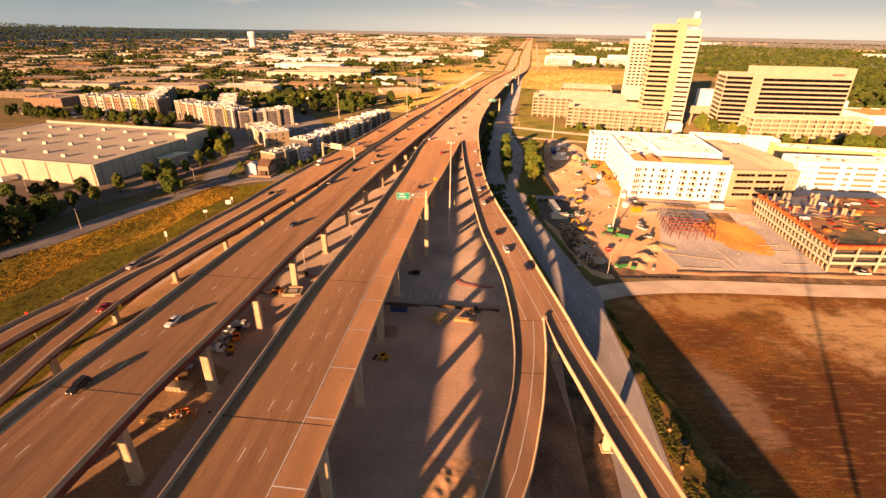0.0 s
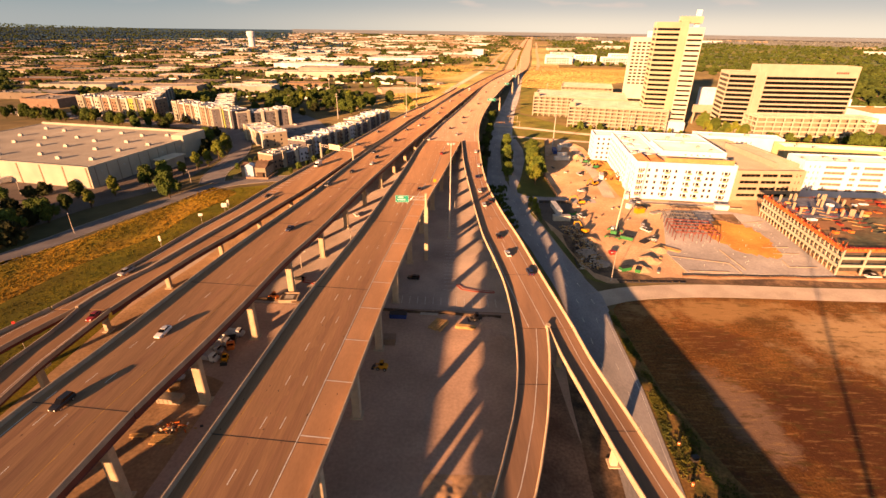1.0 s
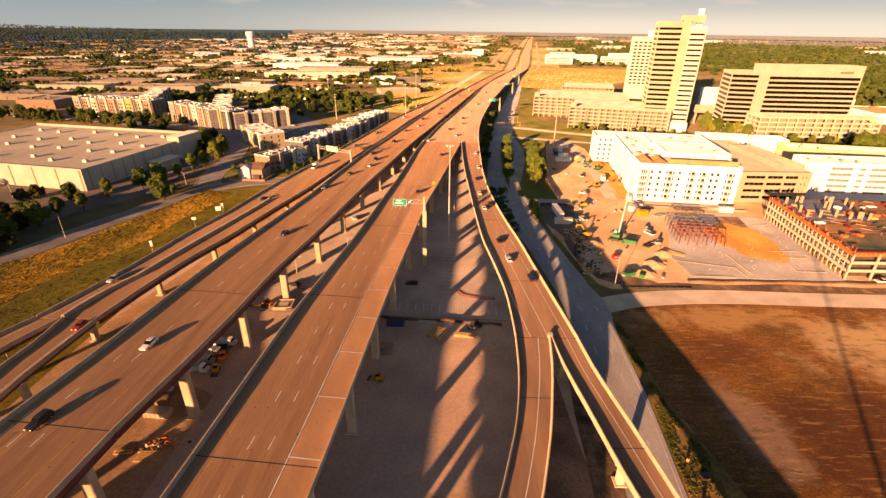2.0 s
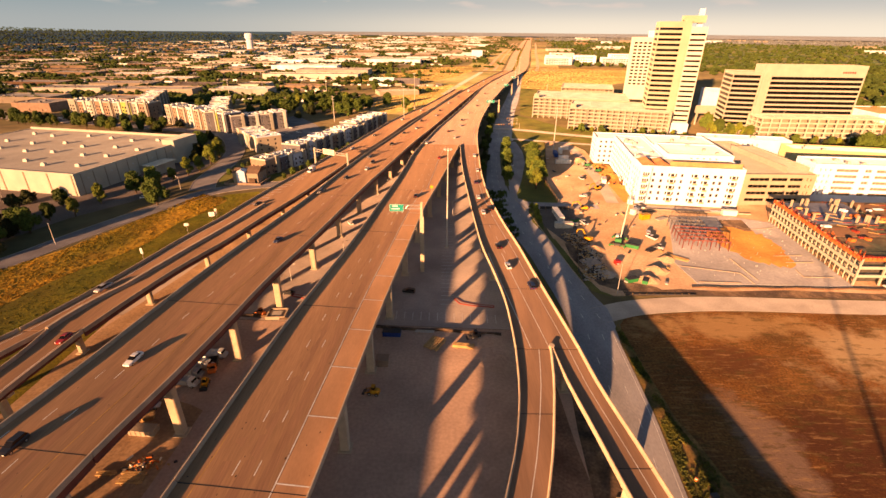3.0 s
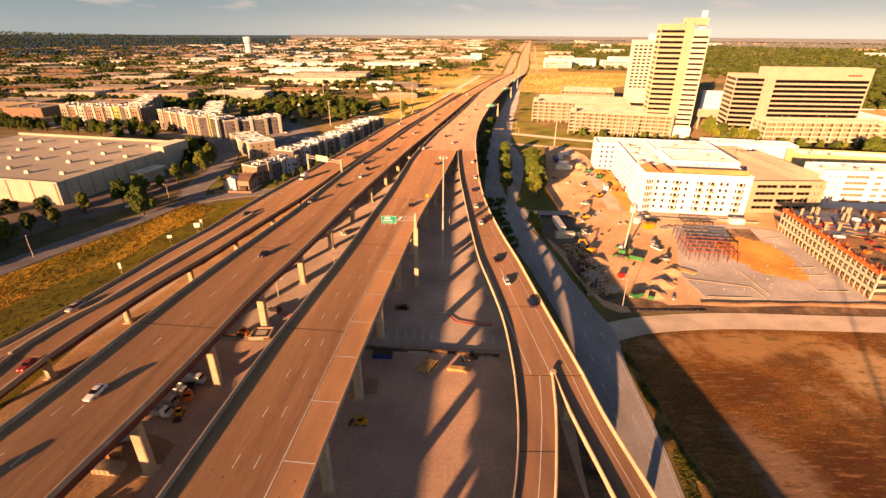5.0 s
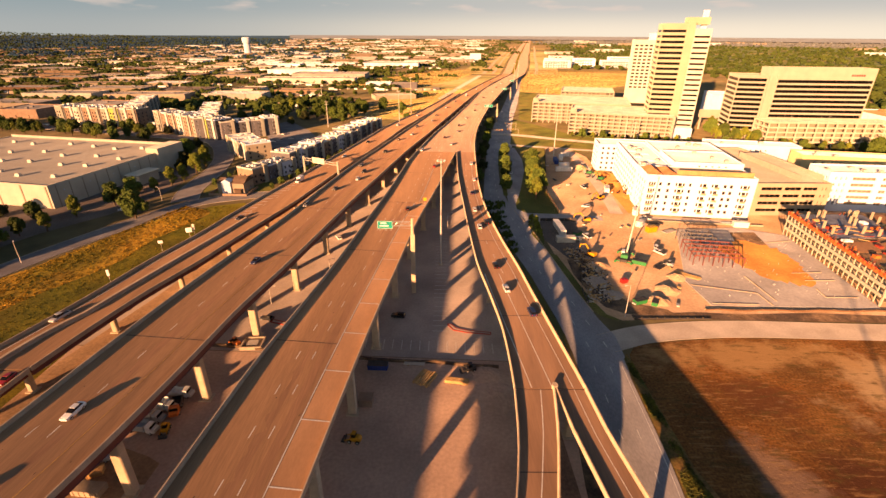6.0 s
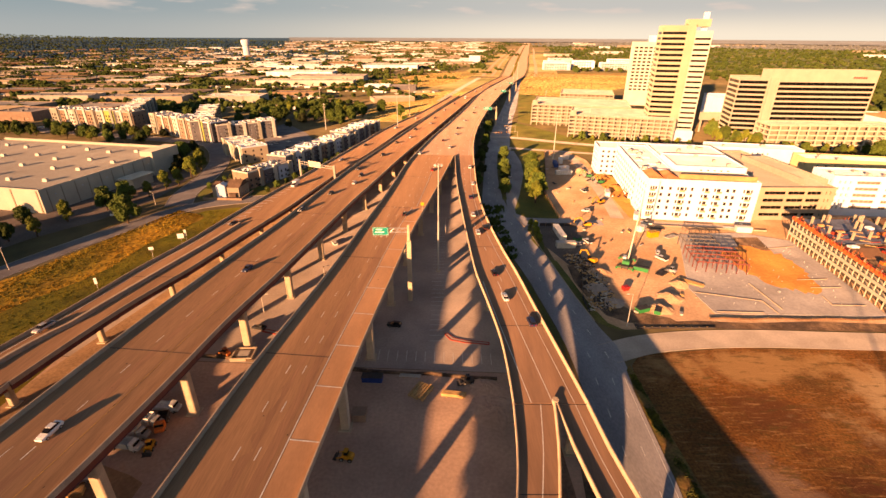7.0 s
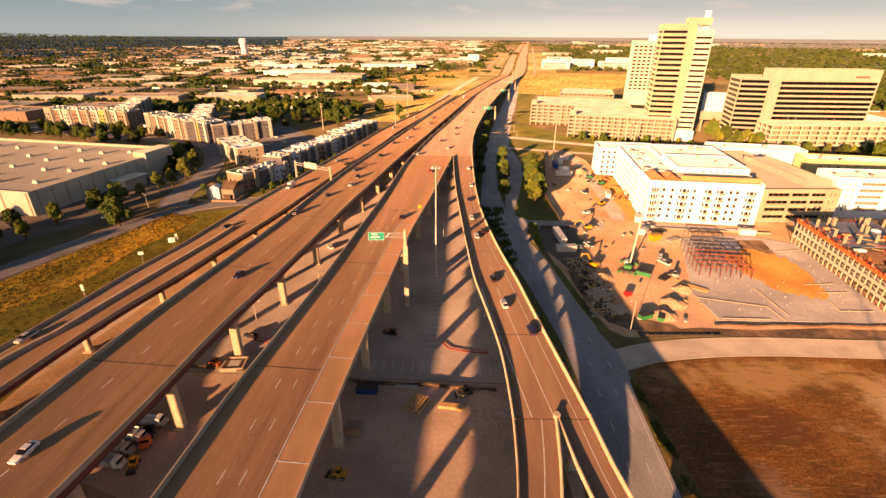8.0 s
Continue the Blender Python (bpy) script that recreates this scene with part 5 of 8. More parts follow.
# ---- garage under construction: bare frame, formwork and rebar ----
def frame_building():
    at = pose(156.5, 129.5, 0, 0, 0, 0)
    g = thing("unfinished_garage", "unfinished concrete garage frame with orange formwork and rebar", "unfinished building", at=at)
    w, d, lv, st = 70, 66, 3, 3.5
    sk = 0.135                       # the long side leans away to the right

    def px(x, y):
        return x + y * sk

    for k in range(lv):
        z = 0.4 + st * (k + 1)
        lo, hi = (0.5, 0.6) if k < lv - 1 else (0.6, 0.9)
        s = Shape()
        s.loft([[(px(0, y), y, z), (px(w, y), y, z), (px(w, y), y, z - 0.45), (px(0, y), y, z - 0.45)] for y in (0, d)])
        part("floor_plate", s, M["garage"] if k < lv - 1 else M["darkgreen"], g)
        s = Shape()
        s.loft([[(px(-0.3, y), y, z - lo), (px(0.05, y), y, z - lo), (px(0.05, y), y, z + hi), (px(-0.3, y), y, z + hi)] for y in (0.4, d)])
        part("spandrel", s, M["cream"] if k < lv - 1 else M["orange_net"], g)
        s = Shape()
        s.box(0, -0.3, z - lo, w, 0.05, z + hi)
        part("spandrel", s, M["cream"] if k < lv - 1 else M["orange_net"], g)
    # added block filling the frame, near-black to make the gaps look shaded
    core = Shape()
    core.loft([[(px(3.2, y), y, 0), (px(w - 3, y), y, 0), (px(w - 3, y), y, st * lv - 0.2), (px(3.2, y), y, st * lv - 0.2)] for y in (3, d - 3)])
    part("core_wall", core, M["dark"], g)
    n = 22
    for k in range(n + 1):
        y = d * k / n
        s = Shape()
        s.box(px(0.2, y), y - 0.13, 0, px(0.55, y), y + 0.13, st * lv + 0.4 + (1.6 if k % 3 == 0 else 0.0))
        part("column", s, M["garage"], g)
    for k in range(8):
        x = w * k / 7
        s = Shape()
        s.box(x, -0.55, 0, x + 0.6, 0, st * lv + 0.8)
        part("column", s, M["cream"], g)
    zt = 0.4 + st * lv
    for k in range(30):               # edge protection: red posts, rails and torn nets
        y0, y1 = d * k / 30, d * (k + 1) / 30
        s = Shape()
        s.box(px(-0.55, y0), y0 - 0.07, zt + 0.2, px(-0.4, y0), y0 + 0.07, zt + 1.7)
        part("guard_post", s, M["red_frame"], g)
        s = Shape()
        for q in (1.1, 1.55):
            s.loft([[(px(-0.5, y), y, zt + q), (px(-0.38, y), y, zt + q), (px(-0.38, y), y, zt + q + 0.12), (px(-0.5, y), y, zt + q + 0.12)] for y in (y0, y1)])
        part("guard_rail", s, M[("red_frame", "wood", "darkmetal")[k % 3]], g)
    for k in range(40):
        x = w * k / 40
        s = Shape()
        s.box(x, -0.6, zt + 0.2, x + 0.14, -0.46, zt + 1.7)
        s.box(x, -0.58, zt + 1.1, x + w / 40, -0.48, zt + 1.2)
        s.box(x, -0.58, zt + 1.55, x + w / 40, -0.48, zt + 1.65)
        part("guard_post", s, M["red_frame"], g)
    for x0, y0, x1, y1, m in ((3, 3, 30, 20, "darkgreen"), (33, 2, 66, 18, "darkgreen"), (3, 22, 22, 32, "far_brown"), (25, 21, 62, 36, "darkgreen"), (36, 38, 66, 50, "far_brown"), (3, 36, 33, 64, "tarp"), (36, 52, 66, 64, "far_brown")):
        s = Shape()
        s.loft([[(px(x0, y), y, zt), (px(x1, y), y, zt), (px(x1, y), y, zt + 0.16), (px(x0, y), y, zt + 0.16)] for y in (y0, y1)])
        part("deck_form", s, M[m], g)
    for k in range(70):               # loose bars and boards across the deck
        x, y, q = 4 + 58 * ((k * 0.618) % 1), 3 + 60 * ((k * 0.377) % 1), 0.6 * math.sin(k * 2.1)
        s = Shape()
        s.box(-2.2, -0.12, 0, 2.2, 0.12, 0.22, 0, Matrix.Translation((px(x, y), y, zt + 0.17)) @ Matrix.Rotation(q, 4, "Z"))
        part("bar", s, M[("red_frame", "darkmetal", "wood")[k % 3]], g)
    rng = random.Random(5)
    for k in range(20):                # upright column forms on the top deck
        x, y = rng.uniform(4, 34), rng.uniform(34, 62)
        s = Shape()
        s.tube((px(x, y), y, st * lv + 0.4), (px(x, y), y, st * lv + 3.9), 0.55, 0.55, 10)
        part("column_form", s, M["tan_wall"], g)
    for k in range(60):               # rebar stubs along the edges
        y = rng.uniform(2, d - 1)
        x = rng.uniform(0.4, 3.5) if k % 3 else rng.uniform(22, 27)
        s = Shape()
        for q in range(4):
            s.box(px(x, y) + 0.2 * q, y, st * lv + 0.4, px(x, y) + 0.2 * q + 0.05, y + 0.05, st * lv + rng.uniform(1.0, 2.2))
        part("rebar", s, M["red_frame"] if k % 2 else M["orange"], g)
    for k in range(30):
        x, y = rng.uniform(4, 60), rng.uniform(6, 60)
        s = Shape()
        a, b, c = rng.uniform(1.5, 4), rng.uniform(1, 2.5), rng.uniform(0.4, 1.4)
        s.box(px(x, y), y, st * lv + 0.4, px(x, y) + a, y + b, st * lv + 0.4 + c)
        part("pallet", s, M[rng.choice(["wood", "red_frame", "orange", "white_wall", "darkmetal"])], g)


M["orange_net"] = mat("orange_safety_net", (0.7, 0.12, 0.04), 0.8, 0.5, 0.35, 3.0, 0.3)
M["tarp"] = mat("grey_blue_tarpaulin", (0.22, 0.24, 0.29), 0.7, 0.2, 0.3, 1.0, 0.2)
M["darkgreen"] = mat("formwork_dark_green", (0.075, 0.085, 0.06), 0.85, 0.08, 0.35, 0.6, 0.3, tint=(0.13, 0.085, 0.05))
frame_building()


def steel_frame(at, nx, ny, dx, dy, h, m, label):
    g = thing("steel_frame", label, "steel frame", "steel frames", at=at)
    for i in range(nx + 1):
        for j in range(ny + 1):
            s = Shape()
            s.box(i * dx - 0.14, j * dy - 0.14, 0.25, i * dx + 0.14, j * dy + 0.14, h)
            part("post", s, m, g)
    for j in range(ny + 1):
        s = Shape()
        s.box(-0.12, j * dy - 0.1, h - 0.45, nx * dx + 0.12, j * dy + 0.1, h)
        part("beam", s, m, g)
    for i in range(nx + 1):
        s = Shape()
        s.box(i * dx - 0.1, 0, h - 0.85, i * dx + 0.1, ny * dy, h - 0.46)
        part("beam", s, m, g)
    return g


steel_frame(pose(105.5, 161, 0, 0, 0, -8), 5, 4, 3.9, 4.1, 4.9, M["primed_steel"], "red primed steel frame rising on the slab")
steel_frame(pose(109, 179, 0, 0, 0, -8), 3, 2, 4.6, 4.6, 5.8, M["far_grey"], "dark steel frame of a stair core")


# ---- left side: warehouse, apartments, townhouses ----
def warehouse():
    g = thing("warehouse", "big tan warehouse with flat roof and panelled walls", "warehouse", at=pose(-210.5, 224, 0, 0, 0, -11))
    w, d, h = 150, 103, 12.6
    s = Shape()
    wall_face(s, (-w, 0), (0, 0), 0, h, [], [], 0.3)
    wall_face(s, (0, 0), (0, d), 0, h, [], [], 0.3)
    wall_face(s, (0, d), (-w, d), 0, h, [], [], 0.3)
    wall_face(s, (-w, d), (-w, 0), 0, h, [], [], 0.3)
    for x0, y0, x1, y1 in ((-w, 0, 0, 0.4), (-0.4, 0.4, 0, d), (-w, d - 1.2, 0, d), (-w, 0.4, -w + 0.4, d)):
        s.box(x0, y0, h, x1, y1, h + (0.5 if y0 < d - 2 else 1.6))
    part("wall", s, M["warehouse_wall"], g)
    r = Shape()
    r.box(-w + 0.4, 0.4, h - 0.4, -0.4, d - 1.2, h + 0.05)
    part("roof", r, M["roof_pale"], g)
    for k in range(12):
        y = 4 + 8.3 * k
        s = Shape()
        s.box(0, y, 0, 0.2, y + 0.5, h - 0.6)
        part("pilaster", s, M["tan_wall"], g)
        if k % 2 == 0:
            s = Shape()
            s.box(0.02, y + 4, h - 4.2, 0.5, y + 4.5, h - 3.8)
            part("wall_lamp", s, M["white_wall"], g)
    for k in range(9):
        s = Shape()
        s.box(-2 - 16.5 * k, -0.3, 0, -1.2 - 16.5 * k, 0, h - 0.3)
        part("pilaster", s, M["tan_wall"], g)
    s = Shape()
    s.box(-7, d - 26, h, 2.5, d - 2, h + 3.4)
    s.box(0, d - 26, 0, 2.5, d - 2, h)
    part("entrance_block", s, M["warehouse_wall"], g)
    s = Shape()
    s.box(2.5, d - 56, 0, 12, d - 40, 6)
    s.box(2.5, d - 58, 6, 13, d - 38, 6.5)
    part("loading_dock", s, M["warehouse_wall"], g)
    rng = random.Random(3)
    for i in range(6):
        for j in range(4):
            x, y = -12 - 22 * i + rng.uniform(-4, 4) - 4 * (j % 2), 14 + 23 * j + rng.uniform(-4, 4)
            s = Shape()
            s.box(x, y, h, x + 3.2, y + 2.2, h + 0.5)
            s.box(x + 0.2, y + 0.2, h + 0.5, x + 3.0, y + 2.0, h + 1.6)
            s.box(x + 0.8, y + 0.5, h + 1.6, x + 2.2, y + 1.6, h + 1.8)
            part("roof_unit", s, M["pole"], g)


def left_apartments():
    g = "apartment blocks past the warehouse"

    def wing(x, y, rot, w, d, h, label, pal, roof="roof_grey"):
        a = thing("apartment_block", label, "apartment block", g, at=pose(x, y, 0, 0, 0, rot))
        rows = storeys(0.3, int(h / 3.4), 3.4, 1.0, 2.6)
        seg = 10.5
        n = max(1, int(w / seg))
        seg = w / n
        for k in range(n):
            m = pal[k % len(pal)]
            out = 0.0 if k % 2 else -0.7
            hh = h + (0.9 if k % 3 == 0 else 0)
            c = bays(0.6, 3, (seg - 1.2) / 3, 0.7, 2.1)
            block(a, seg, d + (0.7 if k % 2 == 0 else 0), hh, [(c, rows), (bays(1, 3, d / 3.3, 0.8, 2.2), rows) if k == n - 1 else None, None, (bays(1, 3, d / 3.3, 0.8, 2.2), rows) if k == 0 else None], m, roof, (seg * k, out), depth=0.25, units=4, parapet=0.9, rim="white_wall" if k % 2 else "pale_stone", frame="grey_wall" if m != "grey_wall" else "white_wall")
            bay = Shape()                                        # projecting stair bay with its own cap
            bx = seg * k + seg * 0.66
            bay.box(bx, out - 1.1, 0, bx + 2.6, out - 0.02, hh + 1.3)
            bay.box(bx - 0.25, out - 1.35, hh + 1.3, bx + 2.85, out + 0.3, hh + 1.6)
            part("bay", bay, M["pale_stone" if k % 2 else "cream"], a, "pale projecting bay")
            gap = Shape()                                        # dark recessed balconies beside it
            for q in range(int(h / 3.4)):
                gap.box(bx - 2.4, out - 0.9, 0.9 + 3.4 * q, bx - 0.1, out - 0.03, 1.1 + 3.4 * q)
                gap.box(bx - 2.4, out - 0.9, 1.1 + 3.4 * q, bx - 0.1, out - 0.84, 2.0 + 3.4 * q)
            tagged(part("balcony", gap, M["darkmetal"], a), kind="stuff")
        return a

    warm = ["cream", "brick", "pale_stone", "brick", "brick", "cream", "lime"]
    cool = ["grey_wall", "white_wall", "grey_wall", "grey_wall", "brick"]
    dim = ["grey_wall", "slate", "grey_wall"]
    wing(-402, 482, -9.7, 95, 18, 16.5, "brick and cream apartment block with flat roof", warm)
    wing(-312, 475, 111, 116, 18, 16.5, "grey apartment wing behind the brick front", dim)
    wing(-281, 449.5, -30.4, 93, 17, 17, "brick and stone apartment block with lime green bays", ["cream", "brick", "brick", "pale_stone", "brick", "cream", "lime", "slate"])
    wing(-205, 412, 111, 118, 17, 17, "dark grey apartment wing behind the stone front", dim)
    wing(-196, 402, 37, 52, 17, 14.5, "dark grey apartment wing with white corner bays", dim)
    wing(-176, 366, -50, 46, 19, 10.6, "tan townhouse block with pale flat roof", ["tan_wall", "cream", "tan_wall"], "roof_white")
    wing(-106, 303, 70.5, 96, 15, 11.2, "dark grey townhouse row with white bays facing the highway", cool, "roof_white")
    wing(-119, 269, 63, 38, 13, 9.0, "grey and brick stepped townhouses beside the highway", ["brick", "grey_wall", "white_wall", "grey_wall"])
    wing(-80, 386, 73, 66, 16, 12, "long townhouse block with flat roof beside the highway", cool, "roof_white")
    h = thing("corner_house", "low house with white gable wall and brown roof", "house", at=pose(-134, 253, 0, 0, 0, -3))
    block(h, 16, 13, 6.0, [(bays(1.5, 3, 5, 0.8, 2.2), [(1.0, 2.6)]), (bays(2, 2, 5, 0.8, 2.2), [(1.0, 2.6)])], "tan_wall", "roof_grey", parapet=0.3)
    s = Shape()
    s.box(3, -1.2, 0, 8.4, 4, 7.4)
    s.add([(3, -1.2, 7.4), (8.4, -1.2, 7.4), (8.4, 4, 7.4), (3, 4, 7.4), (5.7, -1.2, 8.7), (5.7, 4, 8.7)], [(0, 1, 4), (1, 2, 5, 4), (2, 3, 5), (3, 0, 4, 5)])
    part("gable_block", s, M["white_wall"], h)
    for x0, x1, z1 in ((-0.6, 2.9, 8.0), (8.5, 16.6, 9.4)):
        s = Shape()
        s.add([(x0, -0.6, 6.32), (x1, -0.6, 6.32), (x1, 13.6, 6.32), (x0, 13.6, 6.32), (x0, 6.6, z1), (x1, 6.6, z1)], [(0, 1, 5, 4), (2, 3, 4, 5), (1, 2, 5), (3, 0, 4), (0, 3, 2, 1)])
        part("roof", s, M["brown_roof"], h)
    s = Shape()
    for x0, y0, x1, y1 in ((-4, -4.5, 19, -4.2), (-4, -4.2, -3.7, 8), (18.7, -4.2, 19, 12)):
        s.box(x0, y0, 0, x1, y1, 1.3)
    part("garden_wall", s, M["brick"], h, "brown brick garden wall")
    s = Shape()
    s.box(10.5, -1.6, 0, 14.5, -0.02, 2.9)
    s.box(10.2, -1.9, 2.9, 14.8, -0.02, 3.2)
    part("porch", s, M["brown_roof"], h)


warehouse()
left_apartments()


# ---- trees ----
def tree_kind(seed, height, spread, leaf, label, leaves=2600, taper=0.25):
    rng = random.Random(seed)
    t = thing("tree", label, "tree", "street trees")
    s = Shape()
    top = height * 0.45
    s.tube((0, 0, 0), (0.1, 0.05, top), height * 0.035, height * 0.02, 7)
    limbs = []
    for k in range(6):
        a = 2 * math.pi * k / 6 + rng.uniform(-0.4, 0.4)
        e = Vector((math.cos(a) * spread * 0.33, math.sin(a) * spread * 0.33, height * rng.uniform(0.4, 0.8)))
        s.tube((0.1, 0.05, top * rng.uniform(0.7, 1.0)), e, height * 0.014, height * 0.005, 5)
        limbs.append(e)
    part("trunk", s, M["bark"], t)
    c = Shape()
    puffs = []
    for k in range(34):                                       # clumps within a rounded crown, narrower towards the top
        u = rng.random() ** 0.8
        a = rng.uniform(0, 6.28)
        wide = spread * 0.5 * (math.sin(math.pi * min(1, 0.18 + 0.74 * u)) ** 0.7) * (1 - taper * u)
        q = wide * rng.uniform(0.25, 0.85)
        puffs.append((Vector((math.cos(a) * q, math.sin(a) * q, height * (0.24 + 0.68 * u))), spread * rng.uniform(0.11, 0.19)))
    for k in range(leaves):
        o, r = puffs[k % len(puffs)]
        d = Vector((rng.gauss(0, 1), rng.gauss(0, 1), rng.gauss(0, 1))).normalized()
        p = o + d * r * rng.uniform(0.55, 1.12)
        n = (d + Vector((rng.uniform(-0.7, 0.7), rng.uniform(-0.7, 0.7), rng.uniform(-0.4, 0.8)))).normalized()
        u = n.orthogonal().normalized()
        w = n.cross(u)
        q = spread * rng.uniform(0.045, 0.085)
        a = rng.uniform(0, 6.28)
        u, w = u * math.cos(a) + w * math.sin(a), w * math.cos(a) - u * math.sin(a)
        c.add([tuple(p + u * q), tuple(p + w * q * 0.7 + n * q * 0.25), tuple(p - u * q), tuple(p - w * q * 0.7 + n * q * 0.2)], [(0, 1, 2, 3)])
    part("crown", c, M[leaf], t)
    t.matrix_world = pose(0, -900, -60)
    return t


TREES = [tree_kind(1, 9, 8, "leaf", "broad dark green street tree"), tree_kind(2, 7.5, 6.2, "leaf", "rounded green street tree"), tree_kind(3, 8.5, 5.6, "leaf_light", "upright yellow-green street tree in evening light", taper=0.55), tree_kind(4, 6, 7, "leaf_dark", "dark low spreading tree")]
tree_rng = random.Random(21)


def plant(x, y, kind, size=1.0):
    size *= 1.3
    m = Matrix.Translation((x, y, land(x, y))) @ Matrix.Rotation(tree_rng.uniform(0, 6.28), 4, "Z") @ Matrix.Scale(size * tree_rng.uniform(0.9, 1.12), 4)
    t = TREES[kind] if kind not in used_trees else copy_thing(TREES[kind], m)
    if kind not in used_trees:
        used_trees.add(kind)
        t.matrix_world = m
    else:
        t.matrix_world = m


used_trees = set()
for x, y, k, sz in ((-192, 145, 3, 1.3), (-198, 140, 3, 1.4), (-204, 147, 0, 1.1), (-210, 138, 0, 1.2), (-200, 156, 0, 1.1), (-216, 150, 3, 1.2), (-222, 162, 0, 1.0), (-190, 212, 2, 1.15), (-190, 192.5, 2, 1.05), (-199, 187, 1, 0.9), (-207.5, 207, 0, 0.8), (-229, 211, 3, 0.95), (-233.5, 206.5, 3, 0.9), (-240, 196, 0, 0.8), (-181.6, 230, 0, 1.0), (-178, 242, 0, 0.95), (-158, 210.5, 0, 1.25), (-163.5, 214.5, 1, 0.9), (-172, 253, 2, 0.95), (-170, 267.5, 2, 1.2), (-167, 277, 2, 1.15), (-167, 293.5, 2, 1.2), (-169, 312, 2, 1.35), (-171, 303, 2, 1.1), (-186, 316, 3, 1.2), (-190, 322, 3, 1.2), (-196, 338, 0, 1.1), (-201, 352, 0, 1.0), (-205, 374, 3, 1.0), (-183, 304, 3, 0.9), (-182, 268, 1, 0.6), (-184, 256, 3, 0.6), (-202, 166, 3, 1.1), (-196, 171, 0, 1.0), (-220, 179, 3, 1.1), (-214, 187, 3, 0.9), (-207, 176, 0, 0.9), (-226, 170, 3, 1.1)):
    plant(x, y, k, sz)
for k in range(26):
    plant(-262 - 8.2 * k + tree_rng.uniform(-3, 3), 398 + 2.3 * k + tree_rng.uniform(-9, 9), (0, 3, 2, 1)[k % 4], tree_rng.uniform(0.9, 1.3))
for k in range(20):
    plant(-262 - 10 * k + tree_rng.uniform(-4, 4), 432 + 2.0 * k + tree_rng.uniform(-6, 6), (3, 0, 1)[k % 3], tree_rng.uniform(0.7, 1.0))
for k in range(9):                                            # row beside the lawn
    plant(54.5 + 1.25 * k + tree_rng.uniform(-1, 1), 246 + 9.5 * k, (2, 0, 2)[k % 3], 1.15)
for x, y, k, sz in ((39, 262, 0, 0.8), (40.5, 274, 2, 0.7), (42, 290, 0, 0.9), (43.5, 306, 0, 0.9), (45, 325, 2, 0.8), (47, 342, 0, 0.9), (45.4, 207, 2, 0.5), (46.6, 202, 2, 0.55), (46.6, 196, 2, 0.55), (46.4, 189, 2, 0.5)):
    plant(x, y, k, sz)
for k in range(9):                                           # under the viaduct's edge, along the frontage road
    plant(smooth_at(FRONTAGE, 250 + 30 * k)[0] - 3 + tree_rng.uniform(-1, 1), 250 + 30 * k, (3, 0)[k % 2], tree_rng.uniform(0.6, 0.9))
for k in range(30):
    plant(222 + 5.2 * k + tree_rng.uniform(-2, 2), 386 - 1.0 * k * 0.4 + tree_rng.uniform(-4, 2), (0, 2, 3)[k % 3], tree_rng.uniform(0.5, 0.8))
for k in range(24):
    plant(264 + tree_rng.uniform(-16, 16), 428 + tree_rng.uniform(-34, 44), (2, 0, 2)[k % 3], tree_rng.uniform(0.8, 1.2))
for k in range(12):
    plant(120 + 8.5 * k, 428 - 2.6 * k + tree_rng.uniform(-4, 0), (2, 0)[k % 2], tree_rng.uniform(0.45, 0.7))
for k in range(38):                                           # grove past the townhouses
    plant(-128 + tree_rng.gauss(0, 38), 560 + tree_rng.gauss(0, 34), (0, 2, 1)[k % 3], tree_rng.uniform(0.9, 1.5))
for k in range(24):
    plant(-210 + tree_rng.gauss(0, 45), 500 + tree_rng.gauss(0, 22), (0, 3, 1)[k % 3], tree_rng.uniform(0.9, 1.4))
for k in range(7):
    plant(-143 + 1.2 * k, 268 + 8 * k, (1, 3)[k % 2], 0.45)
for k in range(14):                                           # small trees by the townhouse fronts
    plant(-105 + 3.0 * k * 0.95, 262 + 9.3 * k, (1, 0)[k % 2], 0.45)
for k in range(12):                                           # unseen belt between the connectors and the viaduct, placed for the leafy shade
    plant(-90 - 0.25 * k + tree_rng.uniform(-2, 2), -5 - 4.6 * k + tree_rng.uniform(-1, 1), (0, 1, 0)[k % 3], tree_rng.uniform(0.75, 1.0))
for k in range(15):                                           # unseen row added along the far side of the side street to shade it
    plant(-240 + 3.1 * k + tree_rng.uniform(-3, 3), 40 + 7.0 * k + tree_rng.uniform(-2, 2), (0, 3, 1)[k % 3], tree_rng.uniform(0.8, 1.05))
for x, y in ((344, 342), (350, 333), (358, 338), (366, 330), (336, 348)):
    plant(x, y, 0, 1.4)


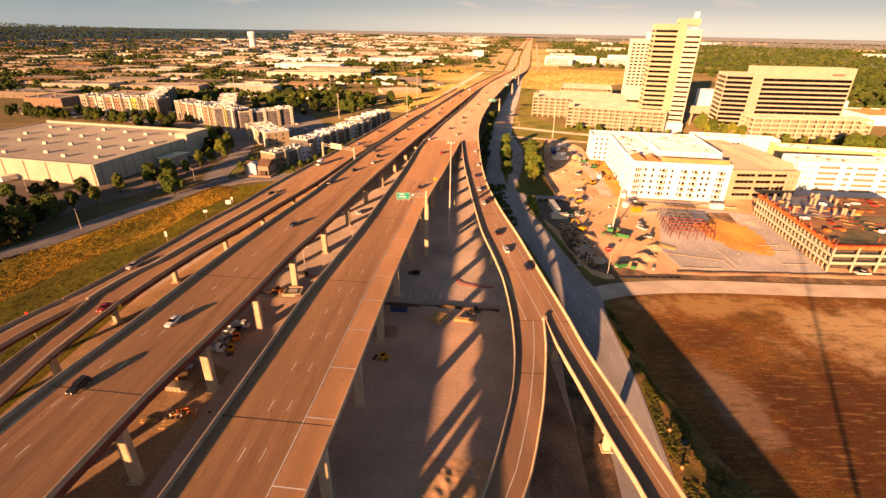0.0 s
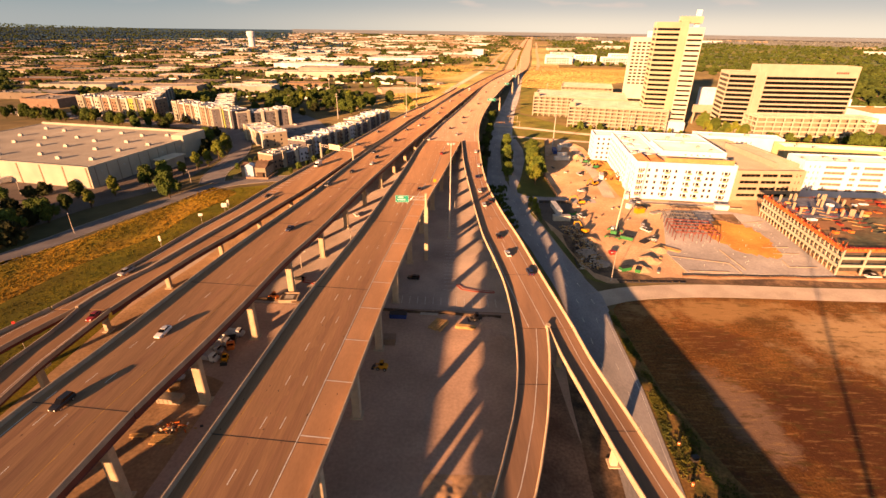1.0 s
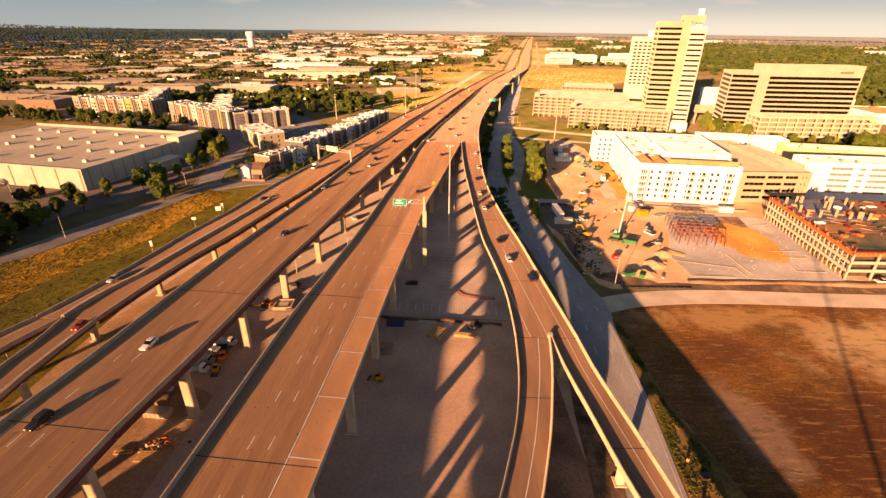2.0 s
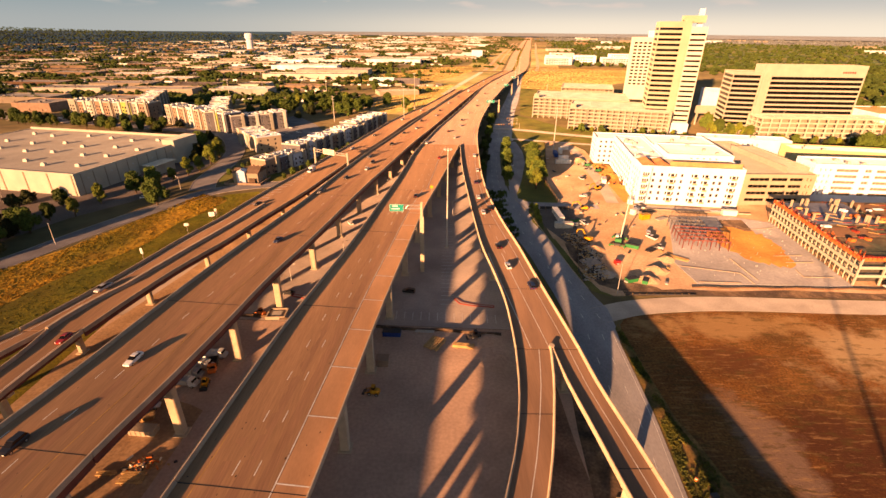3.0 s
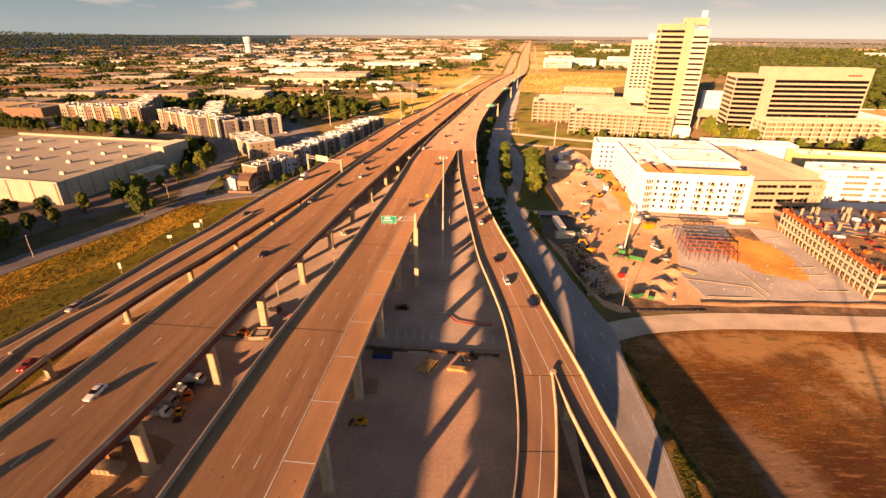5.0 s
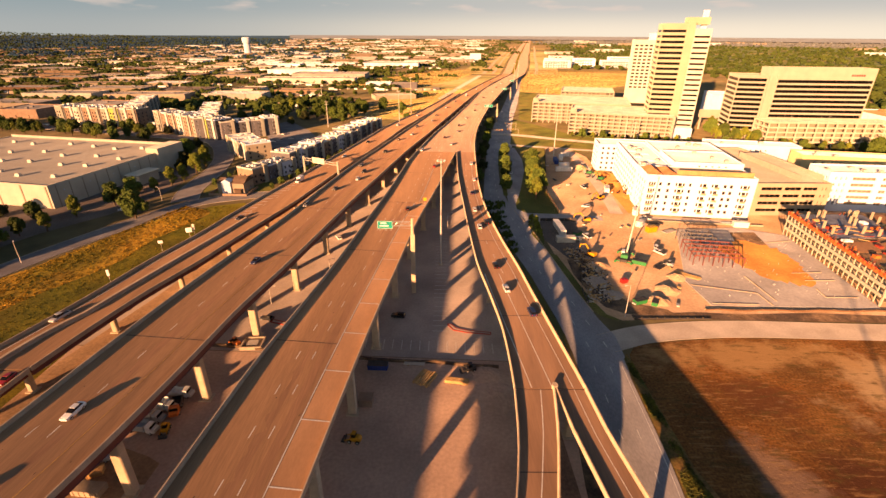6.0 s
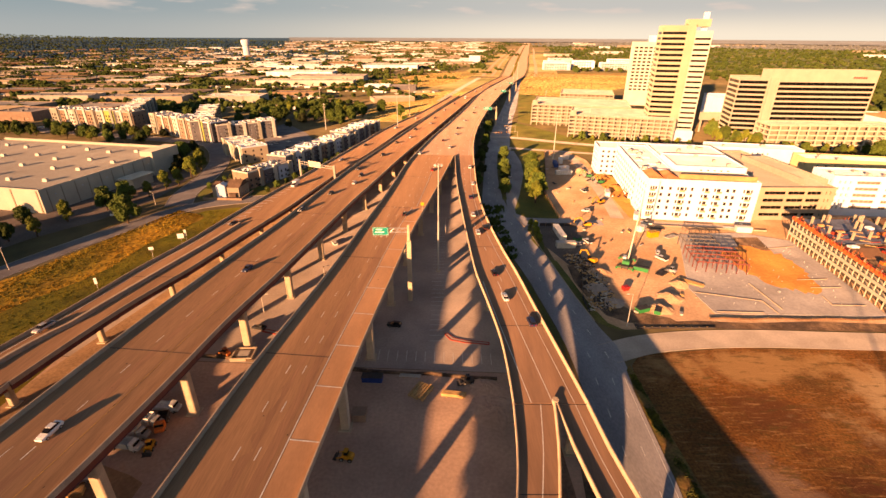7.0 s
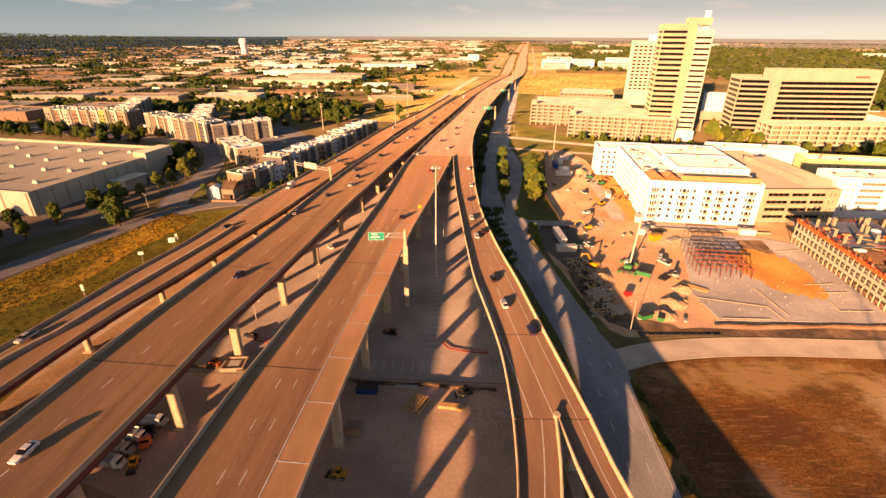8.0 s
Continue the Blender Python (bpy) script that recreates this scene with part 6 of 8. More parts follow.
def woodland(name, label, spots, leaf, seed):
    """Many far crowns, each a few uneven facetted clumps, in one mesh."""
    rng = random.Random(seed)
    phi = (1 + 5**0.5) / 2
    ico = [Vector(v).normalized() for v in ((-1, phi, 0), (1, phi, 0), (-1, -phi, 0), (1, -phi, 0), (0, -1, phi), (0, 1, phi), (0, -1, -phi), (0, 1, -phi), (phi, 0, -1), (phi, 0, 1), (-phi, 0, -1), (-phi, 0, 1))]
    fc = [(0, 11, 5), (0, 5, 1), (0, 1, 7), (0, 7, 10), (0, 10, 11), (1, 5, 9), (5, 11, 4), (11, 10, 2), (10, 7, 6), (7, 1, 8), (3, 9, 4), (3, 4, 2), (3, 2, 6), (3, 6, 8), (3, 8, 9), (4, 9, 5), (2, 4, 11), (6, 2, 10), (8, 6, 7), (9, 8, 1)]
    s = Shape()
    for x, y, r in spots:
        g = land(x, y)
        for k in range(3):
            rr = r * rng.uniform(0.45, 0.8)
            o = Vector((x + rng.uniform(-0.6, 0.6) * r, y + rng.uniform(-0.6, 0.6) * r, g + r * rng.uniform(0.35, 0.95)))
            s.add([tuple(o + Vector((v.x, v.y, v.z * 0.85)) * rr * rng.uniform(0.65, 1.25)) for v in ico], fc)
    return tagged(part(name, s, M[leaf]), label, "woodland", "", "stuff")


# ---- the far town ----
def town():
    rng = random.Random(11)
    woods_near, woods_far = [], []
    taken = []

    def free(x, y, w, d):
        return all(abs(x - a) > (w + c) / 2 + 6 or abs(y - b) > (d + e) / 2 + 10 for a, b, c, e in taken[-60:])

    count = 0
    far_halls = Shape()
    FAR_SLOTS = ["far_cream", "far_white", "far_tan", "far_ochre", "far_brown", "far_grey", "far_roof", "far_roof_pale", "far_roof_dark"]

    def hall(x, y, w, d, h, wall, roof, rot=0.0, label="", units=True):
        if math.hypot(abs(x) + w / 2, y + d) > 4250:
            return
        g = land(x, y)
        lone = bool(label) or y < 1500
        at = pose(x, y, g, 0, 0, rot)
        s = Shape()
        n = max(2, int(w / 14))
        wall_face(s, (-w / 2, 0), (w / 2, 0), -1, h, [(w * (k + 0.3) / n, w * (k + 0.3) / n + 4.0) for k in range(n)] if units else [], [(0.4, 3.9)], 0.6)
        wall_face(s, (w / 2, 0), (w / 2, d), -1, h, [], [], 0.3)
        wall_face(s, (w / 2, d), (-w / 2, d), -1, h, [], [], 0.3)
        wall_face(s, (-w / 2, d), (-w / 2, 0), -1, h, [], [], 0.3)
        for x0, y0, x1, y1 in ((-w / 2, 0, w / 2, 0.5), (-w / 2, d - 0.5, w / 2, d), (-w / 2, 0.5, -w / 2 + 0.5, d - 0.5), (w / 2 - 0.5, 0.5, w / 2, d - 0.5)):
            s.box(x0, y0, h, x1, y1, h + 0.9)
        r = Shape()
        r.box(-w / 2 + 0.5, 0.5, h - 0.5, w / 2 - 0.5, d - 0.5, h + 0.05)
        for k in range(int(w * d / 500)):
            ux, uy = rng.uniform(-w / 2 + 3, w / 2 - 6), rng.uniform(3, d - 6)
            r.box(ux, uy, h, ux + rng.uniform(2, 4), uy + rng.uniform(2, 3), h + rng.uniform(1, 2))
        if lone:
            t = thing("warehouse", label or "low pale warehouse with flat roof", "warehouse", "far warehouses", at=at)
            part("wall", s, M[wall], t)
            part("roof", r, M[roof], t)
        else:
            for piece, m in ((s, wall), (r, roof)):
                far_halls.add([tuple(at @ Vector(q)) for q in piece.v], piece.f, FAR_SLOTS.index(m))

    walls = ["far_cream", "far_white", "far_tan", "far_cream", "far_white", "far_tan", "far_white", "far_ochre"]
    roofs = ["far_roof_pale", "far_roof_dark", "far_roof", "far_roof_pale", "far_roof"]
    near_walls = ["far_tan", "far_ochre", "far_brown", "far_tan", "far_cream", "far_grey", "far_ochre"]
    near_roofs = ["far_roof_dark", "far_roof", "far_roof_dark", "far_roof", "far_roof_pale"]
    hall(-470, 512, 46, 40, 9, "brick", "roof_grey", -4, "red brick workshop with flat roof")
    hall(-420, 560, 60, 40, 8, "brick", "roof_grey", -4, "long brick workshop with dark roof")
    hall(-540, 575, 80, 40, 7, "far_tan", "far_roof", -4, "tan warehouse with flat roof")
    hall(-545, 668, 96, 40, 8, "far_cream", "far_roof", 2, "long cream warehouse with flat roof")
    hall(-418, 662, 110, 38, 8, "far_tan", "far_roof", 3, "long tan warehouse with flat roof")
    hall(-300, 672, 84, 38, 8, "far_cream", "far_roof_pale", 1, "cream warehouse with pale flat roof")
    for k in range(60):
        woods_near.append((-600 + 6.4 * k + rng.uniform(-4, 4), 640 + rng.uniform(-12, 6), rng.uniform(3, 5)))
    hall(-118, 856, 44, 24, 7, "white_wall", "roof_white", 0, "small white workshop beside the meadow")
    hall(-72, 846, 46, 24, 7, "grey_wall", "roof_grey", 0, "small grey workshop beside the meadow")
    hall(-70, 690, 60, 30, 5, "tan_wall", "roof_tan", 20, "low tan depot by the highway")
    hall(338, 560, 40, 50, 22, "white_wall", "roof_white", -15, "white office annex behind the tower")
    hall(430, 560, 120, 60, 16, "white_wall", "roof_white", -5, "white building behind the office block")
    hall(520, 480, 120, 60, 10, "white_wall", "roof_red", -5, "white building with red roof")
    hall(104, 1720, 36, 36, 22, "white_wall", "roof_white", 0, "white tower block by the motorway")
    hall(-240, 1005, 150, 60, 10, "far_cream", "far_roof", 0, "long cream warehouse with flat roof")
    hall(-260, 910, 180, 40, 9, "far_cream", "far_roof", 2, "long cream warehouse with tan roof")
    hall(-330, 1120, 150, 60, 10, "far_white", "far_roof_pale", 2, "long white warehouse with pale roof")
    hall(-150, 1370, 150, 80, 11, "far_white", "far_roof_pale", 0, "large white warehouse past the meadow")
    for a, b, c, e in ((-430, 680, 360, 90), (-240, 1030, 180, 100), (-260, 930, 210, 70), (-330, 1150, 180, 90), (-150, 1410, 190, 120), (-470, 545, 330, 120), (-95, 860, 130, 60)):
        taken.append((a, b, c, e))
    y = 610.0
    while y < 4100:
        hx = smooth_at(FAR, y)[0] if y > 1150 else smooth_at(LEFT_DECK, y)[0]
        lim = hx - (115 if y > 1250 else 190)
        x = -min(1.12, max(0.3, 1.12 * (3500 - y) / 1800)) * y - 60
        while x < lim:
            w = rng.uniform(28, 92) * (1 + y / 5000)
            d = rng.uniform(24, 52)
            cx, cy = x + w / 2, y + rng.uniform(-16, 16)
            if cx + w / 2 < lim and free(cx, cy + d / 2, w, d) and count < 640 and rng.random() < (0.78 if y < 1300 else 0.76):
                if not (-200 < cx < 60 and 820 < cy < 1330):
                    near = cy < 1050 or cx < -0.55 * cy
                    hall(cx, cy, w, d, rng.uniform(4.2, 6.5) if near else rng.uniform(5, 8.5), rng.choice(near_walls if near else walls), rng.choice(near_roofs if near else roofs), rng.uniform(-3, 3))
                    taken.append((cx, cy + d / 2, w, d))
                    count += 1
            elif rng.random() < 0.6:
                for q in range(int(rng.uniform(3, 9))):
                    woods_near.append((cx + rng.uniform(-0.5, 0.5) * w, cy + rng.uniform(-4, 24), rng.uniform(4, 7)))
            left = max(0.0, min(1.0, (-x / y - 0.35) / 0.4))          # more trees out to the west, fewer by the motorway
            for q in range(int(rng.uniform(6, 14) + 12 * left)):
                woods_near.append((x + w + rng.uniform(-6, 40), cy + rng.uniform(-22, 10), rng.uniform(3.5, 6.5)))
            x += w + rng.uniform(14, 48)
        for q in range(int(y / 6)):
            tx = -1.1 * y + (lim - 20 + 1.1 * y) * rng.random() ** 1.5
            woods_near.append((tx, y - rng.uniform(14, 30), rng.uniform(3, 6)))
        y += rng.uniform(62, 84) * (1 + y / 5200)
    # right of the motorway: woods with a few pale halls
    y = 1500.0
    while y < 3900:
        x = smooth_at(FAR, y)[1] + 80
        while x < 1.2 * y:
            w = rng.uniform(50, 150)
            if rng.random() < (0.30 if x < 0.5 * y else 0.13) and count < 720:
                hall(x + w / 2, y, w, rng.uniform(30, 60), rng.uniform(7, 12), rng.choice(walls), rng.choice(roofs), rng.uniform(-5, 5))
                count += 1
            x += w + rng.uniform(60, 200)
        y += rng.uniform(110, 170)
    for k in range(5200):
        y = rng.uniform(560, 4200)
        lo = (smooth_at(FAR, y)[1] + 95) if y > 1290 else 430 + (y - 560) * 0.25
        x = rng.uniform(lo, max(lo + 10, 1.15 * y))
        if (y < 1300 and x < 600 and y > 760) or math.hypot(x, y) > 4090:
            continue
        woods_far.append((x, y, rng.uniform(5, 9)))
    for k in range(3600):                                        # dark belt along the horizon
        y = rng.uniform(3300, 4700) * 1.0
        x = rng.uniform(-1.15 * y, 1.15 * y)
        if math.hypot(x, y) > 4090:
            continue
        if -0.3 * y < x < 0.17 * y and y < 4350:
            continue
        woods_far.append((x, y, rng.uniform(5, 8)))
    for k in range(4200):
        y = rng.uniform(1700, 4300)
        x = -1.15 * y + (0.95 * y) * rng.random() ** 2
        if math.hypot(x, y) > 4090:
            continue
        woods_far.append((x, y, rng.uniform(5, 9)))
    tagged(part("far_halls", far_halls, [M[m] for m in FAR_SLOTS]), "pale low warehouses of the far town", "far town", "", "stuff")
    woodland("town_trees", "dark green trees scattered between the warehouses", woods_near, "leaf_town", 3)
    split = [w for w in woods_far if w[0] > 0.17 * w[1] and math.hypot(w[0], w[1]) < 3450]
    beyond = [w for w in woods_far if math.hypot(w[0], w[1]) >= 3450 or w[0] <= 0.17 * w[1]]
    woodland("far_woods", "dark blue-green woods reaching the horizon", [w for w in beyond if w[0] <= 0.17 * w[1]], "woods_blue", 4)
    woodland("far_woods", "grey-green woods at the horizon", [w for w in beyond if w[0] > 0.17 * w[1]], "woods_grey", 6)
    woodland("far_woods", "olive green woods reaching the horizon", split, "leaf_town", 5)
    # lorries, containers and sheds standing in the yards between the halls
    s = Shape()
    for x, y, w, dd in taken:
        for q in range(int(rng.uniform(16, 34))):
            bx, by = x + rng.uniform(-0.75, 0.75) * w, y - dd / 2 - rng.uniform(6, 26)
            if inside([(-190, 850), (-60, 820), (85, 1240), (60, 1330), (-150, 1000)], bx, by) or bx > (smooth_at(FAR, by)[0] if by > 1150 else smooth_at(LEFT_DECK, by)[0]) - 60:
                continue
            big = rng.random() < 0.3
            l, h, g = rng.uniform(8, 14) if big else rng.uniform(3, 5.5), rng.uniform(2.6, 4.0) if big else rng.uniform(1.3, 2.0), land(bx, by)
            s.box(-l / 2, -1.2, 0, l / 2, 1.2, h, rng.choice((0, 0, 0, 1, 2)), Matrix.Translation((bx, by, g)) @ Matrix.Rotation(rng.uniform(-0.5, 0.5), 4, "Z"))
    tagged(part("yard_clutter", s, [M["sign_white"], M["far_tan"], M["far_grey"]]), "lorries, containers and sheds in the warehouse yards", "yard clutter", "", "stuff")
    # water tower
    g = land(-800, 2030)
    t = thing("water_tower", "white water tower with a wide tank on a thick stem", "water tower", at=pose(-800, 2030, g))
    s = Shape()
    s.tube((0, 0, 0), (0, 0, 42), 13, 12, 20)
    part("stem", s, M["white_wall"], t, smooth=False)
    s = Shape()
    rings = []
    for z, r in ((41, 12), (46, 15), (52, 16), (60, 16.4), (63, 15.2), (64.6, 9), (65, 0.5)):
        rings.append([(r * math.cos(2 * math.pi * i / 24), r * math.sin(2 * math.pi * i / 24), z) for i in range(24)])
    s.loft(rings)
    part("tank", s, M["white_wall"], t)


town()


# ---- vehicles ----
def wheel_mesh(r, w):
    s = Shape()
    s.tube((-w / 2, 0, 0), (w / 2, 0, 0), r, r, 12, 0)
    s.tube((-w / 2 - 0.02, 0, 0), (w / 2 + 0.02, 0, 0), r * 0.6, r * 0.6, 10, 1)
    return s.mesh("wheel", [M["rubber"], M["steel"]])


WHEEL, BIG_WHEEL = wheel_mesh(0.34, 0.24), wheel_mesh(0.5, 0.3)


def lofted(profile, widths, slot=0):
    """A body from (y, bottom, top) stations and half widths, with tucked upper edges."""
    s = Shape()
    rings = []
    for (y, b, t), w in zip(profile, widths):
        e = min(0.16, (t - b) * 0.35)
        rings.append([(-w * 0.92, y, b), (w * 0.92, y, b), (w, y, b + e), (w, y, t - e), (w * 0.88, y, t), (-w * 0.88, y, t), (-w, y, t - e), (-w, y, b + e)])
    s.loft(rings, slot)
    return s


def vehicle(kind, paint, label):
    """Front towards +y, base at the origin."""
    v = thing(kind, label, {"pickup_truck": "pickup truck", "box_truck": "truck"}.get(kind, "car"), "traffic")
    if kind == "sedan":
        ln, wd = 4.8, 0.92
        body = lofted([(-2.4, 0.45, 0.95), (-2.2, 0.3, 1.02), (-1.3, 0.26, 1.04), (0.6, 0.26, 1.0), (1.9, 0.3, 0.9), (2.4, 0.42, 0.78)], [0.78, 0.88, wd, wd, 0.88, 0.74])
        cab = [(-1.9, 1.0, 1.05), (-1.2, 1.0, 1.42), (0.0, 1.0, 1.46), (0.9, 0.98, 1.06)]
        cw = [0.7, 0.66, 0.68, 0.74]
    elif kind == "suv":
        body = lofted([(-2.4, 0.5, 1.15), (-2.25, 0.36, 1.2), (0.7, 0.34, 1.15), (2.0, 0.38, 1.06), (2.4, 0.5, 0.92)], [0.86, 0.96, 0.97, 0.94, 0.82])
        cab = [(-2.3, 1.15, 1.3), (-2.0, 1.15, 1.72), (0.2, 1.15, 1.76), (1.0, 1.12, 1.2)]
        cw = [0.82, 0.74, 0.76, 0.82]
    elif kind == "pickup_truck":
        body = lofted([(-2.9, 0.55, 1.1), (-2.75, 0.42, 1.12), (1.2, 0.42, 1.14), (2.4, 0.44, 1.1), (2.85, 0.55, 0.95)], [0.94, 0.99, 0.99, 0.97, 0.86])
        cab = [(-0.75, 1.1, 1.3), (-0.6, 1.1, 1.82), (0.8, 1.1, 1.86), (1.55, 1.1, 1.2)]
        cw = [0.84, 0.78, 0.78, 0.86]
    else:
        body = lofted([(-3.4, 0.6, 0.95), (1.4, 0.6, 0.95), (1.45, 0.45, 1.5), (3.1, 0.45, 1.45), (3.4, 0.6, 1.2)], [0.95, 0.95, 1.05, 1.05, 0.95])
        cab = [(1.4, 1.4, 2.3), (1.5, 1.4, 2.45), (2.3, 1.4, 2.4), (3.0, 1.4, 1.5)]
        cw = [0.95, 0.92, 0.92, 1.0]
    part("body", body, M[paint], v)
    glass = Shape()
    glass.v, glass.f, glass.m = [], [], []
    g2 = Shape()
    rings = [[(-w - 0.01, y, b), (w + 0.01, y, b), (w * 0.9, y, t), (-w * 0.9, y, t)] for (y, b, t), w in zip(cab, cw)]
    g2.loft(rings)
    cabin = part("cabin", g2, M["glass"], v, "dark glazed cabin")
    rf = Shape()
    (ya, _, ta), (yb, _, tb) = cab[1], cab[2]
    rf.loft([[(-cw[1] * 0.92, ya - 0.05, ta - 0.02), (cw[1] * 0.92, ya - 0.05, ta - 0.02), (cw[1] * 0.86, ya - 0.05, ta + 0.05), (-cw[1] * 0.86, ya - 0.05, ta + 0.05)], [(-cw[2] * 0.92, yb + 0.05, tb - 0.02), (cw[2] * 0.92, yb + 0.05, tb - 0.02), (cw[2] * 0.86, yb + 0.05, tb + 0.05), (-cw[2] * 0.86, yb + 0.05, tb + 0.05)]])
    part("roof_panel", rf, M[paint], cabin)
    if kind == "pickup_truck":
        bed = Shape()
        bed.box(-0.82, -2.7, 1.0, 0.82, -0.95, 1.135)
        part("truck_bed", bed, M["darkmetal"], v)
    if kind == "box_truck":
        bx = Shape()
        bx.box(-1.15, -3.5, 0.95, 1.15, 1.2, 3.1)
        bx.box(-1.18, -3.52, 3.02, 1.18, 1.22, 3.12)
        part("cargo_box", bx, M["car_white"], v)
    y_end = {"sedan": 2.36, "suv": 2.37, "pickup_truck": 2.82, "box_truck": 3.38}[kind]
    for sx_ in (-0.58, 0.58):
        s = Shape()
        s.box(sx_ - 0.17, y_end - 0.12, 0.68, sx_ + 0.17, y_end + 0.04, 0.86)
        part("headlight", s, M["lamp_lens"], v)
        s = Shape()
        s.box(sx_ - 0.15, -y_end - 0.06, 0.78, sx_ + 0.15, -y_end + 0.1, 0.98)
        part("tail_light", s, M["tail"], v)
    wy = {"sedan": 1.42, "suv": 1.45, "pickup_truck": 1.8, "box_truck": 2.1}[kind]
    for x in (-0.84, 0.84):
        for yy in (-wy, wy):
            w = part("wheel", BIG_WHEEL if kind == "box_truck" else WHEEL, None, v)
            w.location = (x, yy, 0.5 if kind == "box_truck" else 0.34)
    return v


FLEET = {}


def park(kind, paint, m):
    names = {"sedan": "sedan", "suv": "sport utility car", "pickup_truck": "pickup truck with open bed", "box_truck": "box truck with white cargo box"}
    col_ = paint.replace("car_", "")
    key = (kind, paint)
    if key not in FLEET:
        FLEET[key] = vehicle(kind, paint, f"{col_} {names[kind]} on the highway")
        FLEET[key].matrix_world = m
        return FLEET[key]
    return copy_thing(FLEET[key], m)


def on_deck(rows, y, x, kind, paint, towards=False):
    """A vehicle on a deck, along its line."""
    a, b = smooth_at(rows, y - 2), smooth_at(rows, y + 2)
    dx = ((b[0] + b[1]) - (a[0] + a[1])) / 2 / 4
    h = math.degrees(math.atan2(-dx, 1)) + (180 if towards else 0)
    l, r, z = smooth_at(rows, y)
    x = min(max(x, l + 2.2), r - 2.2)
    park(kind, paint, pose(x, y, z + 0.012, 0, 0, h))


for y, x, k, p in ((54.7, -70.9, "sedan", "car_white"), (126, -62, "sedan", "car_navy"), (188, -61.9, "suv", "car_grey"), (215, -54.7, "sedan", "car_black"), (235, -46.5, "sedan", "car_white"), (251, -45.7, "suv", "car_black"), (267, -50, "sedan", "car_grey"), (307, -40, "pickup_truck", "car_black"), (352, -35, "sedan", "car_black"), (375, -26, "sedan", "car_white"), (412, -24, "suv", "car_black"), (446, -11, "sedan", "car_silver"), (480, -8, "sedan", "car_black"), (540, 2, "suv", "car_white"), (600, 14, "sedan", "car_black"), (30, -77, "suv", "car_black"), (660, 30, "box_truck", "car_white"), (760, 50, "sedan", "car_white"), (830, 64, "sedan", "car_white"), (900, 84, "suv", "car_black")):
    on_deck(LEFT_DECK, y, x, k, p, True)
for y, x, k, p in ((183, -15, "sedan", "car_black"), (266, -5, "sedan", "car_red"), (313, -15, "suv", "car_white"), (335, 6, "sedan", "car_white"), (362, 1, "sedan", "car_black"), (390, 12, "sedan", "car_silver"), (420, 14, "suv", "car_black"), (465, 22, "sedan", "car_white"), (520, 34, "sedan", "car_black"), (565, 37, "sedan", "car_white"), (640, 52, "suv", "car_grey"), (720, 72, "sedan", "car_white"), (790, 84, "sedan", "car_black"), (860, 100, "suv", "car_white"), (950, 122, "sedan", "car_white")):
    on_deck(RIGHT_DECK if y < 302 else RIGHT_FAR, y, x, k, p)
for y, x, k, p in ((101, -111.3, "pickup_truck", "car_silver"), (182, -90.8, "sedan", "car_black"), (240, -80.4, "box_truck", "car_white"), (299, -66.9, "sedan", "car_white"), (74, -104, "sedan", "car_red"), (345, -58, "sedan", "car_black"), (420, -42, "suv", "car_white"), (480, -27, "sedan", "car_white")):
    on_deck(CONNECTOR if y > 78 else CONN_B, y, x, k, p, True)
for y, x, k, p in ((105.6, 28, "suv", "car_navy"), (119, 21.8, "sedan", "car_white"), (135, 19.9, "sedan", "car_black"), (171, 16.5, "sedan", "car_white"), (176, 19.8, "suv", "car_black"), (192, 15.6, "sedan", "car_white"), (217, 15.6, "sedan", "car_navy"), (241, 18.2, "sedan", "car_white"), (276, 18, "suv", "car_white")):
    on_deck(RAMP, y, x, k, p)
for x, y, k, p, h in ((57, 383, "sedan", "car_white", -9), (54, 389, "suv", "car_white", -9), (74, 534, "sedan", "car_white", -10), (50, 340, "sedan", "car_black", -6), (47, 300, "sedan", "car_white", 170), (66, 480, "sedan", "car_white", 170), (80, 560, "suv", "car_silver", -10), (-58, 118, "sedan", "car_black", 80), (-14, 120, "suv", "car_black", 80), (-38, 190, "sedan", "car_white", 10), (-48, 186, "suv", "car_white", 30), (-172, 222, "sedan", "car_white", -60), (-257, 262, "suv", "car_white", 80), (-150, 398, "sedan", "car_white", 60), (-146, 402, "suv", "car_silver", 60), (-138, 410, "sedan", "car_white", 60), (-131, 384, "suv", "car_black", 150), (-152, 430, "sedan", "car_white", 60), (-126, 410, "sedan", "car_silver", 150)):
    park(k, p, pose(x, y, 0.09, 0, 0, h))


# ---- masts, signs, lamps ----
def high_mast(x, y, h, base=0.0, thick=1.0):
    t = thing("high_mast_light", "tall grey high-mast light pole with a ring of lamps", "light pole", "high masts", at=pose(x, y, base))
    s = Shape()
    s.tube((0, 0, 0), (0, 0, h), 0.42 * thick, 0.16 * thick, 12)
    part("pole", s, M["pole"], t)
    s = Shape()
    s.box(-0.9, -0.9, 0, 0.9, 0.9, 0.5)
    part("base_block", s, M["column"], t)
    s = Shape()
    ring = []
    for r, z in ((1.0, h - 0.5), (1.15, h - 0.5), (1.15, h - 0.3), (1.0, h - 0.3)):
        ring.append((r, z))
    s.loft([[(r * math.cos(a), r * math.sin(a), z) for r, z in ring] for a in [2 * math.pi * i / 16 for i in range(17)]], caps=False)
    part("lamp_ring", s, M["steel"], t)
    for k in range(8):
        a = 2 * math.pi * k / 8
        s = Shape()
        s.tube((1.1 * math.cos(a), 1.1 * math.sin(a), h - 0.4), (1.75 * math.cos(a), 1.75 * math.sin(a), h - 0.5), 0.1, 0.3, 8)
        part("luminaire", s, M["sign_white"], t)


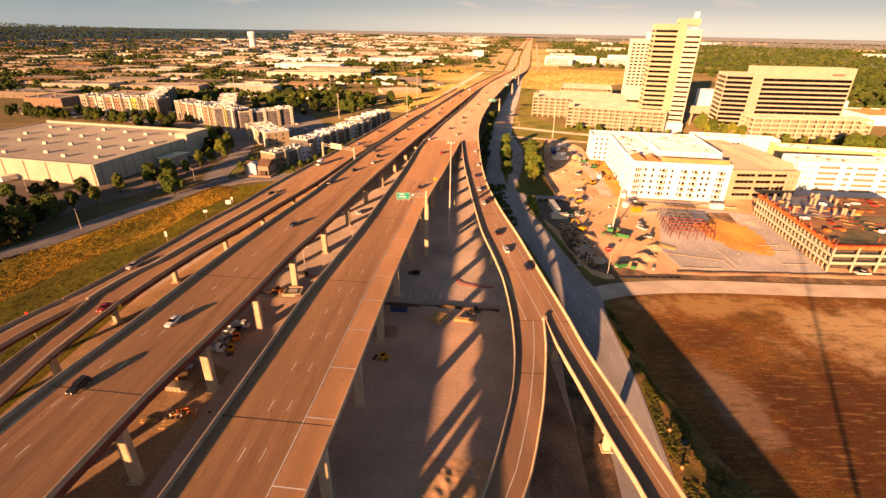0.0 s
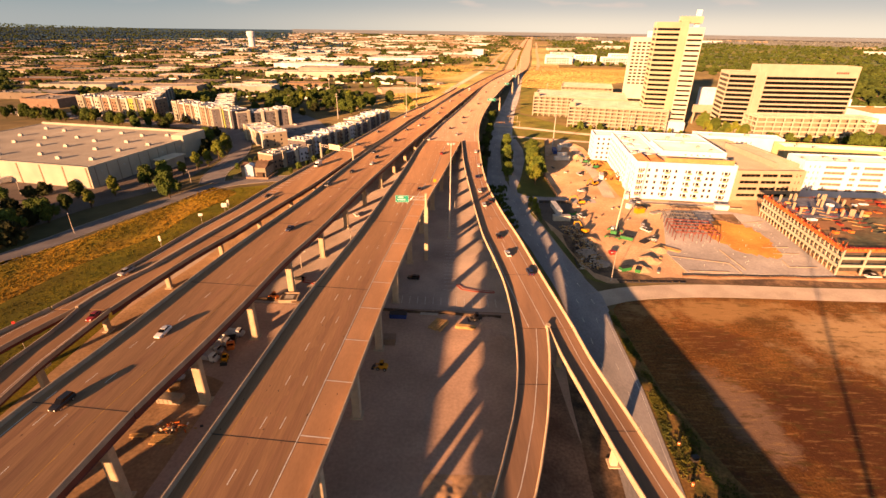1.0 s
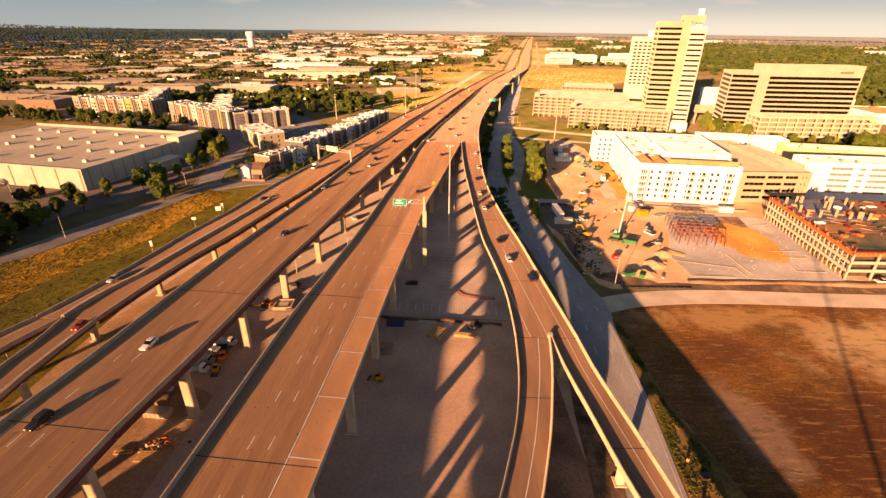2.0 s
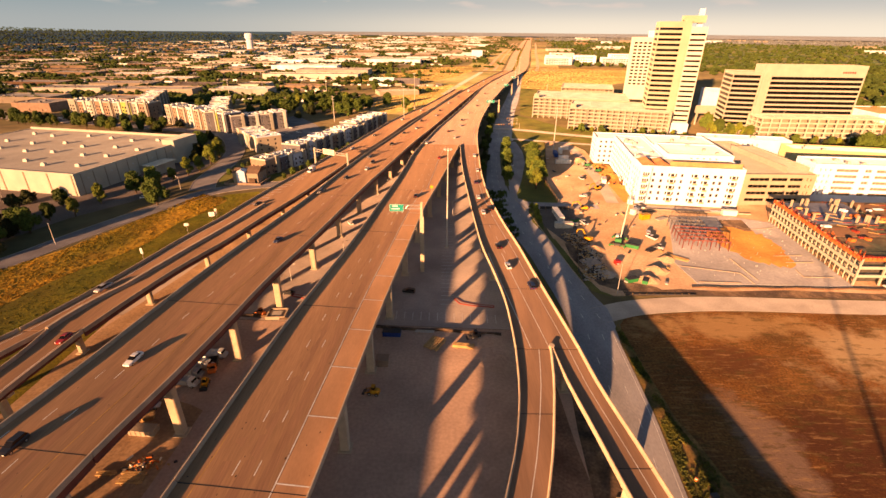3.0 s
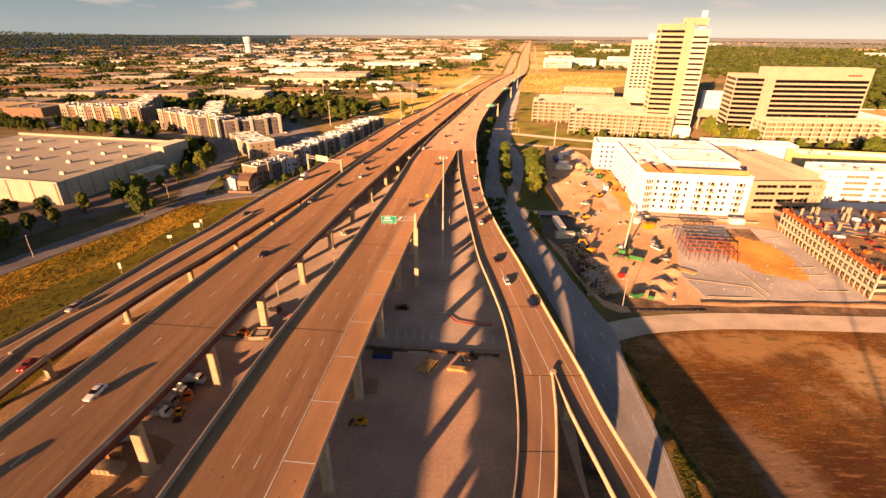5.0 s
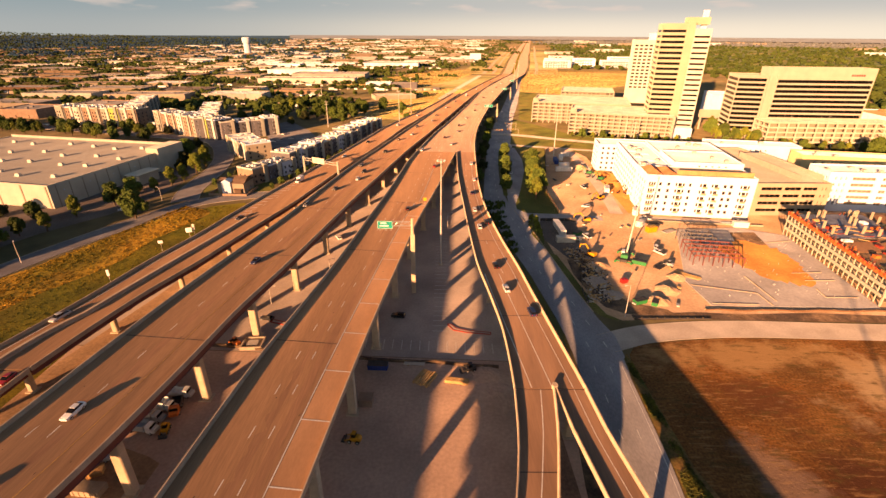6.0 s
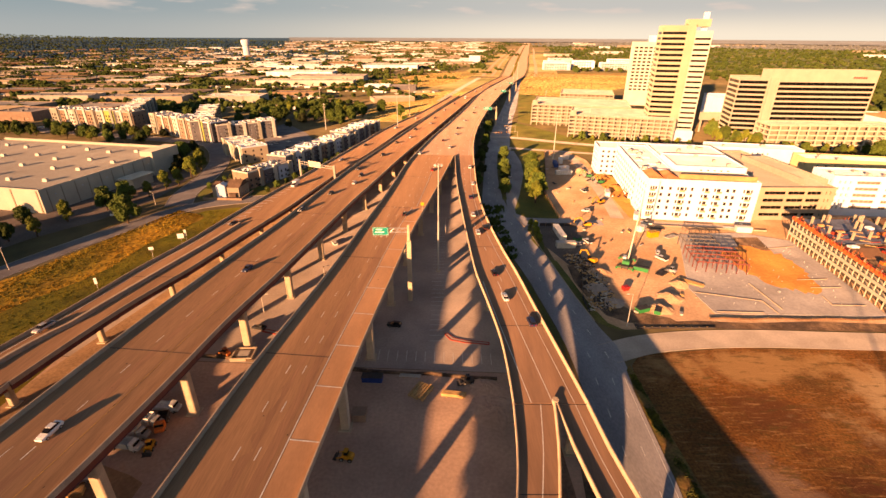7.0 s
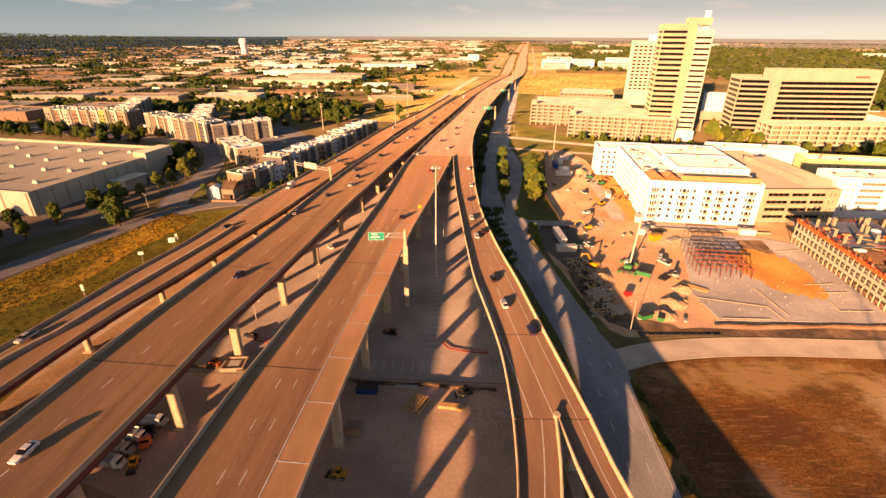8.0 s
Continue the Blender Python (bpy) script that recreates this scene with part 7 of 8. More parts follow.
high_mast(0, 160, 44.5)
high_mast(-42, 437, 39.5)
high_mast(-39.6, 562, 41)
high_mast(24, -85, 45, 0.0, 2.0)
high_mast(128, 905, 38)
high_mast(150, 1010, 38)


def street_lamp(x, y, h, rot, z=0.0):
    t = thing("street_lamp", "slim grey street lamp with one arm", "street lamp", "street lamps", at=pose(x, y, z, 0, 0, rot))
    s = Shape()
    s.tube((0, 0, 0), (0, 0, h), 0.13, 0.07, 8)
    part("pole", s, M["pole"], t)
    s = Shape()
    s.tube((0, 0, h - 0.1), (1.8, 0, h + 0.35), 0.06, 0.05, 6)
    part("arm", s, M["pole"], t)
    s = Shape()
    s.box(1.6, -0.16, h + 0.26, 2.4, 0.16, h + 0.42)
    part("lamp_head", s, M["sign_white"], t)


for x, y, h, r in ((-174.7, 158.6, 9, 130), (-160, 238.3, 7.5, 150), (-190, 118, 9, 130), (63.2, 120.8, 12.5, 200), (-244, 212, 8, 0), (-60, 128, 7, 0), (-44, 150, 7, 0), (-36, 166, 7, 90), (3, 200, 8, 0), (-420, 470, 9, 0), (-395, 462, 9, 0), (-450, 455, 9, 0), (66, 520, 9, 200), (96, 700, 9, 200)):
    street_lamp(x, y, h, r)


def road_sign(x, y, z, w, h, rot, m, label, post=1.8):
    t = thing("road_sign", label, "road sign", "roadside signs", at=pose(x, y, z, 0, 0, rot))
    s = Shape()
    s.tube((0, 0.06, 0), (0, 0.06, post + h), 0.06, 0.06, 6)
    part("post", s, M["pole"], t)
    s = Shape()
    s.box(-w / 2, -0.03, post, w / 2, 0.02, post + h)
    part("panel", s, M[m], t)


road_sign(-111.2, 154, 0, 1.7, 1.2, 20, "sign_white", "small white road sign on a post in the grass", 11.6)
road_sign(-105.6, 165.5, 0, 2.3, 2.0, 20, "sign_white", "square white road sign beside the connector", 11.6)
road_sign(-104.2, 166.8, 0, 0.9, 2.6, 20, "sign_back", "narrow road sign seen from behind", 12.2)
road_sign(-114.6, 127.5, 0, 0.8, 2.2, 20, "sign_white", "narrow white road sign on a post", 11.2)
road_sign(-123, 69, 0, 0.7, 0.7, 20, "red", "small red marker sign on a post", 12)
s0 = smooth_at(RIGHT_DECK, 190)
road_sign(s0[1] - 0.9, 190, s0[2], 1.5, 1.5, 0, "yellow_machine", "yellow warning sign on the viaduct parapet", 2.2)


def cantilever_sign(x, y, ztop, reach, w, h, label, deckz=20.0):
    t = thing("cantilever_sign", label, "road sign", "overhead signs", at=pose(x, y, 0))
    s = Shape()
    s.loft([[(-0.75, -0.75, z), (0.75, -0.75, z), (0.75, 0.75, z), (-0.75, 0.75, z)] for z in (0, ztop - 5)])
    part("pier", s, M["column"], t)
    s = Shape()
    s.tube((0, 0, ztop - 5), (0, 0, ztop + 0.8), 0.55, 0.5, 12)
    part("post", s, M["column"], t)
    s = Shape()
    for zz in (ztop - 0.4, ztop - 1.9):
        for yy in (-0.35, 0.35):
            s.tube((-0.3, yy, zz), (-reach, yy, zz), 0.09, 0.08, 6)
    n = int(reach / 1.5)
    for k in range(n):
        xa, xb = -0.4 - k * 1.5, -0.4 - (k + 1) * 1.5
        for yy in (-0.35, 0.35):
            s.tube((xa, yy, ztop - (0.4 if k % 2 else 1.9)), (xb, yy, ztop - (1.9 if k % 2 else 0.4)), 0.05, 0.05, 5)
        s.tube((xa, -0.35, ztop - 0.4), (xa, 0.35, ztop - 1.9), 0.04, 0.04, 5)
    part("truss", s, M["steel"], t)
    s = Shape()
    s.box(-reach - w * 0.55, -0.62, ztop - 2.8, -reach + w * 0.45, -0.5, ztop + h - 2.8)
    p = part("panel", s, M["sign_green"], t, "green panel with white border and bars")
    b = Shape()
    x0, x1, z0, z1 = -reach - w * 0.55 + 0.12, -reach + w * 0.45 - 0.12, ztop - 2.68, ztop + h - 2.92
    for q in ((x0, z0, x1, z0 + 0.07), (x0, z1 - 0.07, x1, z1), (x0, z0, x0 + 0.07, z1), (x1 - 0.07, z0, x1, z1)):
        b.box(q[0], -0.65, q[1], q[2], -0.63, q[3])
    part("border", b, M["sign_white"], p)
    for zz, l0, l1 in ((ztop + h - 3.75, 0.2, 0.6), (ztop + h - 4.75, 0.14, 0.74)):
        b = Shape()
        b.box(x0 + (x1 - x0) * l0, -0.65, zz, x0 + (x1 - x0) * l1, -0.63, zz + 0.34)
        part("text_bar", b, M["sign_white"], p)
    for k in range(3):
        s = Shape()
        xx = -reach - w * 0.4 + k * w * 0.35
        s.box(xx, -1.4, ztop - 3.1, xx + 0.4, -1.1, ztop - 2.9)
        part("sign_lamp", s, M["steel"], t)


cantilever_sign(-9.8, 137, 28.6, 9.2, 5.4, 2.9, "cantilevered green highway sign on a concrete pier")
cantilever_sign(57, 504, 18.6, 9.0, 9.0, 3.0, "far cantilevered green highway sign over the viaduct")
cantilever_sign(95, 692, 16.9, 9.0, 7.0, 3.0, "distant cantilevered green highway sign")
cantilever_sign(124, 836, 15.2, 9.0, 7.0, 3.0, "small distant cantilevered green highway sign")


def gantry():
    t = thing("sign_gantry", "cream sign gantry across the connector seen from behind", "sign gantry", at=pose(0, 0, 0))
    a, b = Vector((-84.6, 266, 0)), Vector((-61.0, 252.5, 0))
    for p in (a, b):
        s = Shape()
        s.tube((p.x, p.y, 0), (p.x, p.y, 19.7), 0.7, 0.65, 12)
        part("post", s, M["garage"], t)
    s = Shape()
    for z in (17.4, 18.8):
        s.tube((a.x, a.y, z), (b.x, b.y, z), 0.14, 0.14, 6)
    for k in range(10):
        p, q = a.lerp(b, k / 10), a.lerp(b, (k + 1) / 10)
        s.tube((p.x, p.y, 17.4 if k % 2 else 18.8), (q.x, q.y, 18.8 if k % 2 else 17.4), 0.07, 0.07, 5)
    part("truss", s, M["pole"], t)
    s = Shape()
    d = (b - a).normalized()
    n = Vector((-d.y, d.x, 0))
    p0, p1 = a + d * 6.5 + n * 0.6, a + d * 16 + n * 0.6
    s.loft([[(p.x, p.y, 16.4), (p.x + n.x * 0.15, p.y + n.y * 0.15, 16.4), (p.x + n.x * 0.15, p.y + n.y * 0.15, 19.8), (p.x, p.y, 19.8)] for p in (p0, p1)])
    part("panel", s, M["sign_back"], t, "plain back of a road sign")


gantry()


def utility_pole(x, y, h, arms=2):
    t = thing("utility_pole", "tall pale utility pole with cross arms", "utility pole", "utility poles", at=pose(x, y, land(x, y)))
    s = Shape()
    s.tube((0, 0, 0), (0, 0, h), 0.45, 0.22, 8)
    part("pole", s, M["pole"], t)
    for k in range(arms):
        s = Shape()
        s.box(-1.8, -0.1, h - 1.2 - 2.4 * k, 1.8, 0.1, h - 1.0 - 2.4 * k)
        part("cross_arm", s, M["pole"], t)


for x, y, h in ((87, 352, 36), (160, 402, 20), (166, 398, 20), (132, 620, 24), (-118, 470, 26), (-300, 640, 26), (-180, 700, 24)):
    utility_pole(x, y, h)


def signal(x, y, rot):
    t = thing("traffic_signal", "traffic signal on a long mast arm", "traffic signal", "signals at the crossing", at=pose(x, y, 0, 0, 0, rot))
    s = Shape()
    s.tube((0, 0, 0), (0, 0, 7), 0.18, 0.12, 8)
    part("pole", s, M["garage"], t)
    s = Shape()
    s.tube((0, 0, 6.4), (11, 0, 6.9), 0.12, 0.07, 8)
    part("mast_arm", s, M["garage"], t)
    for k in (5.5, 8, 10.5):
        s = Shape()
        s.box(k - 0.18, -0.2, 5.9, k + 0.18, 0.1, 7.0)
        part("signal_head", s, M["yellow_machine"], t)


signal(70, 430, 185)
signal(44, 425, 5)
signal(72, 462, 185)


# ---- machines, trucks and materials ----
def work_truck(x, y, rot, paint, bed, label, ln=7.0, box=2.4):
    t = thing("work_truck", label, "truck", "parked work trucks", at=pose(x, y, 0.05, 0, 0, rot))
    cab = lofted([(ln / 2 - 2.2, 0.6, 2.5), (ln / 2 - 1.9, 0.5, 2.6), (ln / 2 - 1.0, 0.5, 2.5), (ln / 2 - 0.85, 0.5, 1.7), (ln / 2, 0.6, 1.5)], [1.1, 1.15, 1.1, 1.1, 1.0])
    part("cab", cab, M[paint], t)
    g = Shape()
    g.box(-0.95, ln / 2 - 0.98, 1.65, 0.95, ln / 2 - 0.8, 2.3)
    part("windscreen", g, M["glass"], t)
    s = Shape()
    s.box(-0.5, -ln / 2, 0.6, 0.5, ln / 2 - 2.0, 0.95)
    part("chassis", s, M["darkmetal"], t)
    s = Shape()
    s.loft([[(-1.2, q, 0.95), (1.2, q, 0.95), (1.25, q, box), (1.1, q, box), (1.05, q, 1.15), (-1.05, q, 1.15), (-1.1, q, box), (-1.25, q, box)] for q in (-ln / 2, ln / 2 - 2.4)])
    for q in (-ln / 2, ln / 2 - 2.5):
        s.box(-1.2, q, 0.95, 1.2, q + 0.1, box)
    part("cargo_bed", s, M[bed], t)
    for wx in (-0.95, 0.95):
        for wy in (-ln / 2 + 1.0, -ln / 2 + 2.1, ln / 2 - 1.2):
            w = part("wheel", BIG_WHEEL, None, t)
            w.location = (wx, wy, 0.5)
    return t


work_truck(-71.6, 69.4, -98, "car_white", "car_silver", "white service truck parked in a row under the viaduct", 8.5, 2.5)
work_truck(-72.2, 73.0, -96, "car_silver", "pole", "grey tanker-bodied truck parked in a row under the viaduct", 9, 3.0)
work_truck(-71.2, 76.6, -96, "car_white", "sign_white", "white box-bodied truck parked in a row under the viaduct", 9.5, 3.2)
work_truck(-69.6, 81.6, -94, "car_white", "sign_white", "white flatbed truck with pale load under the viaduct", 9.5, 1.9)
work_truck(-66.6, 76.2, 196, "orange", "darkmetal", "orange tipper truck parked under the viaduct", 6, 2.2)
park("pickup_truck", "car_silver", pose(-76, 60.4, 0.09, 0, 0, -75))


def loader(x, y, rot, paint, label, big=1.0):
    t = thing("wheel_loader", label, "loader", "loaders", at=pose(x, y, 0.05, 0, 0, rot) @ Matrix.Scale(big, 4))
    part("body", lofted([(-1.8, 0.6, 1.5), (-1.2, 0.5, 1.7), (0.4, 0.5, 1.6), (0.9, 0.55, 1.2)], [0.7, 0.8, 0.8, 0.7]), M[paint], t)
    s = Shape()
    s.loft([[(-0.6, -0.6, 1.5), (0.6, -0.6, 1.5), (0.6, 0.5, 1.5), (-0.6, 0.5, 1.5)], [(-0.55, -0.5, 2.6), (0.55, -0.5, 2.6), (0.55, 0.3, 2.6), (-0.55, 0.3, 2.6)]])
    part("cab", s, M["glass"], t)
    s = Shape()
    s.box(-0.62, -0.6, 2.6, 0.62, 0.4, 2.72)
    part("cab_roof", s, M[paint], t)
    for q in (-0.85, 0.85):
        s = Shape()
        s.tube((q, -0.4, 1.7), (q, 2.2, 0.6), 0.13, 0.11, 6)
        part("lift_arm", s, M[paint], t)
    s = Shape()
    s.loft([[(q, 2.1, 0.15), (q, 2.9, 0.15), (q, 2.95, 0.22), (q, 2.3, 0.3), (q, 2.25, 0.95), (q, 2.1, 1.0)] for q in (-1.1, 1.1)])
    part("bucket", s, M["darkmetal"], t)
    for wx in (-0.9, 0.9):
        for wy in (-1.15, 0.85):
            w = part("wheel", BIG_WHEEL, None, t)
            w.location = (wx, wy, 0.5)


def excavator(x, y, rot, paint, label):
    t = thing("excavator", label, "excavator", "excavators", at=pose(x, y, 0.05, 0, 0, rot))
    for q in (-1.2, 1.2):
        s = Shape()
        s.loft([[(q - 0.3, yy, z) for yy, z in ((-2.1, 0.4), (-1.8, 0.05), (1.8, 0.05), (2.1, 0.4), (1.8, 0.85), (-1.8, 0.85))], [(q + 0.3, yy, z) for yy, z in ((-2.1, 0.4), (-1.8, 0.05), (1.8, 0.05), (2.1, 0.4), (1.8, 0.85), (-1.8, 0.85))]])
        part("track", s, M["darkmetal"], t)
    part("house", lofted([(-2.4, 1.0, 2.3), (-1.6, 0.95, 2.4), (0.4, 0.95, 2.1), (1.2, 0.95, 1.7)], [1.2, 1.3, 1.3, 1.2]), M[paint], t)
    s = Shape()
    s.box(-1.25, -0.1, 1.7, -0.3, 1.25, 3.0)
    part("cab", s, M["glass"], t)
    s = Shape()
    s.loft([[(0.05, 0.8, 1.8), (0.45, 0.8, 1.8), (0.45, 0.8, 2.4), (0.05, 0.8, 2.4)], [(0.05, 3.2, 4.4), (0.45, 3.2, 4.4), (0.45, 3.0, 4.9), (0.05, 3.0, 4.9)], [(0.1, 5.6, 3.6), (0.4, 5.6, 3.6), (0.4, 5.7, 3.95), (0.1, 5.7, 3.95)]])
    part("boom", s, M[paint], t)
    s = Shape()
    s.loft([[(0.1, 5.4, 3.8), (0.4, 5.4, 3.8), (0.4, 5.9, 3.9), (0.1, 5.9, 3.9)], [(0.12, 6.1, 1.2), (0.38, 6.1, 1.2), (0.38, 6.35, 1.2), (0.12, 6.35, 1.2)]])
    part("stick", s, M[paint], t)
    s = Shape()
    s.loft([[(q, 5.7, 1.2), (q, 6.5, 1.2), (q, 6.3, 0.3), (q, 5.6, 0.2), (q, 5.4, 0.6)] for q in (-0.2, 0.7)])
    part("bucket", s, M["darkmetal"], t)


loader(-19.6, 66.8, 80, "yellow_machine", "yellow wheel loader parked beside a column")
loader(-65.6, 69.2, 190, "yellow_machine", "yellow skid loader under the viaduct", 0.9)
loader(-63, 104, 60, "orange", "orange loader beside the pale pad")
loader(9, 92.5, 100, "darkmetal", "dark tracked loader beside the earth bank")
loader(95, 160, 40, "car_silver", "grey loader beside the slab")
excavator(100, 300, 60, "green", "green excavator on the building site")
excavator(92, 246, 120, "yellow_machine", "yellow excavator near the service lane")
excavator(104, 286, 40, "green", "small green excavator beside a soil heap")
excavator(74, 210, 80, "yellow_machine", "yellow excavator at the site entrance")
excavator(65, 169, 40, "yellow_machine", "yellow excavator by the rubble")
excavator(112, 258, 100, "orange", "orange excavator in the trench")


def crane():
    t = thing("mobile_crane", "mobile crane with tall pale telescopic boom and green counterweight", "crane", at=pose(79, 167, 0.05, 0, 0, -25))
    part("carrier", lofted([(-6, 0.9, 1.9), (-5.5, 0.8, 2.0), (4, 0.8, 2.0), (5.5, 0.8, 2.4), (6, 0.9, 2.0)], [1.4, 1.5, 1.5, 1.5, 1.3]), M["darkmetal"], t)
    s = Shape()
    s.box(-1.4, -4.2, 2.0, 1.4, -2.2, 3.4)
    part("counterweight", s, M["green"], t)
    s = Shape()
    s.box(-1.5, -1.4, 2.0, -0.2, 1.2, 3.9)
    part("cab", s, M["car_white"], t)
    for k, (z0, z1, r) in enumerate(((2.5, 12, 0.3), (11.5, 22, 0.23), (21.5, 31, 0.17))):
        s = Shape()
        s.loft([[(0.4 + q * r + z * 0.05, p * r + 0.2 + z * 0.02, z) for q, p in ((-1, -1), (1, -1), (1, 1), (-1, 1))] for z in (z0, z1)])
        part("boom_section", s, M["pole"], t)
    s = Shape()
    s.tube((1.95, 1.2, 30.8), (2.2, 1.4, 4), 0.05, 0.05, 5)
    part("hoist_cable", s, M["darkmetal"], t)
    for wx in (-1.2, 1.2):
        for wy in (-4.6, -3.2, 2.5, 4.2):
            w = part("wheel", BIG_WHEEL, None, t)
            w.location = (wx, wy, 0.5)
    for q in (-3.2, 3.2):
        for wy in (-5, 5):
            s = Shape()
            s.box(min(q, q * 0.4), wy - 0.25, 0.6, max(q, q * 0.4), wy + 0.25, 1.0)
            s.box(q - 0.4, wy - 0.4, 0, q + 0.4, wy + 0.4, 0.65)
            part("outrigger", s, M["green"], t)


crane()


def heap(x, y, r, h, m, label, seed, name="soil_mound"):
    rng = random.Random(seed)
    s = Shape()
    n = 18
    rings = []
    for q in (1.0, 0.75, 0.5, 0.25, 0.06):
        z = h * (1 - q) ** 0.8
        rings.append([(x + math.cos(a) * r * q * rng.uniform(0.82, 1.15), y + math.sin(a) * r * q * rng.uniform(0.82, 1.15), max(0.02, z * rng.uniform(0.85, 1.15)) if q < 1 else 0.02) for a in [2 * math.pi * i / n for i in range(n)]])
    s.loft(rings)
    tagged(part(name, s, M[m]), label, "heap", "soil heaps")


for k, (x, y, r, h, m) in enumerate(((112, 250, 5, 2.2, "orange_soil"), (111, 276, 6, 2.0, "orange_soil"), (109, 296, 5, 1.8, "orange_soil"), (98, 315, 6, 2.6, "sand"), (86, 140, 5, 1.6, "sand"), (79, 132, 4.5, 1.6, "sand"), (94, 150, 4, 1.4, "sand"), (15.5, 82, 6.5, 1.3, "yard"), (13.5, 91, 4.5, 1.2, "yard"), (119, 236, 5, 1.4, "orange_soil"), (66, 160, 5, 1.6, "sand"), (61, 146, 5, 1.5, "parking"), (64, 136, 4, 1.3, "parking"))):
    heap(x, y, r, h, m, "heap of loose soil on the ground", 40 + k)


def stack(x, y, rot, l, w, n, m, label, name="lumber_stack", gap=0.15, hgt=0.35):
    """Boards or beams side by side in two layers, on bearers."""
    t = thing(name, label, name.replace("_", " "), "stacks of material", at=pose(x, y, 0.05, 0, 0, rot))
    rng = random.Random(int(x * 7 + y))
    step = w / n
    for k in range(n):
        s = Shape()
        d = rng.uniform(-0.3, 0.3)
        s.box(-l / 2 + d, k * step, 0.2, l / 2 + d, (k + 1) * step - gap, 0.2 + hgt)
        part("beam", s, M[m], t)
    for q in (-l * 0.3, l * 0.3):
        s = Shape()
        s.box(q - 0.15, -0.2, 0, q + 0.15, w + 0.2, 0.2)
        part("bearer", s, M["wood"], t)


stack(-1.6, 87.6, 62, 6.0, 4.8, 6, "wood", "stack of timber beams in evening light", gap=0.28, hgt=0.7)
stack(5.2, 86.6, -8, 6.4, 1.6, 3, "wood", "bundle of pale timber beams", hgt=0.9, gap=0.03)
stack(-67.6, 38.6, 2, 5.4, 3.0, 5, "wood", "timber beams lying under the viaduct", hgt=0.3)
stack(-74.0, 40.5, 6, 4.0, 1.2, 3, "wood", "short timber beams beside a column")
stack(98, 150, -38, 9, 3, 6, "wood", "formwork timber beside the slab")
stack(92, 158, 40, 6, 3, 5, "darkmetal", "dark formwork frames on the soil")
stack(108, 207, -8, 8, 2, 5, "darkmetal", "dark steel frames near the white block", name="frame_stack")
stack(146, 207, -6, 6, 3, 4, "car_white", "pale panels stacked by the garage", name="panel_stack")
stack(112, 196, 30, 7, 3, 6, "pole", "grey pipes stacked on the slab edge", name="pipe_stack")
stack(-7, 94.5, -3, 6, 1.2, 2, "pole", "pale beams lying by the earth bank")


def crate(name, x, y, z, rot, l, w, h, m, label, category, group="", lid=True):
    t = thing(name, label, category, group, at=pose(x, y, z, 0, 0, rot))
    s = Shape()
    s.loft([[(-l / 2, -w / 2, 0), (l / 2, -w / 2, 0), (l / 2, w / 2, 0), (-l / 2, w / 2, 0)], [(-l / 2 - 0.1, -w / 2 - 0.05, h), (l / 2 + 0.1, -w / 2 - 0.05, h), (l / 2 + 0.1, w / 2 + 0.05, h), (-l / 2 - 0.1, w / 2 + 0.05, h)]])
    part("body", s, M[m], t)
    for k in range(5):
        q = -l / 2 + l * (k + 0.5) / 5
        for sg in (-1, 1):
            s = Shape()
            s.box(q - 0.06, sg * (w / 2 + 0.08) - 0.06, 0.1, q + 0.06, sg * (w / 2 + 0.08) + 0.06, h - 0.05)
            part("rib", s, M[m], t)
    if lid:
        s = Shape()
        s.box(-l / 2 - 0.15, -w / 2 - 0.1, h, l / 2 + 0.15, w / 2 + 0.1, h + 0.12)
        part("lid", s, M["darkmetal"] if lid == "dark" else M[m], t)
    return t


crate("dumpster", -17.4, 93.4, 0.05, -2, 5.6, 2.2, 1.6, "blue", "open blue steel dumpster by the earth bank", "dumpster", "dumpsters", "dark")
crate("dumpster", 83.5, 162, 0.05, -30, 5.6, 2.3, 1.6, "green", "green steel dumpster on the building site", "dumpster", "dumpsters", "dark")
crate("dumpster", 72, 130.5, 0.05, 20, 4.6, 2.2, 1.5, "green", "green steel dumpster near the street corner", "dumpster", "dumpsters", "dark")
crate("dumpster", 77, 129.5, 0.05, 60, 3.2, 2.0, 1.4, "green", "small green dumpster near the street corner", "dumpster", "dumpsters", "dark")
crate("dumpster", 65.5, 193, 0.05, 40, 4.4, 2.2, 1.6, "green", "green dumpster beside the trailers", "dumpster", "dumpsters", "dark")
crate("toolbox", 71.3, 145.5, 0.05, 20, 2.2, 1.8, 1.4, "red", "red steel tool chest on the soil", "tool chest")
crate("wooden_crate", -18.6, 79.2, 0.05, 0, 3.4, 3.0, 2.2, "brick", "brown crate standing behind a column", "crate")
crate("concrete_box", -72.6, 52.8, 0.05, -4, 6.2, 2.6, 1.6, "barrier", "pale concrete culvert box lying in the sun", "culvert box", "", False)
crate("wooden_crate", -74.5, 57.2, 0.05, 20, 3.2, 2.0, 1.0, "wood", "low timber crate beside the culvert box", "crate")
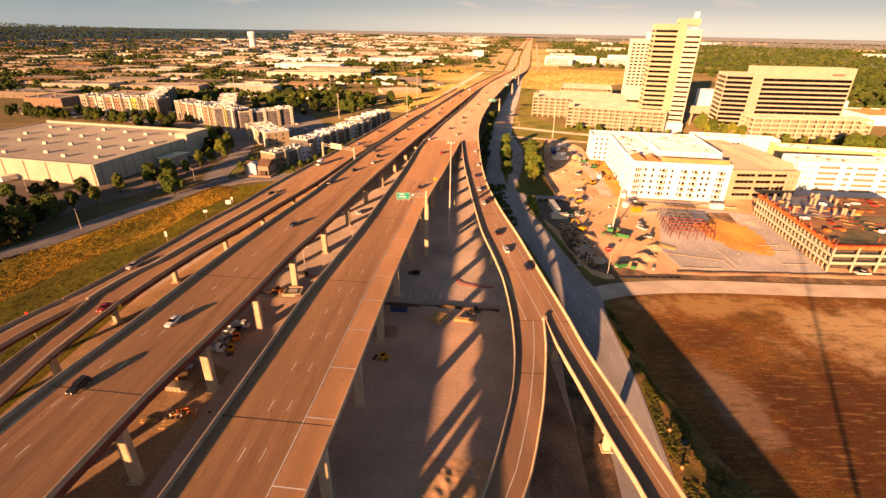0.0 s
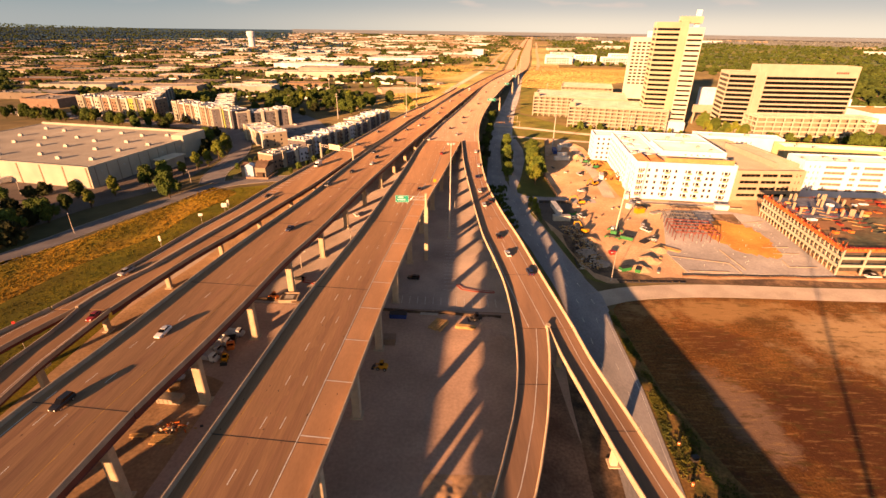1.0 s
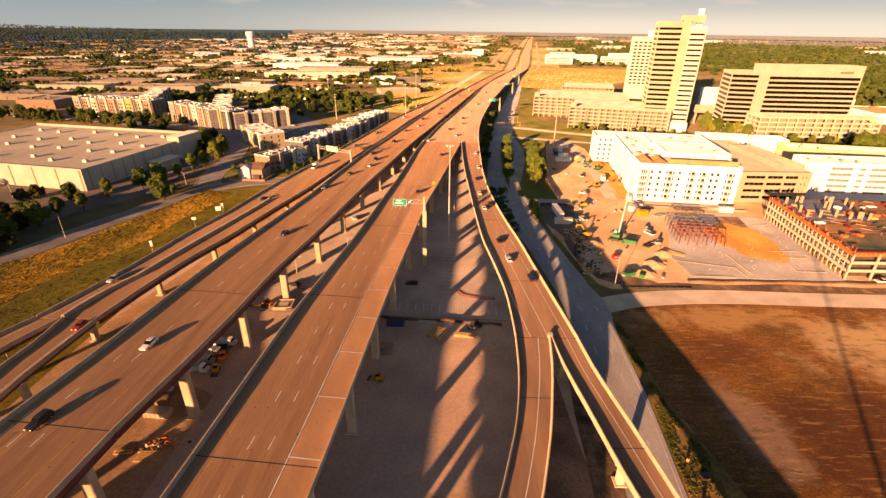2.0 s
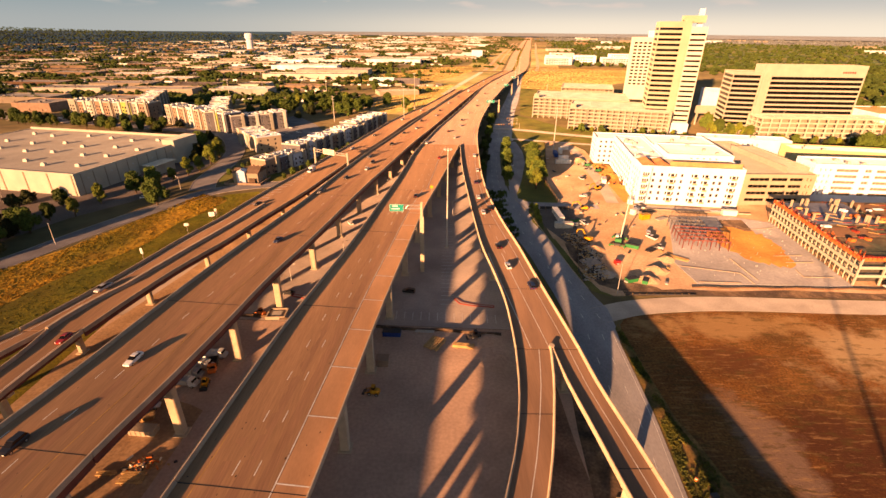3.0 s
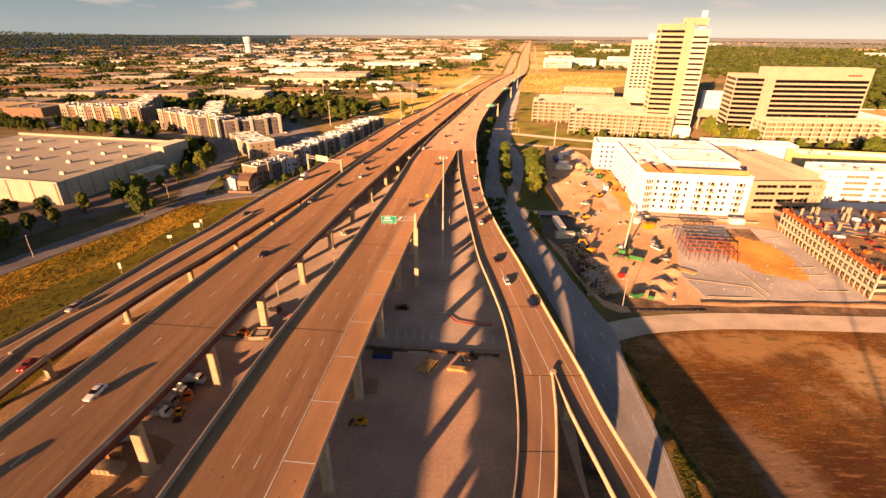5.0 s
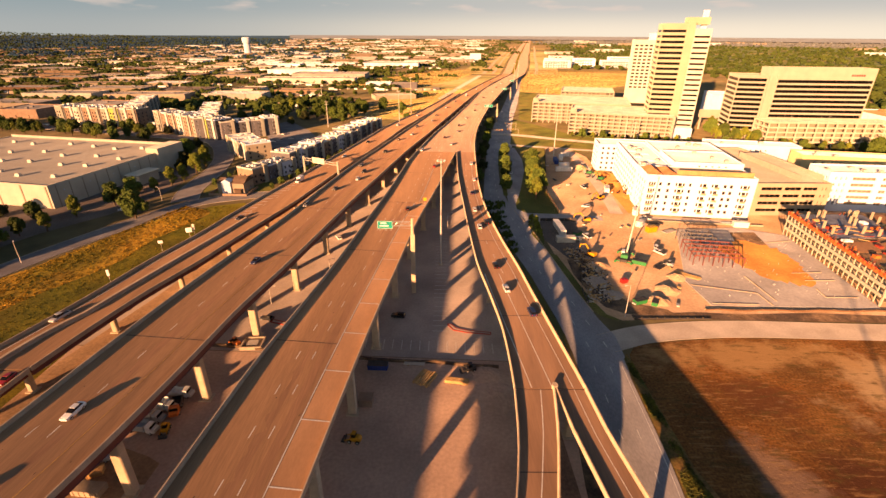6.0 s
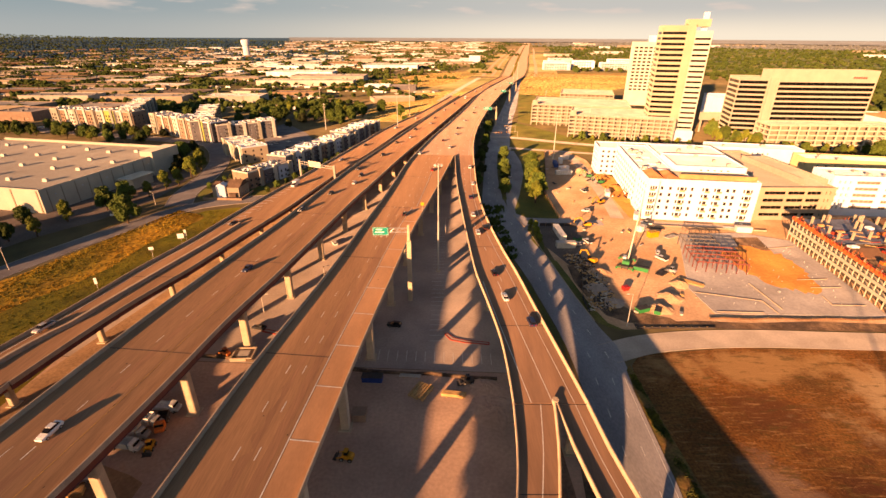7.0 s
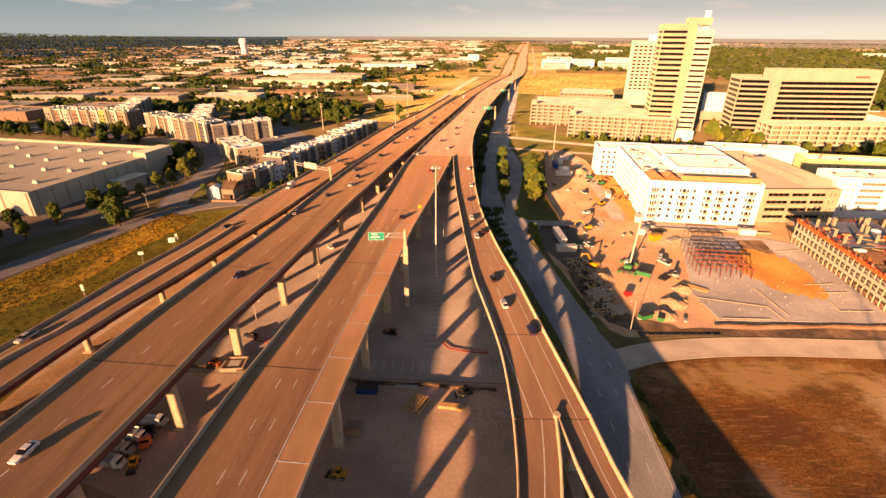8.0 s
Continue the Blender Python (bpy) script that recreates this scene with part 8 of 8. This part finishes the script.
for k, (x, y, r, l, m) in enumerate(((57.6, 197.5, 92, 15, "sign_white"), (57.4, 183.4, 2, 8.5, "pole"), (84.5, 306, 4, 11, "sign_white"), (88, 320, 8, 7, "car_white"), (90, 340, 80, 10, "sign_white"), (84, 330, 85, 12, "blue"), (96, 352, 20, 6, "sign_white"), (101, 262, 75, 8, "sign_white"), (104, 222.5, 70, 6, "sign_white"), (100, 205, 40, 4.5, "sign_white"), (102.5, 197.5, 20, 5, "yellow_machine"), (150, 204.5, -8, 7, "car_white"))):
    crate("site_trailer", x, y, 0.6 if l > 8 else 0.05, r, l, 2.6, 2.7, m, "site office trailer with flat roof" if l > 8 else "storage container on the building site", "container", "site containers")
for k, (x, y, l, r) in enumerate(((-257, 270, 14, -14), (-262, 262, 8, -14), (-270, 232, 12, 76))):
    crate("semi_trailer", x, y, 0.9, r, l, 2.6, 2.8, "sign_white", "white semi trailer parked at the warehouse", "trailer", "trailers at the warehouse")

# pale pad with a raised rim under the viaduct
pad = thing("concrete_pad", "square concrete pad with raised rim and equipment cover", "concrete pad", at=pose(-60.5, 101, 0.05, 0, 0, 3))
s = Shape()
s.box(0, 0, 0, 6.4, 5.6, 0.5)
part("slab", s, M["barrier"], pad)
for q in ((0, 0, 6.4, 0.4), (0, 5.2, 6.4, 5.6), (0, 0.4, 0.4, 5.2), (6, 0.4, 6.4, 5.2)):
    s = Shape()
    s.box(q[0], q[1], 0.5, q[2], q[3], 1.1)
    part("rim", s, M["barrier"], pad)
s = Shape()
s.box(1.6, 1.4, 0.5, 4.8, 4.2, 0.9)
part("cover", s, M["pole"], pad)


# earth bank with a dark silt fence across the yard
def bank(path, h, m, label, name, posts=True, w=0.06):
    t = thing(name, label, name.replace("_", " "), kind="structure", at=pose(0, 0, 0))
    for i, (a, b) in enumerate(zip(path, path[1:])):
        a, b = Vector((*a, 0)), Vector((*b, 0))
        d = (b - a).normalized()
        n = Vector((-d.y, d.x, 0)) * w / 2
        s = Shape()
        s.add([tuple(p + q + Vector((0, 0, z))) for z in (0.02, h) for p, q in ((a, -n), (b, -n), (b, n), (a, n))], [(0, 3, 2, 1), (4, 5, 6, 7), (0, 1, 5, 4), (1, 2, 6, 5), (2, 3, 7, 6), (3, 0, 4, 7)])
        part("fence_panel", s, M[m], t)
        if posts:
            s = Shape()
            s.box(a.x - 0.06, a.y - 0.06, 0, a.x + 0.06, a.y + 0.06, h + 0.25)
            part("post", s, M["wood"], t)


bank([(-70 + 4.6 * k, 103.2 - 0.55 * k * (1 if k < 15 else 0.9) + 0.25 * math.sin(k)) for k in range(20)], 0.9, "mulch", "dark silt fence along an earth bank across the yard", "silt_fence", w=0.6)
bank([(66 + 2.6 * k, 119.9 + 0.02 * k) for k in range(11)], 0.5, "darkmetal", "row of dark barrier sections beside the street", "silt_fence", w=0.3)
bank([(93 + 5 * k, 125.6 + 0.35 * math.sin(k * 1.7)) for k in range(40)], 0.6, "far_brown", "dark sagging site fence along the building site", "silt_fence", w=0.15)
bank([(53.5 - 0.02 * k * k * 0.1 + 0.6 * math.sin(k) * 0.2 + (0.9 * max(0, 9 - k)), 170 - 3.4 * k if k < 12 else 129.2 - 0.8 * (k - 12)) for k in range(13)], 1.6, "darkmetal", "dark site fence along the frontage road", "silt_fence", w=0.1)
bank([(62.9 + 0.04 * k, 221.8 + 4.2 * k) for k in range(11)] + [(65.2 + 1.75 * k, 268 + 9.6 * k) for k in range(12)], 1.8, "darkmetal", "dark mesh fence along the lawn's edge", "silt_fence", w=0.08)
bank([(50.6 + 3.1 * k, 210.3 + 0.02 * k) for k in range(7)], 1.8, "darkmetal", "dark mesh fence along the truck yard", "silt_fence", w=0.08)
bank([(108 + 6 * k, 211.5 - 0.75 * k) for k in range(10)], 0.8, "far_tan", "tan mesh fence in front of the white block", "silt_fence", w=0.1)

# kerbed islands with red painted edges
for pts in ([(2.7, 115.8), (4.6, 112.6), (9, 111.2), (16.5, 110.2), (16.6, 111.2), (9.4, 112.2), (5.6, 113.4), (3.6, 116)], [(-56.5, 116.5), (-46, 113.2), (-45, 114.2), (-55.5, 117.6)]):
    isl2 = sheet("kerb_island", pts, 0.24, M["parking"], "low parking island with red painted kerb", "traffic island", thick=0.2)
    s = Shape()
    n = len(pts)
    for i in range(n):
        a, b = Vector((*pts[i], 0)), Vector((*pts[(i + 1) % n], 0))
        d = (b - a).normalized()
        nn = Vector((d.y, -d.x, 0)) * 0.2
        s.add([tuple(p + q + Vector((0, 0, z))) for z in (0.02, 0.26) for p, q in ((a, -nn), (b, -nn), (b, nn), (a, nn))], [(0, 3, 2, 1), (4, 5, 6, 7), (0, 1, 5, 4), (1, 2, 6, 5), (2, 3, 7, 6), (3, 0, 4, 7)])
    part("kerb", s, M["red_frame"], isl2, "faded red kerb paint")
# parking bay lines
s = Shape()
for k in range(24):
    s.box(-48 + 2.8 * k, 104.2 - 0.16 * k, 0.05, -47.85 + 2.8 * k, 109.2 - 0.16 * k, 0.055)
for k in range(30):
    s.box(-2.2, 112 + 3 * k, 0.05, 2.6, 112.14 + 3 * k, 0.055)
tagged(part("bay_line", s, M["white_paint"]), "faded white parking bay lines on the lot", "road marking", "", "stuff")

# pale joint boards on the slab
sl = thing("formwork_boards", "pale form boards and pipe stubs on the slab", "formwork", at=pose(0, 0, 0))
for x0, y0, x1, y1 in ((96.5, 143.7, 118.3, 137.5), (118.3, 137.5, 118.8, 128.8), (121.3, 150.8, 121.9, 131.8), (143.2, 147.7, 155, 147.9), (143, 141.3, 141.9, 134.9), (141.9, 134.9, 153.7, 134.7), (149.7, 183.9, 162.9, 186.3), (142.1, 153.9, 154.6, 154.7), (98, 130, 114, 129.4)):
    s = Shape()
    d = Vector((x1 - x0, y1 - y0, 0)).normalized()
    n = Vector((-d.y, d.x, 0)) * 0.14
    a, b = Vector((x0, y0, 0)), Vector((x1, y1, 0))
    s.add([tuple(p + q + Vector((0, 0, z))) for z in (0.26, 0.46) for p, q in ((a, -n), (b, -n), (b, n), (a, n))], [(0, 3, 2, 1), (4, 5, 6, 7), (0, 1, 5, 4), (1, 2, 6, 5), (2, 3, 7, 6), (3, 0, 4, 7)])
    part("board", s, M["barrier"], sl)
rng = random.Random(8)
s = Shape()
for k in range(110):
    x, y = rng.uniform(98, 160), rng.uniform(131, 198)
    if x < 96 + (y - 130) * 0.2 or x > 156 + (y - 130) * 0.12:
        continue
    s.tube((x, y, 0.25), (x, y, rng.uniform(0.5, 0.95)), 0.07, 0.07, 5)
tagged(part("pipe_stub", s, M["sign_white"], sl), kind="stuff")

# rubble along the frontage fence
rb = thing("rubble_heap", "jumbled boards, pipes and broken concrete in a long heap", "rubble", kind="stuff", at=pose(0, 0, 0))
s = Shape()
for k in range(560):
    u = rng.random()
    x, y = 53.5 + 4 * math.sin(u * 3) + rng.uniform(0, 9), 130 + 46 * u
    q = Matrix.Translation((x, y, rng.uniform(0.1, 0.8))) @ Euler((rng.uniform(-0.5, 0.5), rng.uniform(-0.5, 0.5), rng.uniform(0, 6.28))).to_matrix().to_4x4()
    l, w, h = rng.uniform(0.4, 2.4), rng.uniform(0.12, 0.6), rng.uniform(0.08, 0.35)
    s.box(-l / 2, -w / 2, -h / 2, l / 2, w / 2, h / 2, rng.choice((0, 3, 1, 2, 2, 3)), q)
tagged(part("rubble", s, [M["parking"], M["pole"], M["wood"], M["darkmetal"]], rb), kind="stuff")
s = Shape()
for k in range(60):
    x, y = rng.uniform(66, 120), rng.uniform(128, 330)
    if 96 < x and y < 240 or x > 108 and y > 215:
        continue
    q = Matrix.Translation((x, y, rng.uniform(0.15, 0.5))) @ Euler((0, 0, rng.uniform(0, 6.28))).to_matrix().to_4x4()
    l, w, h = rng.uniform(0.5, 3.0), rng.uniform(0.3, 1.2), rng.uniform(0.15, 0.7)
    s.box(-l / 2, -w / 2, 0, l / 2, w / 2, h, rng.choice((0, 1, 2, 3, 3, 2)), q)
tagged(part("site_clutter", s, [M["sign_white"], M["pole"], M["wood"], M["darkmetal"]]), "loose boards, pipes and boxes strewn over the building site", "site clutter", "", "stuff")
for x, y, k, p, h in ((96, 172, "pickup_truck", "car_white", 30), (97, 178, "suv", "car_white", -20), (152, 210, "pickup_truck", "car_white", 85), (106, 214, "pickup_truck", "car_white", 60), (69, 190, "pickup_truck", "car_white", 20), (63, 186.5, "suv", "car_silver", 80), (88, 268, "pickup_truck", "car_white", 10), (80, 232, "suv", "car_white", 70), (170, 127, "pickup_truck", "car_white", 88)):
    park(k, p, pose(x, y, 0.09, 0, 0, h))

s = Shape()
for k in range(70):
    x, y = -66.5 + rng.gauss(0, 2.6), 43.6 + rng.gauss(0, 0.9)
    q = Matrix.Translation((x, y, rng.uniform(0.15, 0.6))) @ Euler((rng.uniform(-0.4, 0.4), rng.uniform(-0.4, 0.4), rng.uniform(0, 6.28))).to_matrix().to_4x4()
    l, w, h = rng.uniform(0.5, 1.8), rng.uniform(0.15, 0.6), rng.uniform(0.1, 0.5)
    s.box(-l / 2, -w / 2, -h / 2, l / 2, w / 2, h / 2, rng.choice((0, 0, 1, 2, 3)), q)
tagged(part("scrap_heap", s, [M["wood"], M["orange"], M["sign_white"], M["darkmetal"]]), "scattered heap of timber offcuts and scrap under the viaduct", "scrap heap", "", "stuff")


def barrel(x, y, m, label, z=0.1):
    t = thing("traffic_barrel", label, "traffic barrel", "barrels on the verge", at=pose(x, y, z))
    s = Shape()
    s.loft([[(r * math.cos(a), r * math.sin(a), q) for a in [2 * math.pi * i / 12 for i in range(12)]] for q, r in ((0.1, 0.34), (0.55, 0.31), (1.0, 0.27), (1.06, 0.22))])
    part("drum", s, M[m], t)
    s = Shape()
    s.loft([[(r * math.cos(a), r * math.sin(a), q) for a in [2 * math.pi * i / 8 for i in range(8)]] for q, r in ((0.0, 0.46), (0.1, 0.44))])
    part("base_ring", s, M["rubber"], t)
    s = Shape()
    s.loft([[(r * math.cos(a), r * math.sin(a), q) for a in [2 * math.pi * i / 12 for i in range(12)]] for q, r in ((0.62, 0.325), (0.78, 0.31))])
    part("band", s, M["sign_white"], t)


for x, y in ((54.1, 41.2), (52.2, 30.2), (50.8, 12.0)):
    barrel(x, y, "orange", "orange plastic traffic barrel standing in the weeds")
crate("utility_box", 55.7, 36.8, 0.09, 12, 1.3, 0.9, 1.2, "darkmetal", "dark metal utility box in the verge", "utility box")

# tracked sand under the ramp
s = Shape()
n = 46
vs = []
for i in range(n + 1):
    for j in range(n + 1):
        x, y = -6 + 16 * i / n, 8 + 24 * j / n
        edge = min(1, 4 * min(i, j, n - i, n - j) / n)
        z = 0.04 + edge * (0.16 + 0.42 * (noise.noise(Vector((x * 0.5, y * 0.35, 2))) + 0.5 * math.sin((x * 0.6 + y) * 2.6) * noise.noise(Vector((x * 0.2, y * 0.2, 7)))))
        vs.append((x, y, max(0.02, z)))
s.add(vs, [(i * (n + 1) + j, (i + 1) * (n + 1) + j, (i + 1) * (n + 1) + j + 1, i * (n + 1) + j + 1) for i in range(n) for j in range(n)])
tagged(part("sand_bed", s, M["sand"], smooth=True), "rutted sand with wheel tracks under the viaduct edge", "sand", "", "structure")


# ---- low plants ----
M["weed"] = mat("weeds", (0.13, 0.125, 0.022), 0.9, 0.2, 0.4, 1.5, 0.4, tint=(0.06, 0.075, 0.016))
def tufts(name, spots, m, label, seed, blades=5):
    rng = random.Random(seed)
    s = Shape()
    for x, y, h in spots:
        for b in range(blades):
            a = rng.uniform(0, 6.28)
            w = h * rng.uniform(0.35, 0.7)
            dx, dy = math.cos(a) * w, math.sin(a) * w
            ox, oy = x + rng.uniform(-h, h), y + rng.uniform(-h, h)
            lx, ly = rng.uniform(-0.4, 0.4) * h, rng.uniform(-0.4, 0.4) * h
            s.add([(ox - dx, oy - dy, 0.05), (ox + dx, oy + dy, 0.05), (ox + dx * 0.5 + lx, oy + dy * 0.5 + ly, h * rng.uniform(0.7, 1.2)), (ox - dx * 0.6 + lx, oy - dy * 0.6 + ly, h * rng.uniform(0.6, 1.1))], [(0, 1, 2, 3)])
    tagged(part(name, s, M[m]), label, "plants", "", "stuff")


rng = random.Random(77)
spots = []
while len(spots) < 8500:
    y = rng.uniform(40, 230)
    x = rng.uniform(-215, -126)
    if inside(DRY, x, y) and noise.noise(Vector((x * 0.06, y * 0.03, 0))) > rng.uniform(-0.9, 0.1):
        spots.append((x, y, rng.uniform(0.16, 0.46)))
tufts("dry_grass", spots, "drygrass", "tall dry golden grass tufts on the verge", 1, 4)
spots = []
while len(spots) < 3600:
    y = rng.uniform(60, 230)
    x = rng.uniform(-165, -108)
    if not inside(DRY, x, y) and x < smooth_at(CONNECTOR, max(y, 79))[0] - 1 - max(0, 79 - y) * 0.25 and x > -152 + (y - 104) * 0.17:
        spots.append((x, y, rng.uniform(0.12, 0.32)))
tufts("green_grass", spots, "grass", "rough green grass between meadow and connector", 6, 4)
spots = []
while len(spots) < 3600:
    y = rng.uniform(-30, 99)
    a = smooth_at(FRONTAGE, y)[1] + 0.7
    b = 56.9 if y > 58 else 56.9 + (58 - y) * 0.2
    x = rng.uniform(a, b)
    if noise.noise(Vector((x * 0.2, y * 0.12, 4))) > rng.uniform(-0.1, 0.25):
        spots.append((x, y, rng.uniform(0.12, 0.4)))
tufts("verge_weeds", spots, "weed", "weeds and small shrubs on the road verge", 2, 6)
spots = [(rng.uniform(-100, -76) + (y - 100) * 0.1, y, rng.uniform(0.15, 0.5)) for y in [rng.uniform(40, 210) for _ in range(140)]]
tufts("bridge_weeds", spots, "weed", "weeds growing between the bridges", 3, 6)
spots = [(rng.uniform(19, 33) + (y - 180) * 0.02, y, rng.uniform(0.6, 2.0)) for y in [rng.uniform(170, 240) for _ in range(120)]]
tufts("ramp_shrubs", spots, "leaf", "dark shrubs beneath the ramp", 4, 9)
spots = [(x + rng.uniform(-1, 1), y + rng.uniform(-1, 1), rng.uniform(0.5, 1.0)) for x, y in [(120 + 92 * u * 0.956, 434 - 92 * u * 0.29) for u in [rng.random() for _ in range(160)]]]
tufts("hedge", spots, "leaf", "clipped hedge along the parking garage", 5, 8)


def hayfield(poly, step, wide, tall, m, label, seed):
    """Standing dry grass over a far meadow, in ragged tussocks."""
    rng = random.Random(seed)
    xs, ys = [q[0] for q in poly], [q[1] for q in poly]
    s = Shape()
    y = min(ys)
    while y < max(ys):
        x = min(xs) + rng.uniform(0, step[0])
        while x < max(xs):
            px, py = x + rng.uniform(-1, 1), y + rng.uniform(-0.5, 0.5) * step[1]
            if inside(poly, px, py):
                a = rng.uniform(-0.7, 0.7)
                dx, dy, h = math.cos(a) * wide / 2, math.sin(a) * wide / 2, tall * rng.uniform(0.5, 1.2)
                g = land(px, py) + 0.04
                s.add([(px - dx, py - dy, g), (px + dx, py + dy, g), (px + dx * 0.7, py + dy * 0.7 + 0.2 * h, g + h), (px, py + 0.25 * h, g + h * rng.uniform(0.6, 1.2)), (px - dx * 0.8, py - dy * 0.8 + 0.2 * h, g + h * rng.uniform(0.7, 1.1))], [(0, 1, 2, 3, 4)])
            x += step[0] * rng.uniform(0.7, 1.3)
        y += step[1]
    tagged(part("hay_grass", s, M[m]), label, "grass", "", "stuff")


M["hay"] = mat("standing_dry_grass", (0.225, 0.155, 0.07), 0.95, 0.012, 0.3, 0.3, 0.3, tint=(0.17, 0.13, 0.04), stretch=(0.5, 1.6, 1))
hayfield([(-190, 860), (-60, 830), (20, 1000), (85, 1240), (60, 1330), (-40, 1240), (-150, 1000)], (4, 8), 4.5, 0.6, "hay", "standing golden grass on a far meadow", 1)
hayfield([(120, 800), (190, 760), (330, 900), (560, 1180), (560, 1290), (230, 1290), (165, 1050)], (4, 8), 4.5, 0.6, "hay", "standing golden grass beyond the garages", 2)
hayfield([(-85, 500), (-30, 560), (10, 700), (40, 830), (-20, 850), (-60, 760), (-95, 620)], (3, 5), 3.0, 0.4, "hay", "standing golden grass beside the highway", 3)


def clods(name, poly, count, size, m, label, seed):
    """Loose lumps of earth, each a small uneven pyramid."""
    rng = random.Random(seed)
    xs, ys = [q[0] for q in poly], [q[1] for q in poly]
    s = Shape()
    while count:
        x, y = rng.uniform(min(xs), max(xs)), rng.uniform(min(ys), max(ys))
        if not inside(poly, x, y) or noise.noise(Vector((x * 0.07, y * 0.07, seed))) < rng.uniform(-0.6, 0.3):
            continue
        count -= 1
        r = size * rng.uniform(0.4, 1.3) * (2.2 if rng.random() < 0.04 else 1)
        a = rng.uniform(0, 6.28)
        vs = [(x + r * math.cos(a + k * 1.57) * rng.uniform(0.6, 1.2), y + r * math.sin(a + k * 1.57) * rng.uniform(0.6, 1.2), 0.04) for k in range(4)]
        s.add(vs + [(x + rng.uniform(-0.3, 0.3) * r, y + rng.uniform(-0.3, 0.3) * r, 0.06 + r * rng.uniform(0.3, 0.7))], [(0, 1, 4), (1, 2, 4), (2, 3, 4), (3, 0, 4)])
    tagged(part(name, s, M[m]), label, "soil", "", "stuff")


clods("soil_clods", [(63, -20), (200, -20), (200, 105), (75, 104), (63, 90)], 4200, 0.11, "field", "loose clods of earth over the brown field", 1)
clods("soil_clods", [(58, 150), (66, 130), (95, 130), (104, 215), (106, 340), (92, 350), (75, 318), (64, 236), (52, 205)], 2600, 0.2, "sand", "loose lumps of soil over the building site", 2)
